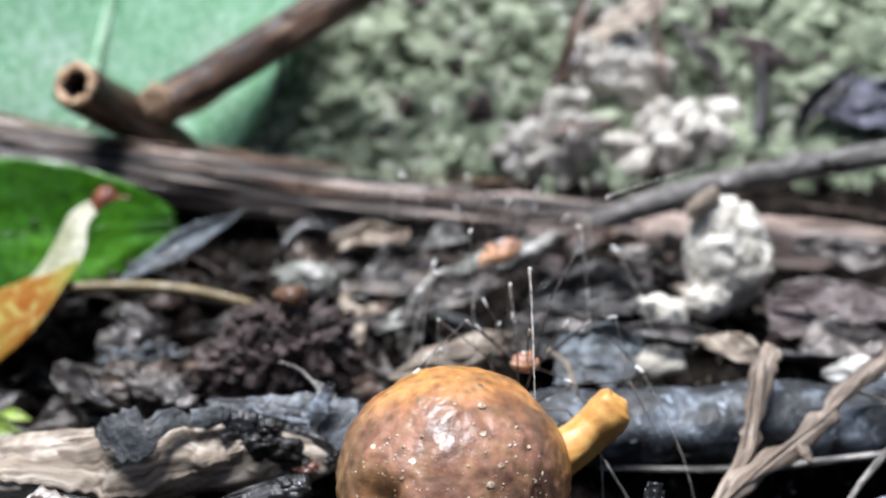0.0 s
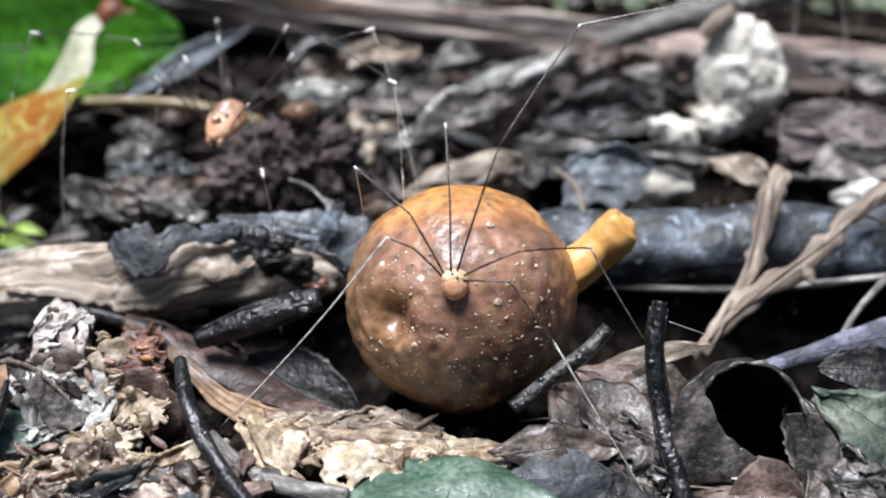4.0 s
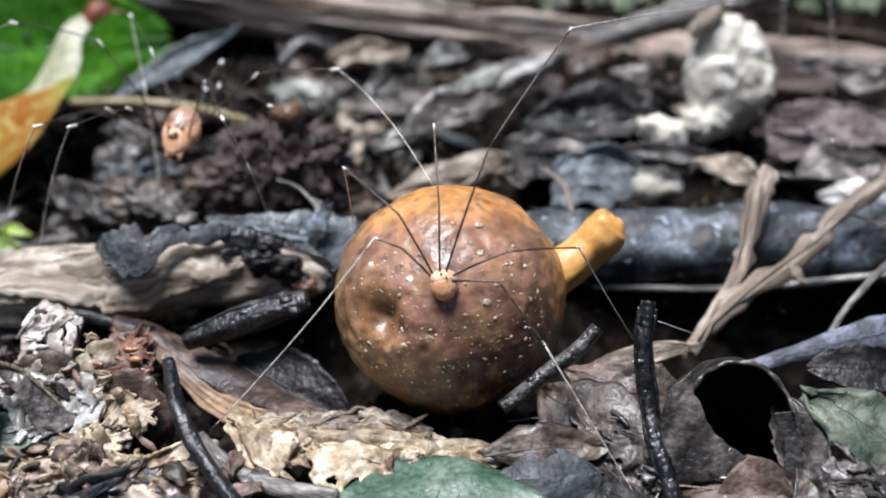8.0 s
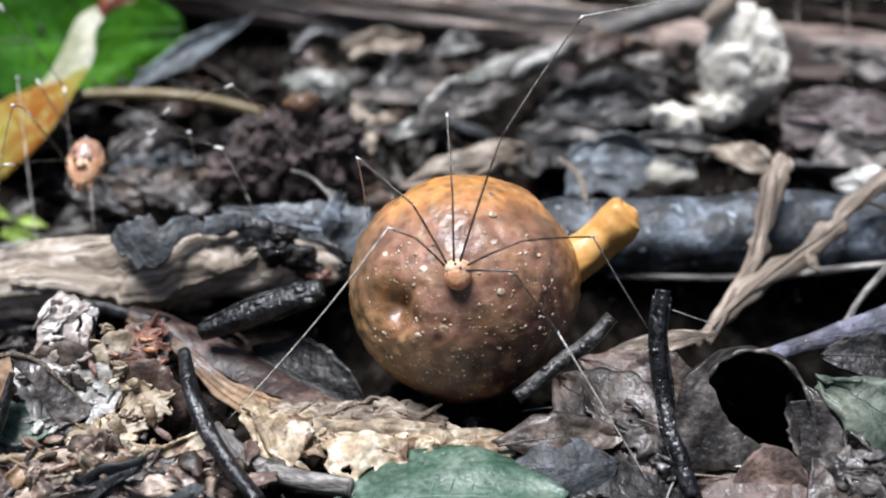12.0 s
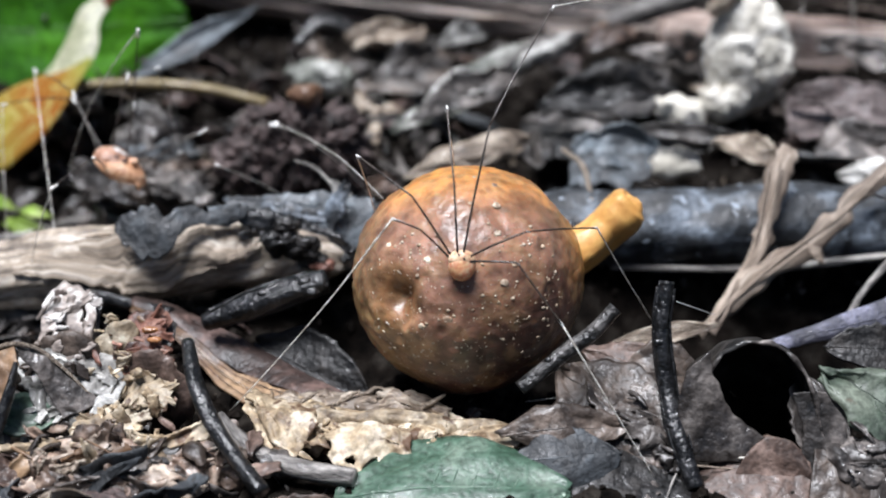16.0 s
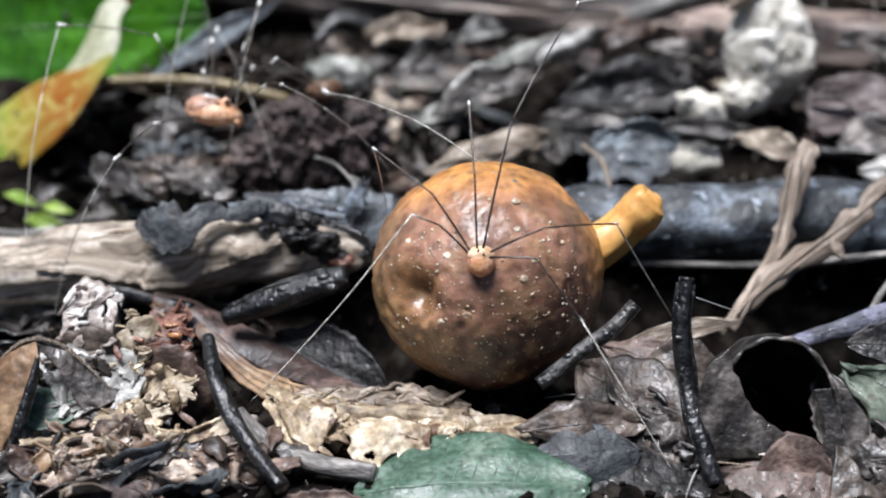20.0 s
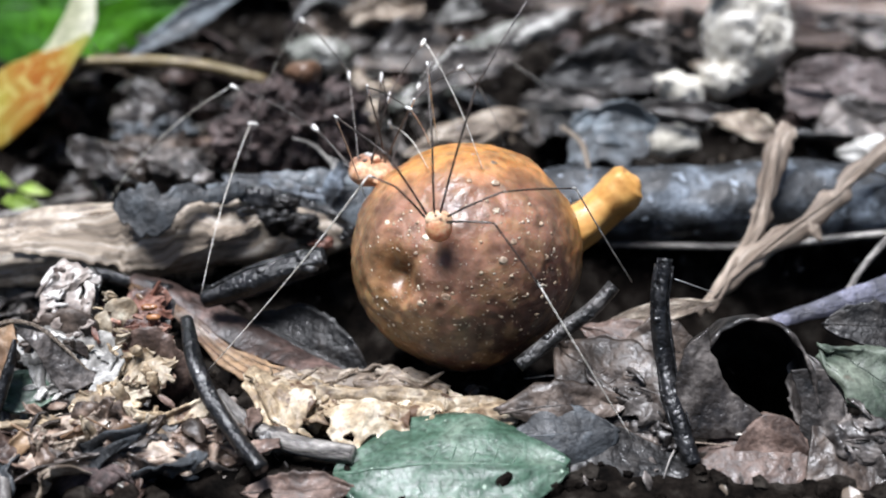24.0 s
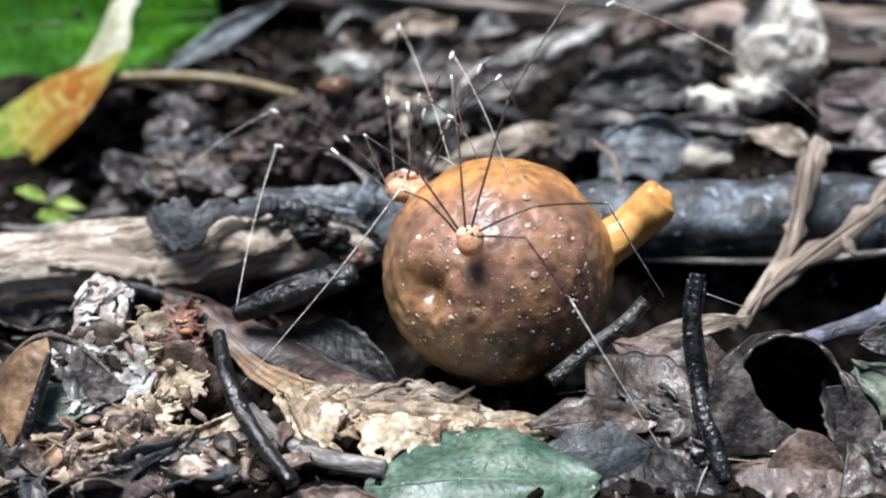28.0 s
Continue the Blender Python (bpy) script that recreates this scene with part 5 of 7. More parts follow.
part("rim", tube([(-49.8, 108.8, 8.1), (-47.3, 109.2, 10.3), (-45.4, 109.4, 10.9), (-43.3, 110.0, 10.0), (-41.0, 109.8, 8.1), (-37.7, 109.0, 4.7)], [0.12, 0.22, 0.26, 0.24, 0.2, 0.1], 8, 60, 0.35, 0.2, 4), M_TAN, ob, "pale olive rim")
part("wet_edge", tube([(-44.7, 107.6, 9.8), (-45.2, 105.8, 7.1), (-46.0, 104.2, 4.4), (-47.2, 102.6, 1.4)], [0.25, 0.55, 0.6, 0.45], 10, 50, 0.3, 0.3, 6), M_TWIG, ob, "black wet torn edge")

# a dark dead leaf that arches over a hollow
def build_arch():
    ob = base("arched_leaf", (29.7, 104.0, -0.1), "dark arched dead leaf over a black hollow", "leaf")
    line = spline([(23.4, 103.5, 0.9), (23.1, 105.5, 5.5), (24.2, 107.0, 9.2), (26.9, 107.5, 11.9), (30.2, 107.5, 12.6), (33.2, 107.0, 10.9), (35.4, 105.5, 7.2), (36.6, 103.0, 1.2)], 80)
    mid = Vector((30.1, 106.0, 4.0))
    def roof(u, v):
        p, sx = line[min(80, int(round(u * 80)))]
        out = (p - mid).normalized()
        w = (v + 1) / 2
        edge = 0.7 * noise.noise(Vector((u * 9, 3.3, 1))) + 0.4 * noise.noise(Vector((u * 23, 1.3, 1)))
        # back half is added out of sight, dropping to keep light from the hollow
        return p + Vector((0, 1, -0.58)) * (w * 12.5 + (1 - w) * edge) - Vector((0, 0, 30)) * max(0.0, w - 0.45) ** 1.5 + out * (0.5 * noise.noise(Vector((u * 12, v * 2, 0))) + 0.2 * math.sin(w * 3.1) - 0.5 * (1 - w) ** 3)
    part("roof", sheet(roof, 80, 24, 0.35), M_BLACK_LEAF_SHADE, ob)
    part("rim", tube([roof(k / 24, -1) for k in range(25)], [0.25 + 0.12 * math.sin(k * 1.9) for k in range(25)], 7, 72, 0.3, 0.2, 2), M_GREY, ob, "pale frayed rim")
    part("side_lobe", ribbon([(24.6, 107.2, 11.4), (25.1, 106.4, 8.6), (26.8, 105.2, 5.5), (30.5, 103.6, 2.9)], [(22.3, 106.6, 9.3), (21.4, 105.0, 5.1), (22.1, 103.4, 1.5), (27.8, 103.0, 1.0)], 0.6, 7.0, 0.06, 0.10), M_DEAD, ob, "dark brown flank of the leaf")
    part("side_lobe", ribbon([(33.0, 106.4, 6.9), (33.8, 105.0, 4.2), (33.8, 103.6, 1.5), (33.3, 101.5, -2.4)], [(36.2, 106.0, 7.1), (37.9, 105.0, 4.5), (38.5, 103.4, 1.0), (38.4, 101.0, -2.7)], 0.6, 9.0, 0.06, 0.08), M_GREY, ob, "grey-brown flank of the leaf")
    part("side_lobe", ribbon([(28.8, 103.2, 2.6), (30.4, 103.4, 3.6), (32.6, 103.2, 3.1), (33.8, 102.6, 1.7)], [(26.6, 101.8, -0.7), (29.8, 101.6, -0.5), (32.6, 101.2, -1.3), (35.3, 101.0, -2.0)], 0.5, 4.0, 0.06, 0.08), M_PINK, ob, "brownish pink torn base")


build_arch()
for ea, eb, sd, mat, lab in (
    ([(22.5, 103.5, -0.9), (26.8, 104.5, 0.9), (31.1, 106.0, 2.4), (34.4, 104.5, 1.3)], [(20.5, 99.0, -2.0), (25.8, 98.5, -2.3), (31.0, 98.8, -1.8), (34.8, 100.0, -1.0)], 3.0, M_PINK, "flat pinkish-brown dead leaf below the hollow"),
    # dark leaf whose black also serves as the shade of a hollow
    ([(11.5, 104.0, 0.8), (15.3, 105.0, 1.2), (19.0, 105.0, 0.8), (23.2, 104.0, -0.5)], [(10.6, 98.5, -1.6), (14.6, 98.0, -1.9), (18.1, 98.0, -1.9), (22.3, 98.5, -1.6)], 5.0, M_BLACK_LEAF_SHADE, "black wet dead leaf on the soil, partly standing in for shade"),
    ([(35.2, 105.0, 2.9), (38.2, 106.0, 3.0), (40.9, 105.0, 1.6), (43.3, 105.0, 1.0)], [(33.5, 99.0, -1.6), (36.5, 98.0, -1.9), (39.6, 98.5, -1.9), (42.1, 99.0, -1.0)], 8.0, M_SEPIA, "brown dead leaf with a torn edge"),
):
    thing("dead_leaf", ribbon(ea, eb, 0.55, sd, 0.05, 0.14, 0.28, 60, 24), mat, lab, "leaf", "fallen dead leaves")

bm = leaf((-12.2, 99.0, -0.5), (10.4, 99.0, 0.5), (0, -0.35, 0.94), 14.0, "oval", -0.10, 0.06, 0, 0.5, 0.08, 0.35, 40, 20, 15, rib=0.22)
leaf_thing("grey_green_leaf", bm, M_BLUE_GREEN, "dull grey-green leaf with pale dots on rotten wood")
bm = leaf((37.1, 110.0, 6.9), (48.8, 106.0, 2.0), (-0.1, -0.5, 0.85), 9, "oval", -0.08, 0.06, 10, 1.1, 0.4, 0.3, 40, 18, 16, rib=0.14)
leaf_thing("grey_green_leaf", bm, M_DULL_GREEN, "grey-green leaf lying on dark litter")
bm = leaf((-48.6, 108.0, 3.4), (-41.7, 108.0, 3.1), (0, -0.5, 0.85), 5, "oval", 0.1, 0.05, 10, 0.5, 0.1, 0.3, 24, 12, 17)
thing("grey_green_leaf", bm, M_BLUE_GREEN, "small dark blue-green leaf in the litter", "leaf")

# dry split leaf stalk that lies across the log
ob = base("dry_stalk", (28.9, 128.0, 2.6), "tan dry forked stalk with frayed papery edges, lying over the log", "stalk")
part("fork", strip([(42.0, 149.0, 18.4), (40.3, 146.0, 16.0), (38.4, 143.0, 10.6), (37.1, 140.0, 8.0), (32.5, 132.0, 6.2), (28.8, 126.0, 3.6)], [2.2, 3.2, 2.4, 2.0, 1.5, 1.0], 3.0, M_STRAW, 0.8, 0.12), M_STRAW, ob)
part("fork", strip([(59.7, 150.0, 18.0), (54.9, 147.0, 16.4), (49.0, 144.0, 12.9), (46.3, 142.0, 10.2), (38.9, 138.0, 6.9), (32.9, 132.0, 5.5), (27.5, 126.0, 3.3)], [2.9, 2.7, 1.9, 2.8, 3.0, 2.4, 1.3], 7.0, M_STRAW, 0.8, 0.12), M_STRAW, ob)
part("barb", leaf((42.7, 139.0, 9.5), (44.8, 138.0, 6.9), UPF, 1.6, "lance", 0.1, 0.1, 0, 0.2, 0, 0.25, 10, 6, 3), M_STRAW, ob)
for pts in ([(40.3, 145.5, 18.0), (38.7, 142.0, 11.0), (37.1, 139.0, 7.6), (29.6, 127.0, 5.0)], [(39.1, 146.0, 17.1), (36.4, 140.0, 8.7), (31.3, 131.0, 6.0)], [(53.6, 146.0, 16.0), (47.3, 142.5, 11.5), (39.5, 138.0, 7.9), (28.9, 127.0, 4.6)], [(57.3, 147.0, 11.3), (51.0, 146.0, 13.9), (55.0, 147.5, 14.3)], [(43.1, 139.0, 9.2), (37.7, 136.0, 6.7), (31.5, 130.5, 5.5)]):
    part("fibre", tube(pts, [0.18, 0.28, 0.26, 0.12][:len(pts)], 6, 30, 0.3, 0.2, pts[0][0]), M_STRAW, ob, "split dry fibre")

# ---- twigs ----
TWIGS = (
    ("black wet twig pointing out of the litter", M_TWIG, [(-29.1, 124.0, 6.1), (-23.2, 124.0, 8.5), (-18.6, 124.0, 10.1), (-15.1, 124.0, 11.3)], [1.0, 1.6, 1.5, 1.3], 0.22),
    ("black ridged wet twig lying on the litter", M_TWIG, [(-28.3, 112.0, 9.7), (-26.3, 106.0, 7.8), (-23.3, 101.5, 4.8), (-18.7, 96.0, 2.1)], [0.7, 0.85, 0.85, 0.8], 0.22),
    ("upright black twig with a blunt cut top", M_TWIG, [(20.8, 112.0, 16.6), (20.2, 110.0, 12.1), (20.8, 108.0, 7.3), (21.4, 105.0, 3.9), (23.0, 101.0, -0.7)], [0.85, 0.85, 0.9, 0.95, 0.9], 0.25),
    ("short straight dark grey stick leaning on the fruit", M_STICKLET, [(5.9, 107.5, 6.8), (10.0, 109.0, 9.7), (13.2, 110.0, 11.7), (15.6, 111.0, 14.1)], [0.75, 0.8, 0.8, 0.7], 0.18),
    ("pale thin twig under the log", M_TWIG_GREY, [(19.7, 146.0, 3.2), (37.2, 145.0, 3.3), (48.5, 144.0, 4.8), (60.3, 143.0, 6.7)], [0.35, 0.45, 0.45, 0.5], 0.25),
    ("thin knotty twig leaning on the log", M_TWIG_GREY, [(43.3, 124.0, 6.1), (47.5, 130.0, 7.5), (53.2, 136.0, 9.7), (56.5, 138.0, 10.7)], [0.35, 0.45, 0.5, 0.5], 0.4),
    ("smooth grey root bent through the litter", M_TWIG_GREY, [(-24.6, 107.5, 3.8), (-22.4, 105.0, 2.6), (-19.5, 103.0, 1.6), (-15.4, 101.5, 1.1), (-10.3, 100.0, 1.1)], [0.4, 0.8, 0.95, 1.0, 0.9], 0.12),
    ("thin bent twig behind the fruit", M_TAN, [(13.9, 158.0, 15.4), (16.3, 154.0, 14.3), (17.0, 148.0, 11.7)], [0.3, 0.35, 0.3], 0.2),
    ("thin dark twig on the litter", M_TWIG, [(37.3, 172.0, 12.1), (50.6, 168.0, 10.8), (62.8, 165.0, 10.5)], [0.5, 0.6, 0.5], 0.3),
    ("thin grey twig on the litter", M_TWIG_GREY, [(-4.7, 178.0, 12.9), (4.1, 186.0, 17.3), (10.7, 196.0, 20.4)], [0.4, 0.5, 0.4], 0.3),
    ("black bent twig below the long stick", M_TWIG, [(-28.0, 205.0, 18.6), (-23.3, 208.0, 21.9), (-14.4, 206.0, 18.2), (-8.3, 200.0, 15.7)], [0.9, 1.3, 1.1, 0.8], 0.4),
    ("thin bent rootlet leaning on the log", M_TWIG_GREY, [(-21.6, 150.0, 16.6), (-19.0, 147.0, 16.9), (-17.1, 145.0, 16.1), (-14.5, 143.5, 13.4)], [0.12, 0.18, 0.2, 0.25], 0.2),
    ("thin dark twig on the bank", M_TWIG, [(63.6, 246.0, 46.4), (63.8, 243.0, 39.9), (62.0, 239.0, 32.6)], [0.9, 1.2, 1.2], 0.2),
)
for pts in ([(21.7, 111.0, 14.8), (24.3, 114.0, 12.6), (27.5, 119.0, 9.4)],):
    thing("silk_thread", tube(pts, [0.05, 0.06, 0.05], 6, 10), M_BAND, "fine white thread stretched between twigs", "thread", "silk threads")
for lab, mat, pts, rad, lump in TWIGS:
    ob = base("twig", pts[-1], lab, "twig", "loose twigs")
    part("bark", tube(pts, rad, 14, 60, lump, lump * 0.9, rad[0] * 9), mat, ob)
    if mat is M_TWIG and max(rad) > 0.9:
        line = spline(pts, 30)
        for k in range(9):
            q = []
            for h in range(k % 3, 29 - (k * 5) % 4, 4):
                p, sx = line[h]
                t = (line[h + 1][0] - p).normalized()
                sd = t.cross(Vector((0, -1, 0.2))).normalized()
                n = min(int(sx), len(rad) - 2)
                r = (rad[n] + (rad[n + 1] - rad[n]) * (sx - n)) * 1.02
                an = -0.35 + k * 0.48 + 0.1 * math.sin(h)
                q.append(p + (sd * math.cos(an) + sd.cross(t) * -math.sin(an)) * r)
            part("bark_ridge", tube(q, [0.06 + 0.13 * abs(math.sin(1.3 * m + k)) for m in range(len(q))], 6, 36, 0.5, 0.3, k), mat, ob)
    if rad[0] > 0.6:
        line = spline(pts, 40)
        for k in range(5):
            p, sx = line[4 + (k * 17 + int(rad[0] * 31)) % 34]
            r = max(rad) * (0.45 + 0.1 * (k % 3))
            part("knot", rock(p + Vector((math.cos(k * 2.3), -0.6, math.sin(k * 1.7))).normalized() * max(rad) * 0.75, (r, r * 0.8, r * 0.7), k + rad[0], 0.3, 2, 0.6), mat, ob)

# ---- crumbling rotten wood in the foreground ----
def crumble(a, b, width, up, seed, mat, lab, name="rotten_wood", amp=1.5, nu=84, nv=34, thr=-0.30):
    """Torn fibrous layers with pits and holes, and loose splinters on them."""
    a, b, up = Vector(a), Vector(b), Vector(up).normalized()
    ax = b - a
    side = up.cross(ax).normalized()
    ob = base(name, a.lerp(b, 0.5) - up * 2, lab, "rotten wood")
    rng = random.Random(int(seed * 13))
    half = (b - a) / 2
    part("core", rock(a.lerp(b, 0.5) - up * 0.9, (abs(half.x) * 0.97, max(1.2, width * 0.34), 1.3 + 0.25 * amp), seed, 0.12, 5, 0.35, 0.25), mat, ob)
    for layer in range(3):
        sd = seed + layer * 17.3
        u0, u1 = ((0, 1), (0.0, 0.60), (0.40, 1))[layer]
        lift = (0, 0.5, 0.8)[layer]
        tilt = (0, 0.12, -0.10)[layer]
        def fn(u, v):
            q = Vector((u * (u1 - u0) * ax.length * 0.20 + sd * 3, v * width * 0.06, sd))
            e = 1 - 0.45 * (noise.noise(Vector((u * 7, sd, 1 if v > 0 else -1))) + 0.3 * noise.noise(Vector((u * 21, sd, 1 if v > 0 else -1))) + 0.3)
            w = width / 2 * (max(0.08, math.sin(math.pi * (0.03 + 0.94 * u))) ** 0.5) * e * (1, 0.62, 0.58)[layer]
            fold = 1 - abs(noise.noise(q * 1.5 + Vector((4, 0, 0)))) * 2
            h = noise.noise(q) * amp * 1.3 + 0.55 * amp * fold + 0.12 * amp * (1 - abs(noise.noise(q * 3.3)) * 2) + 0.03 * amp * noise.noise(q * 9) - 0.5 * amp * v * v
            uu = u0 + (u1 - u0) * u + 0.03 * noise.noise(Vector((v * 3, sd, 5)))
            return a + ax * uu + side * (v * w + tilt * width * (u - 0.5)) + up * (h + lift - 0.3) + noise.noise_vector(q * 3) * 0.5
        def keep(u, v):
            return noise.noise(Vector((u * ax.length * 0.24 + sd, v * width * 0.30, 9))) + 0.2 * noise.noise(Vector((u * ax.length * 0.8, v * width * 0.9, sd))) > thr
        part("layer", sheet(fn, nu if layer == 0 else nu * 2 // 3, nv if layer == 0 else nv * 2 // 3, 0.4, keep), mat, ob)
    for k in range(3):
        p = a + ax * rng.uniform(0.03, 0.97) + side * rng.uniform(-0.45, 0.45) * width + up * rng.uniform(0.5, 1.8)
        d = (ax.normalized() + side * rng.uniform(-1.2, 1.2) + up * rng.uniform(-0.2, 0.5)).normalized() * rng.uniform(1.2, 3.2)
        n = (up + side * rng.uniform(-0.7, 0.7) + ax.normalized() * rng.uniform(-0.5, 0.5)).normalized()
        part("flake", leaf(p - d / 2, p + d / 2, n, d.length * rng.uniform(0.35, 0.8), rng.choice(("oval", "half", "strip")), rng.uniform(-0.25, 0.3), rng.uniform(0, 0.12), rng.uniform(-50, 50), 0.6, 0.6, 0.25, 14, 8, seed * 3 + k), mat, ob)
    for _ in range(5):
        p = a + ax * rng.uniform(0.05, 0.95) + side * rng.uniform(-0.4, 0.4) * width + up * rng.uniform(0.6, 1.9)
        d = (ax.normalized() + side * rng.uniform(-0.8, 0.8) + up * rng.uniform(-0.1, 0.35)).normalized() * rng.uniform(1.5, 4.5)
        r = rng.uniform(0.12, 0.3)
        part("splinter", tube([p - d / 2, p + up * 0.15, p + d / 2], [r * 0.5, r, r * 0.3], 6, 8, 0.3, 0, seed), mat, ob)
    return ob

ob = base("rotten_wood", (-8.6, 106.0, 1.8), "cream torn mat of rotten wood beside the fruit", "rotten wood")
part("mat", ribbon([(-23.1, 112.5, 2.9), (-17.3, 112.0, 2.9), (-12.5, 111.0, 2.4), (-7.7, 110.5, 2.3), (-3.0, 110.5, 2.3), (1.2, 109.5, 1.7), (5.8, 108.5, 1.5)], [(-22.0, 109.0, 2.7), (-19.1, 104.8, 1.0), (-15.7, 105.0, 1.6), (-12.0, 104.6, 1.2), (-7.4, 103.4, 0.6), (-1.7, 104.0, 1.1), (5.6, 104.8, 1.5)], 2.0, 3.0, 0.06, 0.10, 0.45, 130, 44, ((0.36, 0.55, 0.025, 0.22), (0.20, 0.75, 0.02, 0.14), (0.80, 0.1, 0.02, 0.12))), M_CREAM, ob)
part("flap", ribbon([(-13.7, 105.4, 2.5), (-10.9, 106.4, 3.4), (-7.4, 106.4, 3.3), (-4.9, 105.6, 2.6)], [(-13.4, 103.2, 1.5), (-10.9, 101.4, -0.1), (-8.4, 101.4, -0.0), (-4.8, 103.2, 1.6)], 1.2, 5.0, 0.12, 0.15, 0.4, 60, 30, ((0.33, 0.25, 0.07, 0.18), (0.58, 0.35, 0.09, 0.16))), M_CREAM, ob, "torn flap with small holes")
part("flap", ribbon([(-22.6, 111.0, 3.5), (-20.9, 112.0, 3.6), (-18.4, 111.0, 3.5), (-15.3, 110.0, 3.0)], [(-20.4, 108.0, 2.9), (-18.2, 104.2, 1.5), (-16.2, 104.4, 1.7), (-14.4, 106.4, 3.0)], 1.3, 8.0, 0.15, 0.2, 0.4, 60, 26), M_CREAM, ob, "raised curled flap")
for pts in ([(-6.8, 109.5, 1.7), (-6.2, 110.0, 3.1), (-5.5, 110.2, 4.0)], [(-20.1, 111.0, 3.2), (-19.8, 111.4, 3.9), (-20.0, 111.6, 4.5)], [(-20.7, 106.0, 1.7), (-21.6, 106.4, 1.9), (-21.9, 106.0, 1.7)], [(-11.8, 103.6, 1.9), (-10.7, 104.4, 2.8), (-8.5, 104.6, 3.0), (-6.2, 104.0, 2.5)]):
    part("splinter", tube(pts, [0.3, 0.2, 0.06, 0.05][:len(pts)], 6, 12, 0.4, 0.2, pts[0][0]), M_CREAM, ob)
crumble((-20.5, 112.0, 2.4), (-1.4, 111.0, 2.0), 5, (0, -0.7, 0.7), 2, M_TAN, "tan torn edge of rotten wood")
def lumps(name, lab, mat, spots):
    ob = base(name, Vector(spots[0][0]) - Vector((0, 0, spots[0][1][2])), lab, "rotten wood")
    for n, (c, r, sd) in enumerate(spots):
        part("lump", rock(c, r, sd, 0.42, 4, 0.32, 0.8), mat, ob)
    return ob

lumps("mould_lump", "small white mouldy crumb of rotten wood", M_WHITE, (((-28.0, 100.0, -0.2), (1.3, 1.0, 1.5), 3), ((-26.3, 99.5, -1.0), (1.2, 0.9, 0.9), 5)))
lumps("mould_lump", "pale grey mouldy crumb beside a twig", M_WHITE, (((-23.7, 107.0, 2.6), (1.1, 0.8, 1.0), 13), ((-22.2, 106.0, 1.7), (1.0, 0.8, 0.7), 14)))
lumps("pulp_lump", "bright orange scrap of rotten pulp", M_ORANGE, (((-32.9, 114.5, 9.9), (1.1, 0.6, 0.45), 15), ((-32.3, 114.0, 9.0), (0.7, 0.4, 0.3), 16)))
def rubble(name, lab, a, b, c, d, count, mats, size, seed):
    """Torn shreds and crumbs heaped on the patch between four corners; the materials follow one another from its first edge to its last."""
    a, b, c, d = (Vector(v) for v in (a, b, c, d))
    rng = random.Random(seed)
    mid = (a + b + c + d) / 4
    ob = base(name, mid - Vector((0, 0, 1.5)), lab, "rotten wood")
    part("core", rock(mid + Vector((0, 1.2, -1.2)), ((b - a).length * 0.55, 1.2, (c - a).length * 0.42), seed, 0.3, 4, 0.3, 0.4), mats[-1], ob)
    for k in range(count):
        u, w = rng.random(), rng.random()
        p = a.lerp(b, u).lerp(c.lerp(d, u), w) + Vector((rng.uniform(-0.4, 0.4), rng.uniform(-0.8, 0.6), rng.uniform(-0.5, 0.5)))
        mat = mats[min(len(mats) - 1, int((w + rng.uniform(-0.18, 0.18)) * len(mats)) if w > 0.05 else 0)]
        r0 = size * rng.uniform(0.5, 1.3)
        if k % 7 == 0:
            part("crumb", rock(p, (r0 * 0.55, r0 * 0.4, r0 * 0.45), seed + k * 1.3, 0.55, 3, 0.9 / size, 0.6), mat, ob)
        else:
            way = Vector((rng.uniform(-1, 1), rng.uniform(-0.5, 0.3), rng.uniform(-0.7, 0.7))).normalized() * r0 * 0.9
            n = Vector((rng.uniform(-0.4, 0.4), -0.8, rng.uniform(0.4, 1.2)))
            part("shred", leaf(p - way, p + way, n, r0 * rng.uniform(0.5, 1.1), rng.choice(("oval", "half", "strip", "lance")), rng.uniform(-0.3, 0.3), rng.uniform(0, 0.15), rng.uniform(-60, 60), 0.45 * size, 0.6, 0.3, 16, 9, seed + k * 0.7), mat, ob)
    return ob


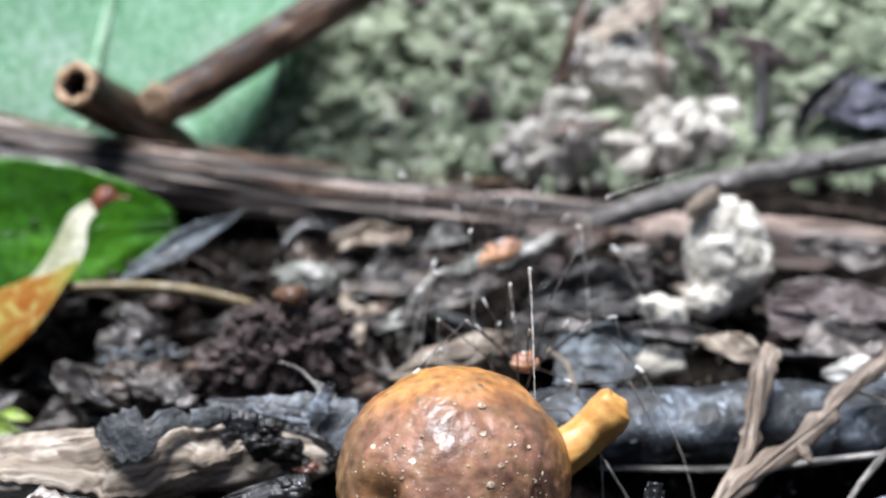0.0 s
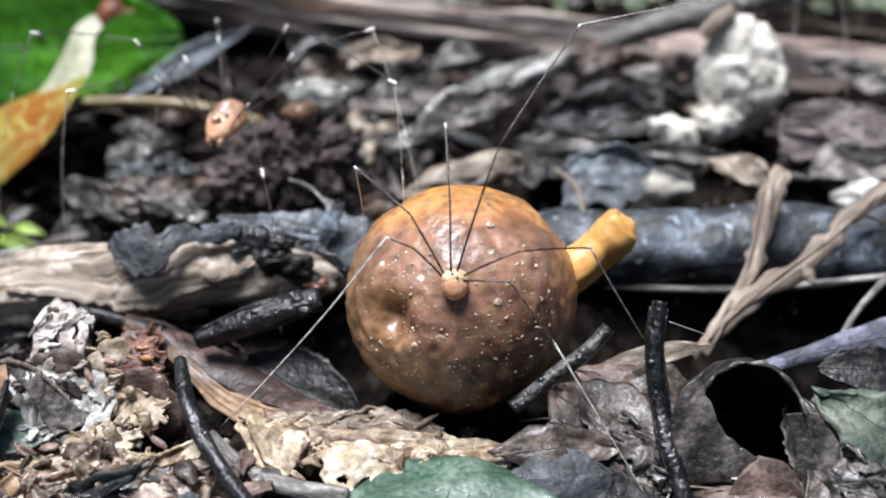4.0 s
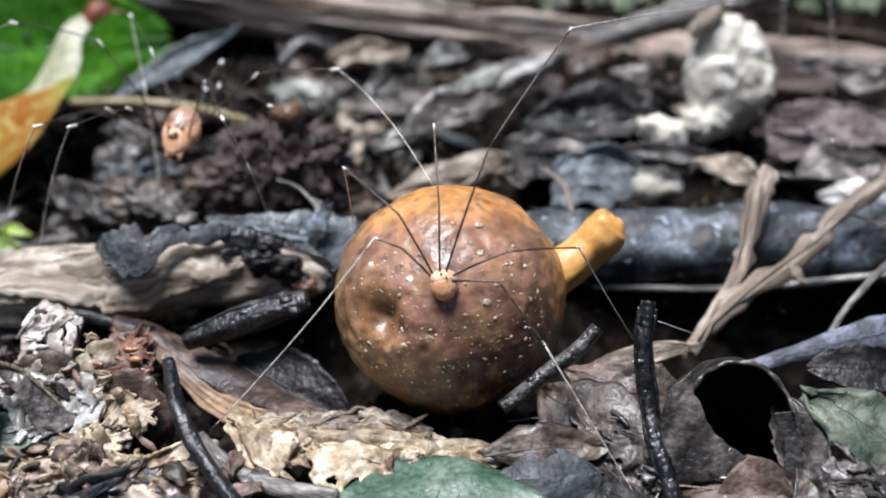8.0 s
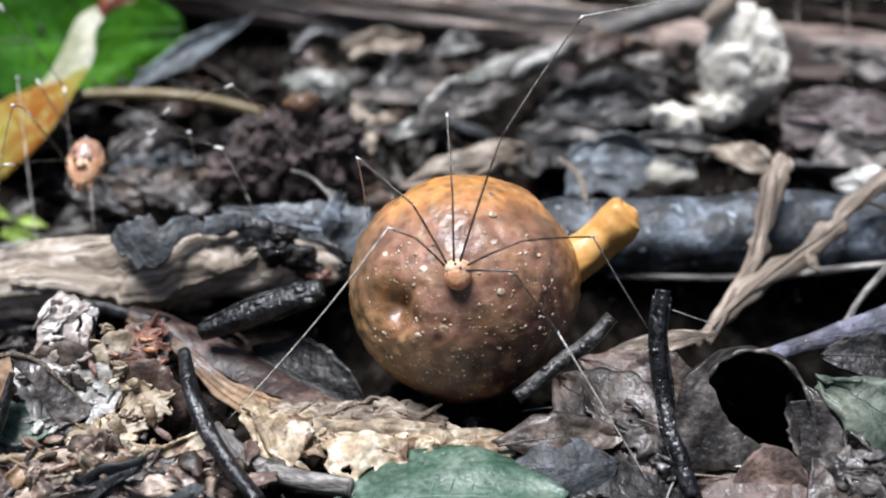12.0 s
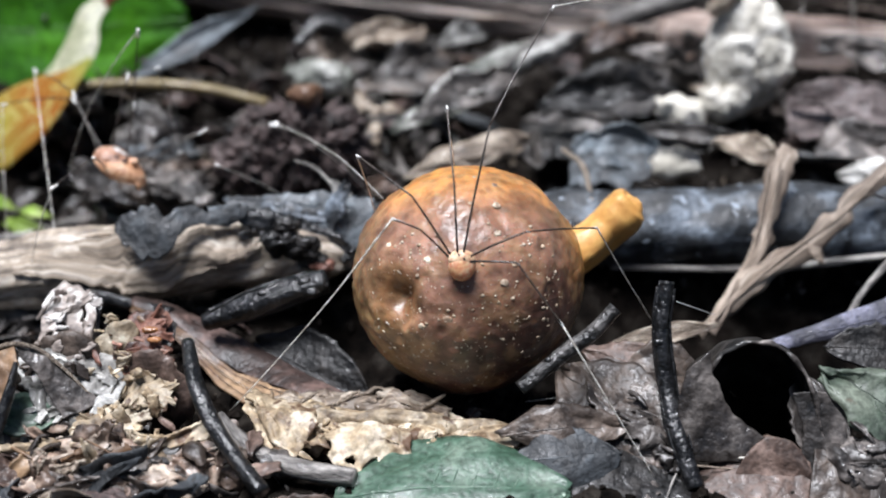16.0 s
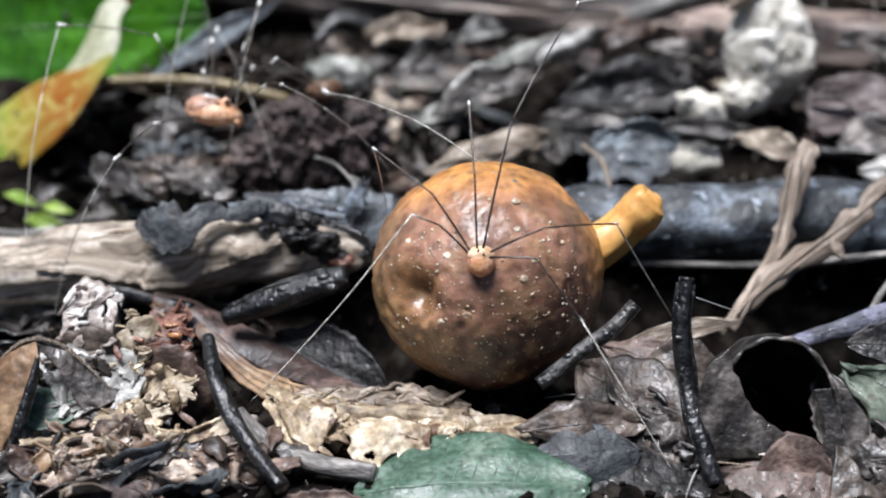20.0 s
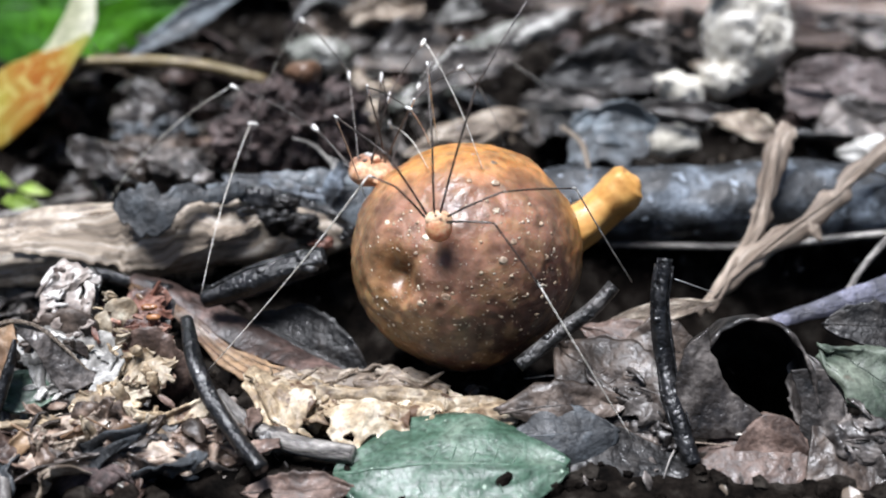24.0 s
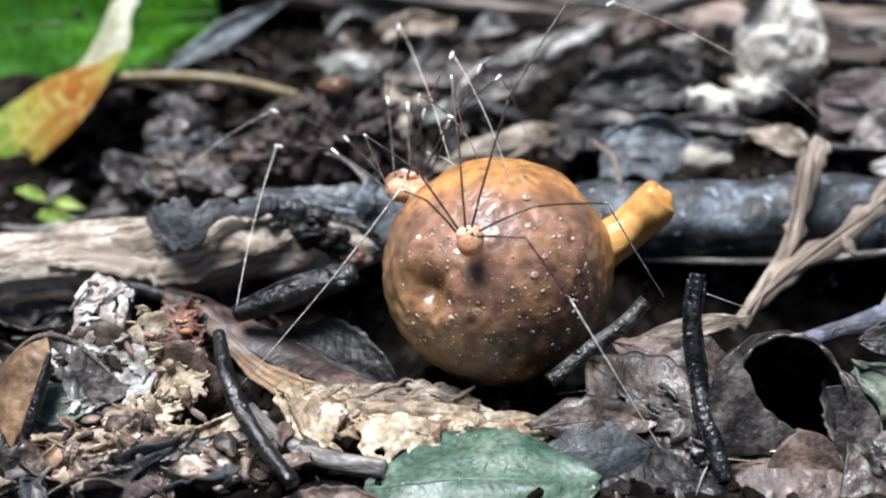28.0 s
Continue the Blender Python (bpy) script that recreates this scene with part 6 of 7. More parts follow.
for name, lab, mat, ea, eb, wave, sd, fray, gaps in (
    ("mould_patch", "white mouldy film over rotten wood", M_WHITE, [(-45.3, 121.0, 11.1), (-43.5, 121.5, 11.4), (-41.4, 121.0, 11.2), (-39.6, 120.0, 10.5)], [(-45.0, 115.0, 6.4), (-42.8, 114.0, 5.9), (-40.6, 114.0, 6.1), (-38.9, 115.0, 6.7)], 1.0, 4.0, 0.3, ((0.35, 0.1, 0.1, 0.3), (0.7, -0.3, 0.08, 0.22), (0.15, 0.5, 0.08, 0.2))),
    ("leaf_crumble", "grey wrinkled rotten leaf", M_PALE, [(-47.4, 115.0, 7.1), (-44.2, 115.5, 7.5), (-40.2, 115.0, 7.1), (-36.0, 113.5, 6.7)], [(-43.9, 108.0, 3.4), (-41.6, 108.0, 2.9), (-38.5, 107.5, 3.0), (-35.6, 109.0, 4.2)], 1.3, 7.0, 0.25, ((0.3, 0.2, 0.07, 0.3), (0.75, 0.5, 0.07, 0.25))),
    ("pulp_scrap", "rust-red torn scrap of rotten bark", M_RUST, [(-35.9, 119.0, 9.6), (-34.6, 119.5, 9.9), (-32.8, 119.0, 9.6), (-31.3, 118.0, 8.8)], [(-35.3, 112.5, 5.9), (-33.7, 112.0, 5.1), (-32.4, 112.0, 5.6), (-31.4, 113.5, 6.7)], 0.8, 2.0, 0.3, ((0.5, 0.4, 0.09, 0.25),)),
    ("rotten_wood", "cream torn flap of rotten wood", M_CREAM, [(-36.5, 113.0, 5.9), (-34.4, 113.5, 6.7), (-31.9, 113.0, 6.6), (-29.7, 112.0, 5.6)], [(-37.0, 108.5, 3.1), (-34.6, 108.0, 2.7), (-32.3, 108.0, 3.1), (-30.1, 109.0, 3.7)], 1.2, 6.0, 0.3, ((0.3, 0.2, 0.08, 0.25), (0.65, -0.2, 0.07, 0.2))),
    ("rotten_wood", "yellowish torn ridge of rotten wood", M_CREAM, [(-38.8, 108.5, 3.1), (-36.5, 109.0, 3.7), (-34.1, 108.5, 3.4), (-32.1, 107.5, 2.7)], [(-40.7, 104.0, 0.5), (-37.7, 103.5, 0.4), (-35.0, 104.0, 0.5), (-32.0, 104.8, 1.0)], 1.2, 9.0, 0.3, ((0.4, 0.3, 0.08, 0.2),)),
    ("rotten_wood", "tan torn strip of rotten wood", M_LITTER, [(-45.4, 104.5, 0.9), (-41.2, 105.0, 1.4), (-36.6, 105.0, 1.2), (-31.5, 104.5, 0.9)], [(-45.3, 102.0, -0.5), (-40.6, 101.5, -0.7), (-36.2, 101.6, -0.5), (-31.4, 102.0, -0.1)], 1.0, 12.0, 0.35, ((0.3, 0.0, 0.06, 0.3), (0.6, 0.3, 0.06, 0.3))),
):
    mid = sum((Vector(p) for p in ea + eb), Vector()) / len(ea + eb)
    ob = base(name, mid - Vector((0, 0, 2)), lab, "rotten wood")
    part("sheet", ribbon(ea, eb, wave, sd, 0.10, fray, 0.45, 70, 40, gaps), mat, ob)
    back = [Vector(p) + Vector((0, 1.6, -0.8)) for p in ea], [Vector(p) + Vector((0, 1.6, -0.8)) for p in eb]
    part("backing", ribbon(back[0], back[1], wave * 0.7, sd + 3, 0.05, fray * 0.6, 0.45, 50, 24), M_DEAD, ob, "dark rotten layer beneath")
    rng = random.Random(int(sd))
    for k in range(14):
        u, w = rng.random() * 0.98, rng.random()
        i = int(u * (len(ea) - 1))
        f = u * (len(ea) - 1) - i
        p = Vector(ea[i]).lerp(Vector(ea[i + 1]), f).lerp(Vector(eb[i]).lerp(Vector(eb[i + 1]), f), w) + Vector((0, -0.7, 0.4))
        way = Vector((rng.uniform(-1, 1), rng.uniform(-0.3, 0.1), rng.uniform(-1, 0.4))).normalized() * rng.uniform(0.5, 1.6)
        part("shred", leaf(p - way, p + way, (rng.uniform(-0.5, 0.5), -1, 0.6), rng.uniform(0.5, 1.5), rng.choice(("half", "strip", "lance")), 0.1, 0.08, rng.uniform(-40, 40), 0.5, 0.6, 0.3, 14, 8, sd + k), mat, ob)

rubble("mould_crumble", "white and brown mouldy shreds of rotten wood", (-46.4, 117.0, 8.6), (-39.9, 117.0, 9.4), (-44.9, 110.0, 6.6), (-38.2, 110.0, 7.0), 22, (M_WHITE, M_SEPIA, M_WHITE, M_PALE, M_SEPIA), 1.2, 21)
rubble("pulp_crumble", "amber and cream torn shreds of rotten pulp", (-39.6, 118.0, 9.6), (-34.6, 118.0, 9.8), (-38.4, 110.5, 6.4), (-33.4, 111.0, 6.6), 20, (M_CREAM, M_OCHRE, M_RUST, M_PINK, M_CREAM), 1.1, 23)
rubble("leaf_crumble", "small rust-brown shreds of rotten bark", (-36.4, 116.0, 8.1), (-30.1, 116.0, 7.4), (-32.5, 105.5, 0.6), (-29.1, 106.0, 0.9), 16, (M_RUST, M_LITTER, M_PINK), 1.0, 3)
rubble("rotten_wood", "cream fibrous shreds of rotten wood beside the fruit", (-22.1, 111.0, 2.5), (3.3, 110.0, 1.3), (-20.0, 104.0, 1.1), (2.1, 105.0, 1.4), 90, (M_TAN, M_CREAM, M_CREAM, M_CREAM), 1.25, 11)
rubble("leaf_crumble", "brown crumbled shreds of rotten leaf in the litter", (-44.3, 104.0, 4.4), (-27.7, 104.0, 3.1), (-43.4, 100.0, 1.1), (-27.0, 100.0, 0.8), 48, (M_LITTER, M_CREAM, M_SEPIA, M_TAN, M_LITTER), 2.3, 13)
crumble((-44.9, 101.6, 1.2), (-29.7, 102.4, 2.6), 2.0, (0, -0.5, 0.85), 6, M_OCHRE, "ochre torn strip of rotten wood", amp=0.7)
crumble((-32.7, 103.0, 0.5), (-21.3, 102.0, 0.5), 5.5, (0, -0.6, 0.8), 8, M_LITTER, "tan-brown crumbled rotten leaf litter")
crumble((-45.1, 100.0, -0.0), (-24.8, 100.0, 0.6), 7, (0, -0.5, 0.85), 9, M_LITTER, "reddish-brown crumbled rotten litter")
crumble((15.9, 108.0, 3.4), (22.8, 103.0, -0.1), 6, (0, -0.6, 0.8), 12, M_DEAD, "dark crumbled leaf litter")
crumble((35.7, 104.0, 1.9), (46.9, 100.0, -0.0), 7, (0, -0.6, 0.8), 13, M_GREY, "grey flaking dead leaf litter")

# ---- heaps of torn flakes ----
def heap(spots, mats, seed, label, group):
    rng = random.Random(seed)
    for k, (x, y, z) in enumerate(spots):
        r = rng.uniform(1.6, 4.0)
        ang = rng.uniform(0, math.pi * 2)
        d = Vector((math.cos(ang), math.sin(ang) * 0.6, rng.uniform(-0.3, 0.5))).normalized() * r
        n = Vector((rng.uniform(-0.5, 0.5), -rng.uniform(0.2, 1.0), rng.uniform(0.4, 1.0)))
        c = Vector((x, y, z + rng.uniform(-0.4, 0.8)))
        bm = leaf(c - d / 2, c + d / 2, n, r * rng.uniform(0.4, 0.9), rng.choice(("oval", "half", "strip", "lance")), rng.uniform(-0.4, 0.4), rng.uniform(0, 0.2), rng.uniform(-70, 70), rng.uniform(0.4, 1.0), 0.55, 0.28, 16, 9, seed + k * 1.7)
        thing("litter_flake", bm, mats[k % len(mats)], label, "debris", group)


rnd = random.Random(77)
near_left = [(-18 - rnd.random() * 28, 100 + rnd.random() * 22) for _ in range(85)]
near_left = [(x, y) for x, y in near_left if not (x > -36 and y > 104) and not (x < -36 and y > 110)]
heap([(x, y, 1.6 + (y - 100) * 0.10) for x, y in near_left], (M_SEPIA, M_LITTER, M_DEAD, M_GREY, M_UMBER, M_LITTER, M_PINK, M_DEAD, M_TAN), 100, "torn flake of rotten wood and leaf in a heap", "rotten flakes")
near_right = [(14 + rnd.random() * 32, 98 + rnd.random() * 20) for _ in range(70)]
near_right = [(x, y) for x, y in near_right if sunk(x, y) < 3 and y > 106]
heap([(x, y, 0.8) for x, y in near_right], (M_DEAD, M_GREY, M_DEAD, M_PINK, M_UMBER, M_FLAKE, M_DEAD), 300, "dark torn flake of dead leaf", "dark leaf flakes")

# ---- loose scraps strewn over the floor ----
rnd = random.Random(21)
SCRAP_MATS = (M_DEAD, M_GREY, M_SEPIA, M_BROWN, M_CLUMP, M_GREY, M_FLAKE, M_SEPIA, M_UMBER, M_DEAD, M_TAN, M_DEAD)
proto = []
for k in range(24):
    ln = rnd.uniform(6, 16)
    bm = leaf((-ln / 2, 0, 0), (ln / 2, 0, 0), (0, 0, 1), ln * rnd.uniform(0.35, 0.7), rnd.choice(("oval", "lance", "half")), rnd.choice((-0.35, -0.2, 0.15, 0.3, 0.5)), rnd.uniform(-0.1, 0.15), rnd.uniform(-50, 50), rnd.uniform(0.8, 1.9), rnd.uniform(0.4, 0.8), 0.25, 24, 12, 50 + k)
    me = finish(bm, "leaf_scrap", SCRAP_MATS[k % len(SCRAP_MATS)])
    proto.append(tagged(me, "small torn scrap of dead leaf on the litter", "leaf", "strewn leaf scraps"))
ANCHOR = [(rnd.uniform(-70, 70), rnd.uniform(160, 212)) for _ in range(190)] + [(rnd.choice((-1, 1)) * rnd.uniform(15, 62), rnd.uniform(97, 140)) for _ in range(70)] + [(rnd.uniform(-62, 62), rnd.uniform(92, 104)) for _ in range(26)]
ANCHOR = [(x, y) for k, (x, y) in enumerate(ANCHOR) if not (-12 < x < 24 and 172 < y < 206 and k % 3) and not (x > 8 and 117 < y < 146) and not (8 < x < 44 and 158 < y < 198) and not (17 < x < 37 and 96 < y < 118) and not (abs(x) < 17 and y < 116) and not (-34 < x < 2 and 110 < y < 136) and not (-28 < x < -10 and y < 107) and not (y < 116 and 12 < x < 48 and k % 3)]
for k, (x, y) in enumerate(ANCHOR):
    m = pose(x * MM, y * MM, (ground_z(x, y) + (1.2 if y > 150 else 0.6)) * MM, rnd.uniform(-35, 60) + (12 if y > 150 else 0), rnd.uniform(-40, 40), rnd.uniform(0, 360))
    if k < len(proto):
        proto[k].matrix_basis = m
    else:
        copy_thing(proto[k % 24], m)
proto = []
for k in range(8):
    ln = rnd.uniform(7, 20)
    pts = [(-ln / 2, 0, 0), (-ln / 6, rnd.uniform(-1, 1), rnd.uniform(-0.5, 0.8)), (ln / 6, rnd.uniform(-1, 1), rnd.uniform(-0.5, 0.8)), (ln / 2, 0, 0)]
    r = rnd.uniform(0.25, 0.75)
    ob = finish(tube(pts, [r * 0.8, r, r, r * 0.6], 8, 18, 0.25, 0.1, k + 60), "twig", (M_TWIG, M_TWIG_GREY, M_BROWN, M_TWIG_GREY)[k % 4])
    proto.append(tagged(ob, "thin broken twig lying on the litter", "twig", "strewn twigs"))
for k in range(64):
    x, y = (rnd.uniform(-68, 68), rnd.uniform(162, 212)) if k < 48 else (-rnd.uniform(40, 60), rnd.uniform(96, 132))
    m = pose(x * MM, y * MM, (ground_z(x, y) + 1.2) * MM, 0, rnd.uniform(-14, 14), rnd.uniform(0, 360))
    if k < 8:
        proto[k].matrix_basis = m
    else:
        copy_thing(proto[k % 8], m)


rnd = random.Random(31)
for k in range(46):
    x, y = (rnd.uniform(-45, 45), rnd.uniform(98, 118)) if k < 22 else (rnd.uniform(-60, 60), rnd.uniform(150, 205))
    ln, a = rnd.uniform(4, 13), rnd.uniform(0, 6.28)
    d = Vector((math.cos(a), math.sin(a) * 0.6, 0))
    z = max(ground_z(x, y), rise(y) - 1) + rnd.uniform(1.2, 2.6)
    c = Vector((x, y, z))
    n = Vector((-d.y, d.x, rnd.uniform(0.1, 0.6))) * rnd.uniform(-2.0, 2.0)
    r = rnd.uniform(0.07, 0.17)
    thing("rootlet", tube([c - d * ln / 2 - Vector((0, 0, 1.2)), c - d * ln / 6 + n * 0.6, c + d * ln / 6 + n, c + d * ln / 2 - Vector((0, 0, 0.8))], [r * 0.6, r, r, r * 0.4], 6, 18, 0.2, 0, k), (M_STRAW, M_TWIG_GREY, M_TARSUS, M_BROWN)[k % 4], "hair-thin bent rootlet on the litter", "rootlet", "fine rootlets")


# ---- harvestmen ----
def segment(length, r0, r1, bow, mat, name, parent):
    bm = tube([(0, 0, 0), (length * 0.35, 0, bow * length), (length * 0.7, 0, bow * length * 0.8), (length, 0, 0)], [r0, (r0 * 2 + r1) / 3, (r0 + 2 * r1) / 3, r1], 7, 10)
    ob = finish(bm, name, mat)
    ob.parent = parent
    ORIGIN[ob] = Vector()
    return ob


def knee(length, r, parent):
    bm = tube([(length - 1.0, 0, 0), (length, 0, 0.05), (length + 0.25, 0, 0)], [r * 1.2, r * 1.6, r * 1.1], 7, 5)
    ob = finish(bm, "joint", M_BAND)
    ob.parent = parent
    return tagged(ob, "white leg joint")


def bug(s, label, long=3.0):
    """A harvestman: a small oval body, head towards +x; its legs are added apart."""
    ob = base("harvestman", (0, 0, 0), label, "harvestman", "harvestmen")
    bm = bmesh.new()
    bmesh.ops.create_uvsphere(bm, u_segments=28, v_segments=18, radius=1)
    for v in bm.verts:
        d = v.co.copy()
        taper = 1 - 0.28 * max(0, d.x) + 0.06 * d.x if long > 2.5 else 1 + 0.05 * d.x
        rib = 1 + 0.025 * math.sin(d.x * 16) * max(0, -d.x + 0.2)
        v.co = Vector((d.x * long, d.y * 2.05 * taper * rib, d.z * (1.9 if long < 2.5 else 1.55 if d.z > 0 else 1.25) * taper * rib)) * s
    part("body", bm, M_BODY if long > 2.5 else M_AMBER, ob)
    if long > 2.5:
        part("back_shield", rock((-0.75 * s, 0, 0.42 * s), (2.15 * s, 1.72 * s, 1.32 * s), 3, 0.05, 4, 0.6), M_SHIELD, ob, "dull pinkish-brown back shield")
        part("back_mark", rock((-0.5 * s, 0.1 * s, 1.62 * s), (0.9 * s, 0.3 * s, 0.18 * s), 5, 0.25, 2, 0.8), M_BAND, ob, "small white mark")
    bm = rock((1.25 * s, 0, 1.45 * s), (0.5 * s, 0.5 * s, 0.45 * s), 2, 0.1, 2, 0.4)
    mound = part("eye_mound", bm, M_BODY, ob)
    if long < 2.5:
        part("head_shield", rock((1.0 * s, 0, 0.75 * s), (1.45 * s, 2.05 * s, 1.25 * s), 2, 0.06, 4, 0.5), M_HEAD, ob, "pale peach head shield")
    for sy in (-1, 1):
        if long < 2.5:
            part("eye", rock(((1.0 + 0.3 * sy) * s, sy * 0.4 * s, 1.98 * s), 0.2 * s, 1, 0.05, 2), M_MARK, mound, "black eye")
            part("palp", tube([(1.5 * s, sy * 0.5 * s, -0.2 * s), (2.0 * s, sy * 0.55 * s, -0.4 * s), (2.1 * s, sy * 0.35 * s, -0.8 * s)], [0.26 * s, 0.22 * s, 0.12 * s], 8, 10), M_BODY, ob)
            continue
        part("eye", rock((1.35 * s, sy * 0.42 * s, 1.55 * s), 0.2 * s, 1, 0.05, 2), M_MARK, mound, "black eye")
        bm = tube([(1.9 * s, sy * 0.6 * s, -0.3 * s), (2.7 * s, sy * 0.7 * s, -0.3 * s), (2.9 * s, sy * 0.45 * s, -0.9 * s)], [0.34 * s, 0.3 * s, 0.16 * s], 8, 10)
        part("palp", bm, M_BODY, ob)
        for px, pz in ((0.5, 1.3), (-0.4, 1.38), (-1.2, 1.25), (-2.0, 0.95)):
            part("dark_spot", rock((px * s, sy * (0.75 if px > -1 else 0.6) * s, pz * s * 0.98), (0.34 * s, 0.28 * s, 0.26 * s), 3, 0.2, 2), M_MARK, ob, "dark brown spot")
    return ob


def facing(a, b):
    """The pose at a whose x axis points to b and whose z axis is as upright as can be."""
    x = (Vector(b) - Vector(a)).normalized()
    y = Vector((0, 0, 1)).cross(x)
    y = y.normalized() if y.length > 1e-4 else Vector((0, 1, 0))
    z = x.cross(y)
    m = Matrix((x, y, z)).transposed().to_4x4()
    m.translation = Vector(a)
    return m


LEGS = ((40, 1.0), (72, 1.35), (112, 1.0), (146, 1.15))
LEN = (8.6, 8.2, 19.5)


def walker(label, s, spans=None):
    """A harvestman with eight legs of three joints each, that can step; spans gives the lengths of each leg's joints."""
    ob = bug(s, label)
    legs = []
    for side in (-1, 1):
        for az, k in LEGS:
            q = k * s / 1.1 * (1.22 if side > 0 and az == 146 else 1.0)
            la, lb, lc = spans[len(legs)] if spans else [v * q for v in LEN]
            fem = segment(la, 0.115, 0.085, 0.02, M_LEG, "femur", ob)
            knee(la, 0.10, fem)
            tib = segment(lb, 0.085, 0.075, 0.03, M_LEG, "tibia", ob)
            knee(lb, 0.14, tib)
            tar = finish(tube([(0, 0, 0), (lc * 0.16, 0, lc * 0.028), (lc * 0.32, 0, lc * 0.046)], [0.075, 0.07, 0.062], 7, 8), "metatarsus", M_TARSUS)
            tar.parent = ob
            ORIGIN[tar] = Vector()
            part("tarsus", tube([(lc * 0.32, 0, lc * 0.046), (lc * 0.6, 0, lc * 0.052), (lc * 0.82, 0, lc * 0.03), (lc, 0, 0)], [0.06, 0.062, 0.052, 0.03], 7, 12), M_TARSUS, tar, "pale curved leg tip")
            legs.append((side * az, q, (la, lb, lc), fem, tib, tar))
    return ob, legs, s


def support(x, y):
    z = rise(y) - 0.5
    if 143 < y < 156:
        z = max(z, 10.5 - 0.12 * (y - 149.5) ** 2)
    d = math.hypot(x - FRUIT.x, y - FRUIT.y)
    if d < 12.3:
        z = max(z, 12.6 + math.sqrt(12.5 ** 2 - d * d))
    if -60 < x < -8 and 136 < y < 144:
        z = max(z, 7.5)
    return z


def bearing(rows, t, n):
    """The direction of a leg's joint n at a time, from rows of seconds and azimuth and elevation of each joint."""
    ts = [r[0] for r in rows]
    dirs = [(math.cos(radians(r[2 + 2 * n])) * math.cos(radians(r[1 + 2 * n])), math.cos(radians(r[2 + 2 * n])) * math.sin(radians(r[1 + 2 * n])), math.sin(radians(r[2 + 2 * n]))) for r in rows]
    return Vector([float(np.interp(t, ts, c)) for c in zip(*dirs)]).normalized()


def stride(made, track, until=28.0, reach=18.5, poses=None):
    """Key a walker along its track: feet stay planted and step when the body has gone on; from 3.6 s on poses takes over."""
    ob, legs, s = made
    ts = [r[0] for r in track]
    cols = list(zip(*track))
    times, t = [], 0.0
    while t < until - 1e-6:
        times.append(round(t, 3))
        t += 0.2
    times.append(until)
    rows, keyed, feet = [], {}, {}
    rng = random.Random(7)
    for n, t in enumerate(times):
        x, y, z, yaw, pitch = (float(np.interp(t, ts, c)) for c in cols[1:6])
        m = pose(x, y, z, 0, pitch, yaw)
        rows.append((t, pose(x * MM, y * MM, z * MM, 0, pitch, yaw)))
        inv = m.inverted()
        for i, (az, q, spans, fem, tib, tar) in enumerate(legs):
            a = radians(yaw + az)
            hip = m @ Vector((math.cos(radians(az)) * 1.7 * s, math.sin(radians(az)) * 1.5 * s, -0.2 * s))
            r = reach * q * (1 + 0.1 * math.sin(i * 2.3))
            hx, hy = x + r * math.cos(a), y + r * math.sin(a)
            gap = math.hypot(hx - FRUIT.x, hy - FRUIT.y)
            if gap < 20 and abs(y - FRUIT.y) < 14:
                hx, hy = FRUIT.x + (hx - FRUIT.x) * 8 / gap, FRUIT.y + (hy - FRUIT.y) * 8 / gap + 2
            home = Vector((hx, hy, support(hx, hy)))
            f = feet.get(i)
            if f is None or (f - home).length > 4.5 + 2.5 * ((i * 5 + 3) % 4):
                f = home + Vector((rng.uniform(-1.5, 1.5), rng.uniform(-1.5, 1.5), 0))
                feet[i] = f
            la, lb, lc = spans
            flat = Vector((f.x - hip.x, f.y - hip.y, 0))
            flat = flat.normalized() if flat.length > 0.1 else Vector((math.cos(a), math.sin(a), 0))
            for e in (52, 44, 36, 28, 20, 10, 0, -12):
                k = hip + flat * la * math.cos(radians(e)) + Vector((0, 0, la * math.sin(radians(e))))
                d = (f - k).length
                if d < (lb + lc) * 0.99:
                    break
            d = min(max(d, abs(lc - lb) * 1.02), (lb + lc) * 0.995)
            way = (f - k).normalized()
            ca = (lb * lb + d * d - lc * lc) / (2 * lb * d)
            perp = Vector((0, 0, 1)) - way * way.z
            perp = perp.normalized() if perp.length > 0.05 else flat
            if perp.dot(flat) < 0 and abs(perp.z) < 0.2:
                perp = -perp
            ankle = k + way * lb * ca + perp * lb * math.sqrt(max(0, 1 - ca * ca))
            foot = k + way * d
            if poses and t > 3.6:
                w = min(1.0, (t - 3.6) / 1.7)
                way = [(b - a).normalized().lerp(bearing(poses[i], t, n), w).normalized() for n, (a, b) in enumerate(((hip, k), (k, ankle), (ankle, foot)))]
                k = hip + way[0] * la
                ankle = k + way[1] * lb
                foot = ankle + way[2] * lc
            for o, p0, p1 in ((fem, hip, k), (tib, k, ankle), (tar, ankle, foot)):
                w = inv @ facing(p0, p1)
                w.translation = w.translation * MM
                keyed.setdefault(o, []).append((t, w))
    def thin(rs):
        """Leaves out rows between equal neighbours."""
        out = []
        for i, (t, w) in enumerate(rs):
            if 0 < i < len(rs) - 1:
                same = all(abs(rs[j][1][a][b] - w[a][b]) < (1e-6 if b == 3 else 1e-3) for j in (i - 1, i + 1) for a in range(3) for b in range(4))
                if same:
                    continue
            out.append((t, w))
        return out
    walk(ob, thin(rows))
    for o, rs in keyed.items():
        walk(o, thin(rs))


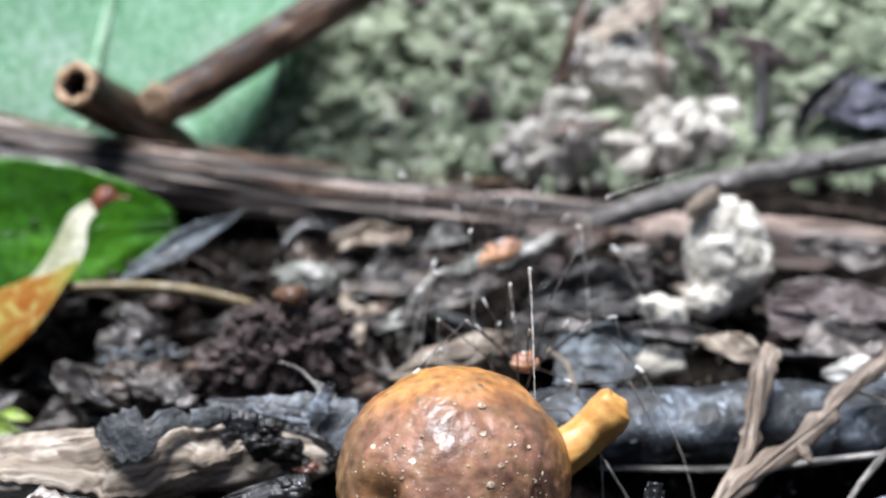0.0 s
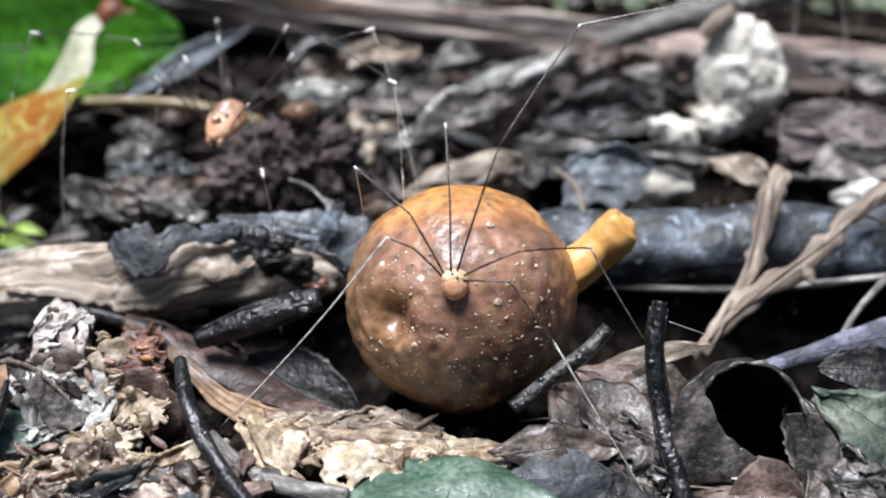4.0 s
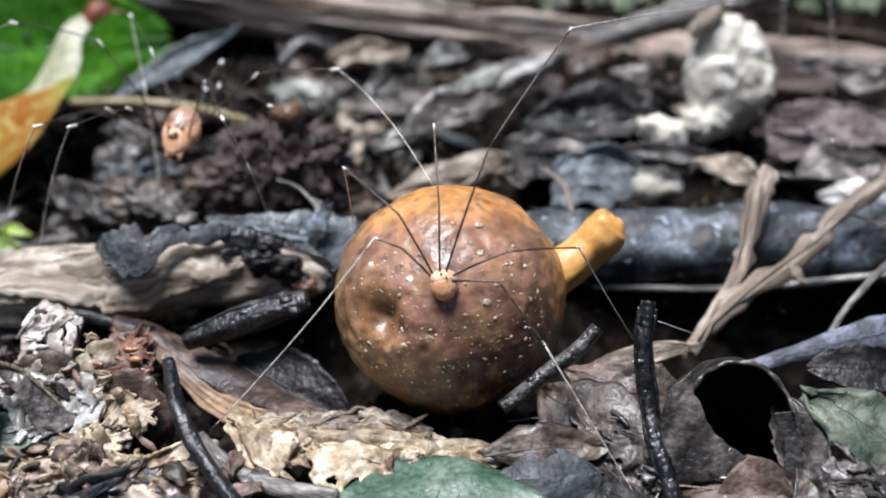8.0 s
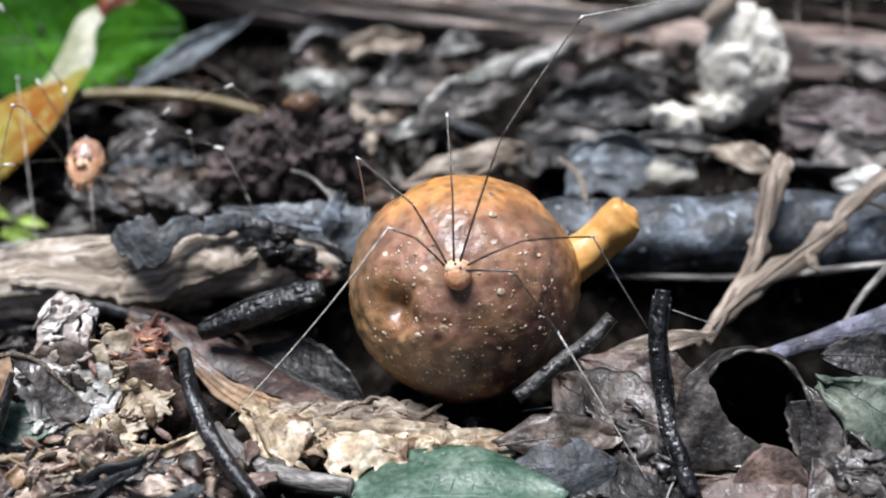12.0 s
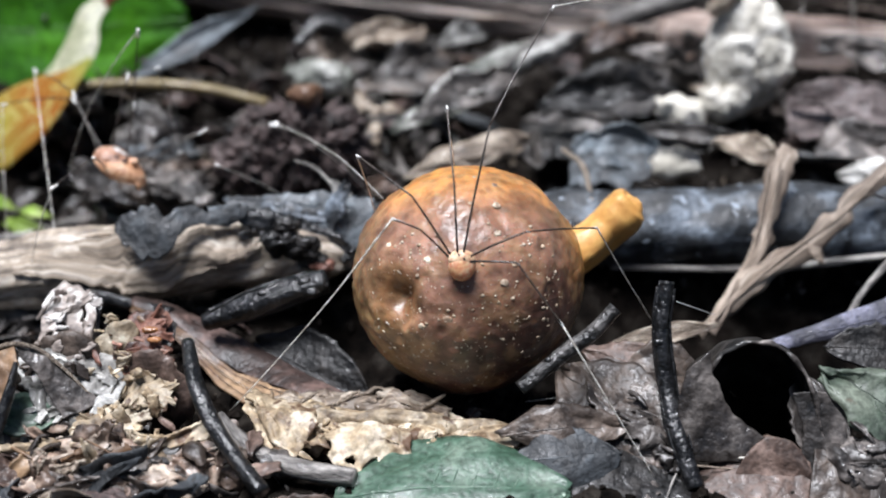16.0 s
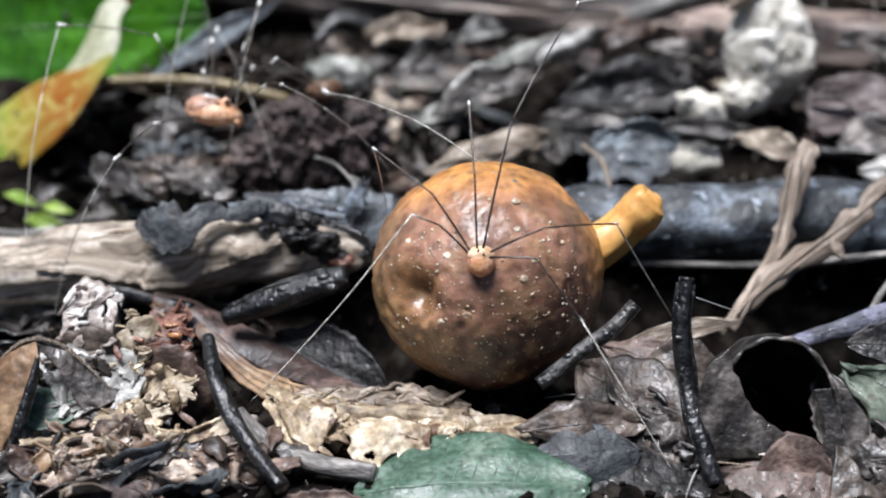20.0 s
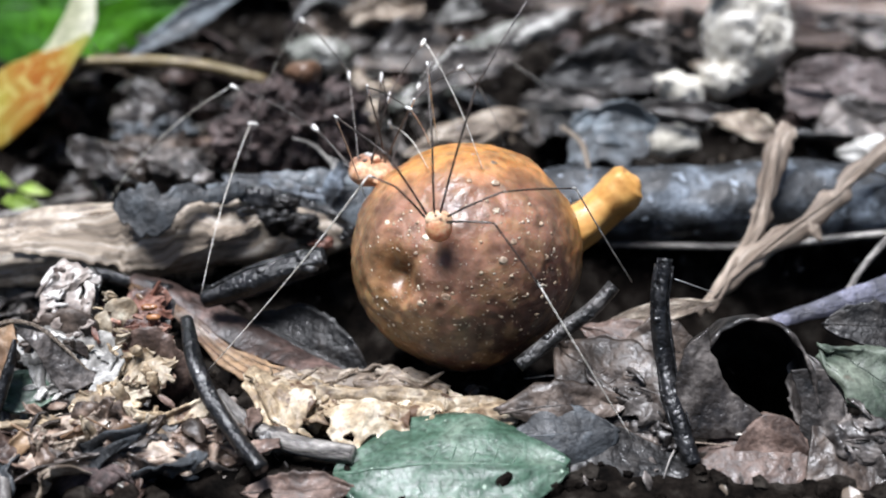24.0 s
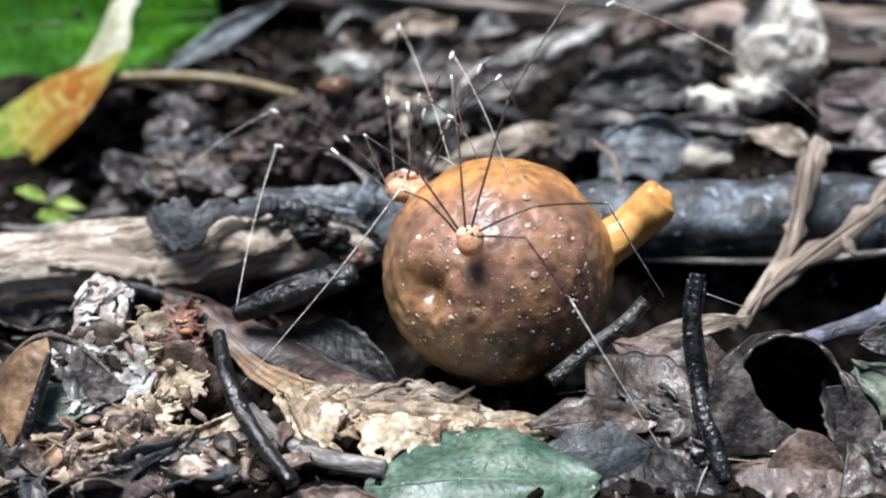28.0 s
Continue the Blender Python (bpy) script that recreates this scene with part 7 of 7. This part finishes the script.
# the one on the fruit: its legs are set as it stands, some of them wave
REST = Vector((0.1, 109.5, 19.3))
sitter = bug(0.66, "small orange harvestman clinging to the front of the fruit", 2.2)
SIT = pose(*REST, 0, -50, 88)
SIT_LEGS = (
    ((-1.2, 107.6, 21.2), (-3.8, 106.5, 24.5), (-6.4, 107.0, 25.4), (-25.1, 112.5, 1.6)),
    ((-1.0, 108.0, 21.3), (-4.2, 108.5, 27.2), (-9.8, 114.0, 30.1), (-10.4, 134.0, 14.2)),
    ((-0.3, 108.2, 21.4), (-0.4, 109.5, 28.0), (-0.9, 116.0, 33.9), (-0.4, 136.0, 18.4)),
    ((0.3, 108.2, 21.4), (4.4, 112.0, 32.7), (12.9, 122.0, 42.2), (39.9, 158.0, 38.1)),
    ((1.0, 108.0, 21.1), (6.2, 107.5, 23.8), (13.5, 112.0, 22.4), (21.0, 121.0, 7.9)),
    ((0.9, 107.8, 20.6), (5.4, 106.6, 21.0), (9.8, 105.0, 15.1), (19.1, 101.5, 0.0)),
)
sit_legs = []
for pts in SIT_LEGS:
    pts = [SIT.inverted() @ Vector(p) for p in pts]
    m = facing(pts[0], pts[1])
    loc = [m.inverted() @ p for p in pts]
    def curve(a, b, r0, r1, bow):
        a, b = Vector(a), Vector(b)
        up = Vector((0, 0, 1)) * (b - a).length * bow
        return tube([a, a.lerp(b, 0.35) + up, a.lerp(b, 0.7) + up * 0.8, b], [r0, (2 * r0 + r1) / 3, (r0 + 2 * r1) / 3, r1], 7, 14)
    leg = finish(curve(loc[0], loc[1], 0.12, 0.10, 0.05), "leg", M_LEG)
    leg.parent = sitter
    ORIGIN[leg] = Vector()
    m.translation = m.translation * MM
    leg.matrix_basis = m
    part("tibia", curve(loc[1], loc[2], 0.10, 0.09, 0.05), M_LEG, leg)
    part("tarsus", curve(loc[2], loc[3], 0.09, 0.045, 0.03), M_TARSUS, leg, "pale leg tip")
    d = (loc[2] - loc[1]).normalized()
    part("joint", tube([loc[2] - d * 0.8, loc[2] - d * 0.3, loc[2] + d * 0.1], [0.1, 0.13, 0.1], 7, 5), M_BAND, leg, "white leg joint")
    sit_legs.append((leg, m))

walker_b = walker("orange harvestman with dark spots stepping over the litter on thin legs", 1.2, ((9.5, 10.5, 23), (14, 14, 28), (9, 8.2, 23), (11, 12, 27.5), (10.5, 9.5, 21), (15, 18, 30), (11.2, 10.5, 27), (11, 9, 22)))
walker_c = walker("orange harvestman running over the litter on long thin legs", 0.85)


def motions():
    # the sitter climbs round the fruit, settles, and shifts once more
    seat = (
        (0.0, (9.0, 137.0, 14.0)), (0.6, (10.5, 130.0, 13.0)), (0.8, (11.2, 113.0, 18.6)), (1.2, (8.0, 117.0, 23.6)), (1.6, (7.3, 112.0, 19.4)), (2.0, (7.8, 112.5, 17.4)),
        (2.5, (8.2, 112.5, 18.0)), (2.8, (1.7, 108.0, 20.5)), (3.0, (0.9, 109.0, 20.9)), (3.4, REST), (23.6, REST), (24.0, (-2.0, 109.0, 21.3)), (28.0, (-2.0, 109.0, 21.3)),
    )
    walk(sitter, [(t, pose(*(Vector(p) * MM), 0, -50, 88)) for t, p in seat])
    swing = {
        0: ((0, 0, 0), (14, 2, 0), (23.6, 0, 0), (24.2, 6, -4), (28, 6, -4)),
        1: ((0, 0, 0), (13, 0, 0), (16, 4, 3), (20, -3, 4), (22.5, 5, 2), (28, 8, 4)),
        2: ((0, 0, 0), (11, 0, 0), (17, 2, 2), (22.5, 0, 0), (28, -5, 3)),
        3: ((0, -4, 3), (7, 0, 0), (11, 0, 0), (15, 4, 6), (17, 6, 9), (18.4, 2, 4), (20, 5, 7), (22.5, -6, 2), (28, -6, 2)),
        5: ((0, 0, 0), (28, 0, 0)),
    }
    for i, rows in swing.items():
        leg, m = sit_legs[i]
        walk(leg, [(t, m @ pose(0, 0, 0, 0, b, c)) for t, b, c in rows])
    # how the legs point: seconds, then azimuth and elevation of femur, tibia and tarsus
    steps = {}
    steps[0] = [
        (6, -174, 33, -118, 1, 142, -59),
        (7, -145, 35, -119, 0, 135, -58),
        (8, -140, 37, -123, 2, 139, -59),
        (9, -148, 39, -117, 2, 142, -60),
        (10, -141, 43, -102, 5, 122, -61),
        (11, -168, 42, -103, 2, 128, -58),
        (14, 73, 73, 22, 32, -135, -75),
        (15, 59, 69, -41, 63, -175, -57),
        (16, 62, 71, -55, 68, 160, -56),
        (18, 169, 44, 143, 21, -150, -57),
        (19, 76, 76, 114, 47, -78, -71),
        (20, 43, 66, 87, 18, -116, -65),
        (23, 48, 67, 68, 19, -73, -20),
        (28, 50, 68, 73, 22, -72, -22),
    ]
    steps[1] = [
        (6, 167, 36, 160, -5, 156, -37),
        (7, 152, 33, 157, -3, 151, -28),
        (8, 177, 58, 153, 4, 157, -31),
        (9, -177, 48, 153, 9, 152, -32),
        (10, 100, 37, 120, 48, 164, -39),
        (11, 88, 30, 175, 68, 147, -45),
        (14, 145, 27, 137, -7, -80, -30),
        (15, 152, 25, 135, -6, -78, -29),
        (16, 128, 31, 151, -11, -81, -65),
        (18, 87, 43, 97, 31, -116, -64),
        (20, 100, 31, 108, 32, -115, -65),
        (23, 99, 44, 117, 13, 126, -60),
        (25, 100, 35, 122, 16, 137, -51),
        (27, 102, 33, 85, 23, -73, -18),
        (28, 98, 33, 87, 24, -74, -21),
    ]
    steps[2] = [
        (6, -113, 21, -115, -13, 118, -54),
        (7, -118, 21, -134, -1, 143, -55),
        (8, -116, 30, -128, -3, 145, -66),
        (9, -114, 35, -133, -4, 147, -68),
        (10, -156, -15, -135, -28, 133, -51),
        (11, -147, -1, -105, -6, 118, -52),
        (14, -103, 31, -113, -9, 117, -64),
        (15, -95, 32, -110, -4, 133, -68),
        (16, -83, 28, -109, -7, 136, -60),
        (17, -133, 58, -140, 14, -111, -59),
        (18, -114, 32, -127, -1, -142, -67),
        (19, -110, 17, -118, -14, 179, -67),
        (20, -116, 11, -111, -13, 170, -63),
        (23, 124, 25, 165, -3, -101, -35),
        (28, 147, 23, 151, -6, -96, -31),
    ]
    steps[3] = [
        (6, 124, 44, 119, 16, -61, -69),
        (7, 125, 42, 117, 11, -60, -69),
        (8, 123, 45, 115, 11, -64, -70),
        (9, 117, 45, 115, 14, -67, -70),
        (10, 113, 46, 97, -3, 52, -81),
        (11, 131, 45, 118, -6, -68, -41),
        (14, 178, 56, 130, -19, 121, -59),
        (15, 105, 43, 120, 1, -82, -35),
        (16, 126, 43, 131, 3, -71, -34),
        (17, 168, 61, 153, 14, 137, -74),
        (18, 167, 47, 174, 0, 126, -57),
        (19, 157, 56, 175, 2, -123, -72),
        (20, 145, 55, 179, 7, -108, -63),
        (23, 128, 16, 145, 15, 161, -42),
        (25, 121, 13, 157, 17, 159, -41),
        (28, 127, 19, 144, 6, 160, -39),
    ]
    steps[4] = [
        (6, -49, 49, -78, -13, 72, -67),
        (7, -42, 52, -78, -31, 64, -64),
        (8, -49, 58, -68, -13, 57, -68),
        (9, -60, 44, -81, -13, 111, -72),
        (10, -33, 33, -41, -7, 71, -71),
        (11, -8, 31, -21, -8, 28, -73),
        (14, -8, 42, -26, -4, 28, -79),
        (15, -12, 46, -29, 0, 9, -78),
        (16, 21, 25, -6, 7, 43, -43),
        (17, -39, 38, 19, 38, 39, -53),
        (18, -44, 21, -50, 27, -39, -12),
        (19, -33, 41, -54, 3, -55, -8),
        (20, -47, 31, -68, 15, 47, -42),
        (23, -144, 75, -57, 0, 78, -45),
        (28, 98, 75, -66, 1, 78, -39),
    ]
    steps[5] = [
        (6, 89, 29, -58, 11, -51, -4),
        (7, 85, 11, -62, 7, 74, -43),
        (8, 86, 12, -60, 4, 101, -46),
        (9, 87, 10, -57, 21, -51, -7),
        (10, 67, 27, -63, 19, -45, -8),
        (11, 83, 6, -65, 19, 107, -49),
        (14, 69, -9, -49, 5, 91, -36),
        (15, 83, -22, -62, 29, 93, -58),
        (16, 77, -11, -62, 11, 52, -41),
        (17, 82, 27, -43, 15, -56, 0),
        (18, 91, 22, -84, 48, 53, -51),
        (19, 80, 19, -58, -7, -62, 0),
        (20, 84, 7, -49, 0, 76, -31),
        (23, 75, 32, 65, 2, 20, -31),
        (25, 78, 18, 83, 6, 40, -44),
        (27, 28, 61, 27, 15, 23, -29),
        (28, 38, 58, 28, 17, 6, -30),
    ]
    steps[6] = [
        (6, -11, 47, -10, 9, -63, -16),
        (7, -15, 44, -15, 8, -63, -15),
        (8, -10, 42, -17, 7, -64, -14),
        (9, -6, 42, -11, 7, -65, -13),
        (10, 1, 52, -6, 23, -5, -41),
        (11, 24, 34, -9, 18, 56, -46),
        (14, -41, 25, -60, 28, 90, -39),
        (15, -19, 21, -40, 18, 73, -39),
        (16, 17, 15, -15, 9, -57, -3),
        (17, -9, 43, -19, 30, -53, -2),
        (18, -10, 38, -24, 27, -51, -12),
        (19, -2, 23, -25, 11, -65, -12),
        (20, -7, 37, -47, -12, -48, -4),
        (23, -47, 60, 62, 4, 72, -40),
        (28, -54, 56, 58, 14, 78, -39),
    ]
    steps[7] = [
        (6, 92, 14, 87, 14, 97, -57),
        (9, 91, 7, 85, 8, 93, -61),
        (10, 111, 8, 121, -45, -80, -21),
        (11, 124, -19, 125, -47, -73, 1),
        (14, 89, 24, 81, 0, -77, -36),
        (16, 52, 68, 79, -9, 90, -66),
        (18, 109, 15, 119, -47, -79, -15),
        (19, 105, 18, 91, 16, 98, -62),
        (20, 100, 12, 86, 25, -37, -64),
        (23, 75, 67, 88, -58, -77, 6),
        (28, 94, 42, 59, -61, -76, 11),
    ]
    stride(walker_b, [
        (0, 8.6, 182.0, 22.9, -170, 18),
        (0.2, 7.6, 182.0, 22.7, -170, 18),
        (0.4, 7.3, 182.0, 22.6, -170, 18),
        (0.6, 7.3, 182.0, 22.4, -170, 18),
        (0.8, 7.3, 182.0, 23.2, -170, 18),
        (1, 5.4, 182.0, 22.2, -170, 18),
        (1.2, -11.1, 172.0, 13.1, -170, 18),
        (1.4, -14.1, 170.0, 16.3, -165, 18),
        (1.6, -16.9, 168.0, 18.0, -160, 18),
        (1.8, -21.9, 166.0, 20.8, -150, 18),
        (2, -23.9, 164.0, 22.4, -140, 18),
        (2.2, -23.4, 162.0, 22.9, -135, 18),
        (2.4, -24.2, 160.0, 22.8, -130, 18),
        (2.6, -28.0, 158.0, 22.7, -125, 18),
        (2.8, -27.0, 156.0, 24.6, -120, 18),
        (3, -26.6, 154.0, 26.0, -120, 18),
        (3.2, -27.3, 152.0, 26.9, -118, 18),
        (3.4, -27.6, 150.0, 24.8, -115, 18),
        (5.5, -32.3, 145.0, 24.2, -105, 34),
        (5.8, -32.0, 145.0, 23.7, -105, 34),
        (6.2, -31.7, 145.0, 23.8, -105, 34),
        (6.6, -31.9, 145.0, 23.9, -105, 34),
        (7, -32.0, 145.0, 24.7, -105, 34),
        (7.6, -32.5, 145.0, 24.4, -105, 34),
        (8.2, -32.3, 145.0, 24.4, -105, 34),
        (8.8, -32.5, 145.0, 24.2, -105, 34),
        (9.2, -33.0, 145.0, 24.0, -108, 34),
        (9.6, -34.3, 145.0, 24.2, -115, 34),
        (10, -40.2, 145.0, 22.9, -130, 34),
        (10.4, -43.7, 145.0, 21.5, -128, 34),
        (10.8, -47.1, 145.0, 20.2, -120, 34),
        (11, -46.7, 145.0, 19.8, -115, 34),
        (11.2, -47.2, 145.0, 19.8, -105, 34),
        (11.5, -47.0, 145.0, 19.7, -95, 34),
        (13.5, -45.3, 145.0, 17.9, -70, 27),
        (13.8, -45.0, 145.0, 17.8, -60, 27),
        (14.2, -44.4, 145.0, 17.4, -45, 27),
        (14.6, -44.4, 145.0, 16.9, -38, 27),
        (15, -44.3, 145.0, 17.0, -30, 27),
        (15.4, -43.8, 145.0, 17.0, -22, 27),
        (15.8, -44.2, 145.0, 16.6, -15, 27),
        (16.2, -41.9, 145.0, 18.4, -8, 27),
        (16.6, -36.3, 145.0, 18.6, -4, 9),
        (17, -34.6, 145.0, 17.8, 0, 9),
        (17.4, -34.7, 145.0, 17.7, 0, 9),
        (17.8, -34.2, 145.0, 22.1, -4, 9),
        (18.2, -33.6, 145.0, 23.2, -6, 9),
        (18.6, -39.4, 145.0, 26.2, -6, 9),
        (19, -34.1, 145.0, 25.0, -4, 9),
        (19.4, -34.6, 145.0, 24.6, -4, 9),
        (19.8, -35.2, 145.0, 24.5, -4, 9),
        (20, -33.1, 145.0, 24.1, -4, 9),
        (20.2, -32.5, 145.0, 24.3, -4, 9),
        (20.5, -30.5, 145.0, 24.9, -4, 9),
        (22.5, -9.4, 127.0, 20.6, -62, -10),
        (22.8, -10.4, 127.0, 19.9, -62, -10),
        (23.2, -9.2, 127.0, 19.5, -62, -10),
        (24, -9.7, 127.0, 20.3, -62, -10),
        (28, -9.2, 127.0, 20.1, -62, -10),
    ], poses=steps)
    stride(walker_c, [
        (0, 9.8, 141.0, 19.1, 60, 14),
        (0.2, 9.2, 141.0, 18.8, 60, 14),
        (0.4, 8.5, 142.0, 19.0, 60, 14),
        (0.6, 9.0, 146.0, 21.1, 50, 14),
        (0.8, 22.8, 166.0, 25.0, 45, 14),
        (1, 33.8, 188.0, 25.7, 45, 14),
        (1.2, 35.0, 204.0, 27.7, 40, 14),
        (1.4, 56.7, 217.0, 31.5, 20, 14),
        (1.6, 57.6, 217.0, 31.5, 10, 14),
        (1.8, 57.7, 217.0, 32.1, 10, 14),
        (2, 57.1, 217.0, 32.3, 10, 14),
        (2.5, 57.3, 217.0, 31.7, 10, 14),
        (3, 58.3, 217.0, 32.7, 10, 14),
        (28, 58.3, 217.0, 32.7, 10, -10),
    ])


motions()
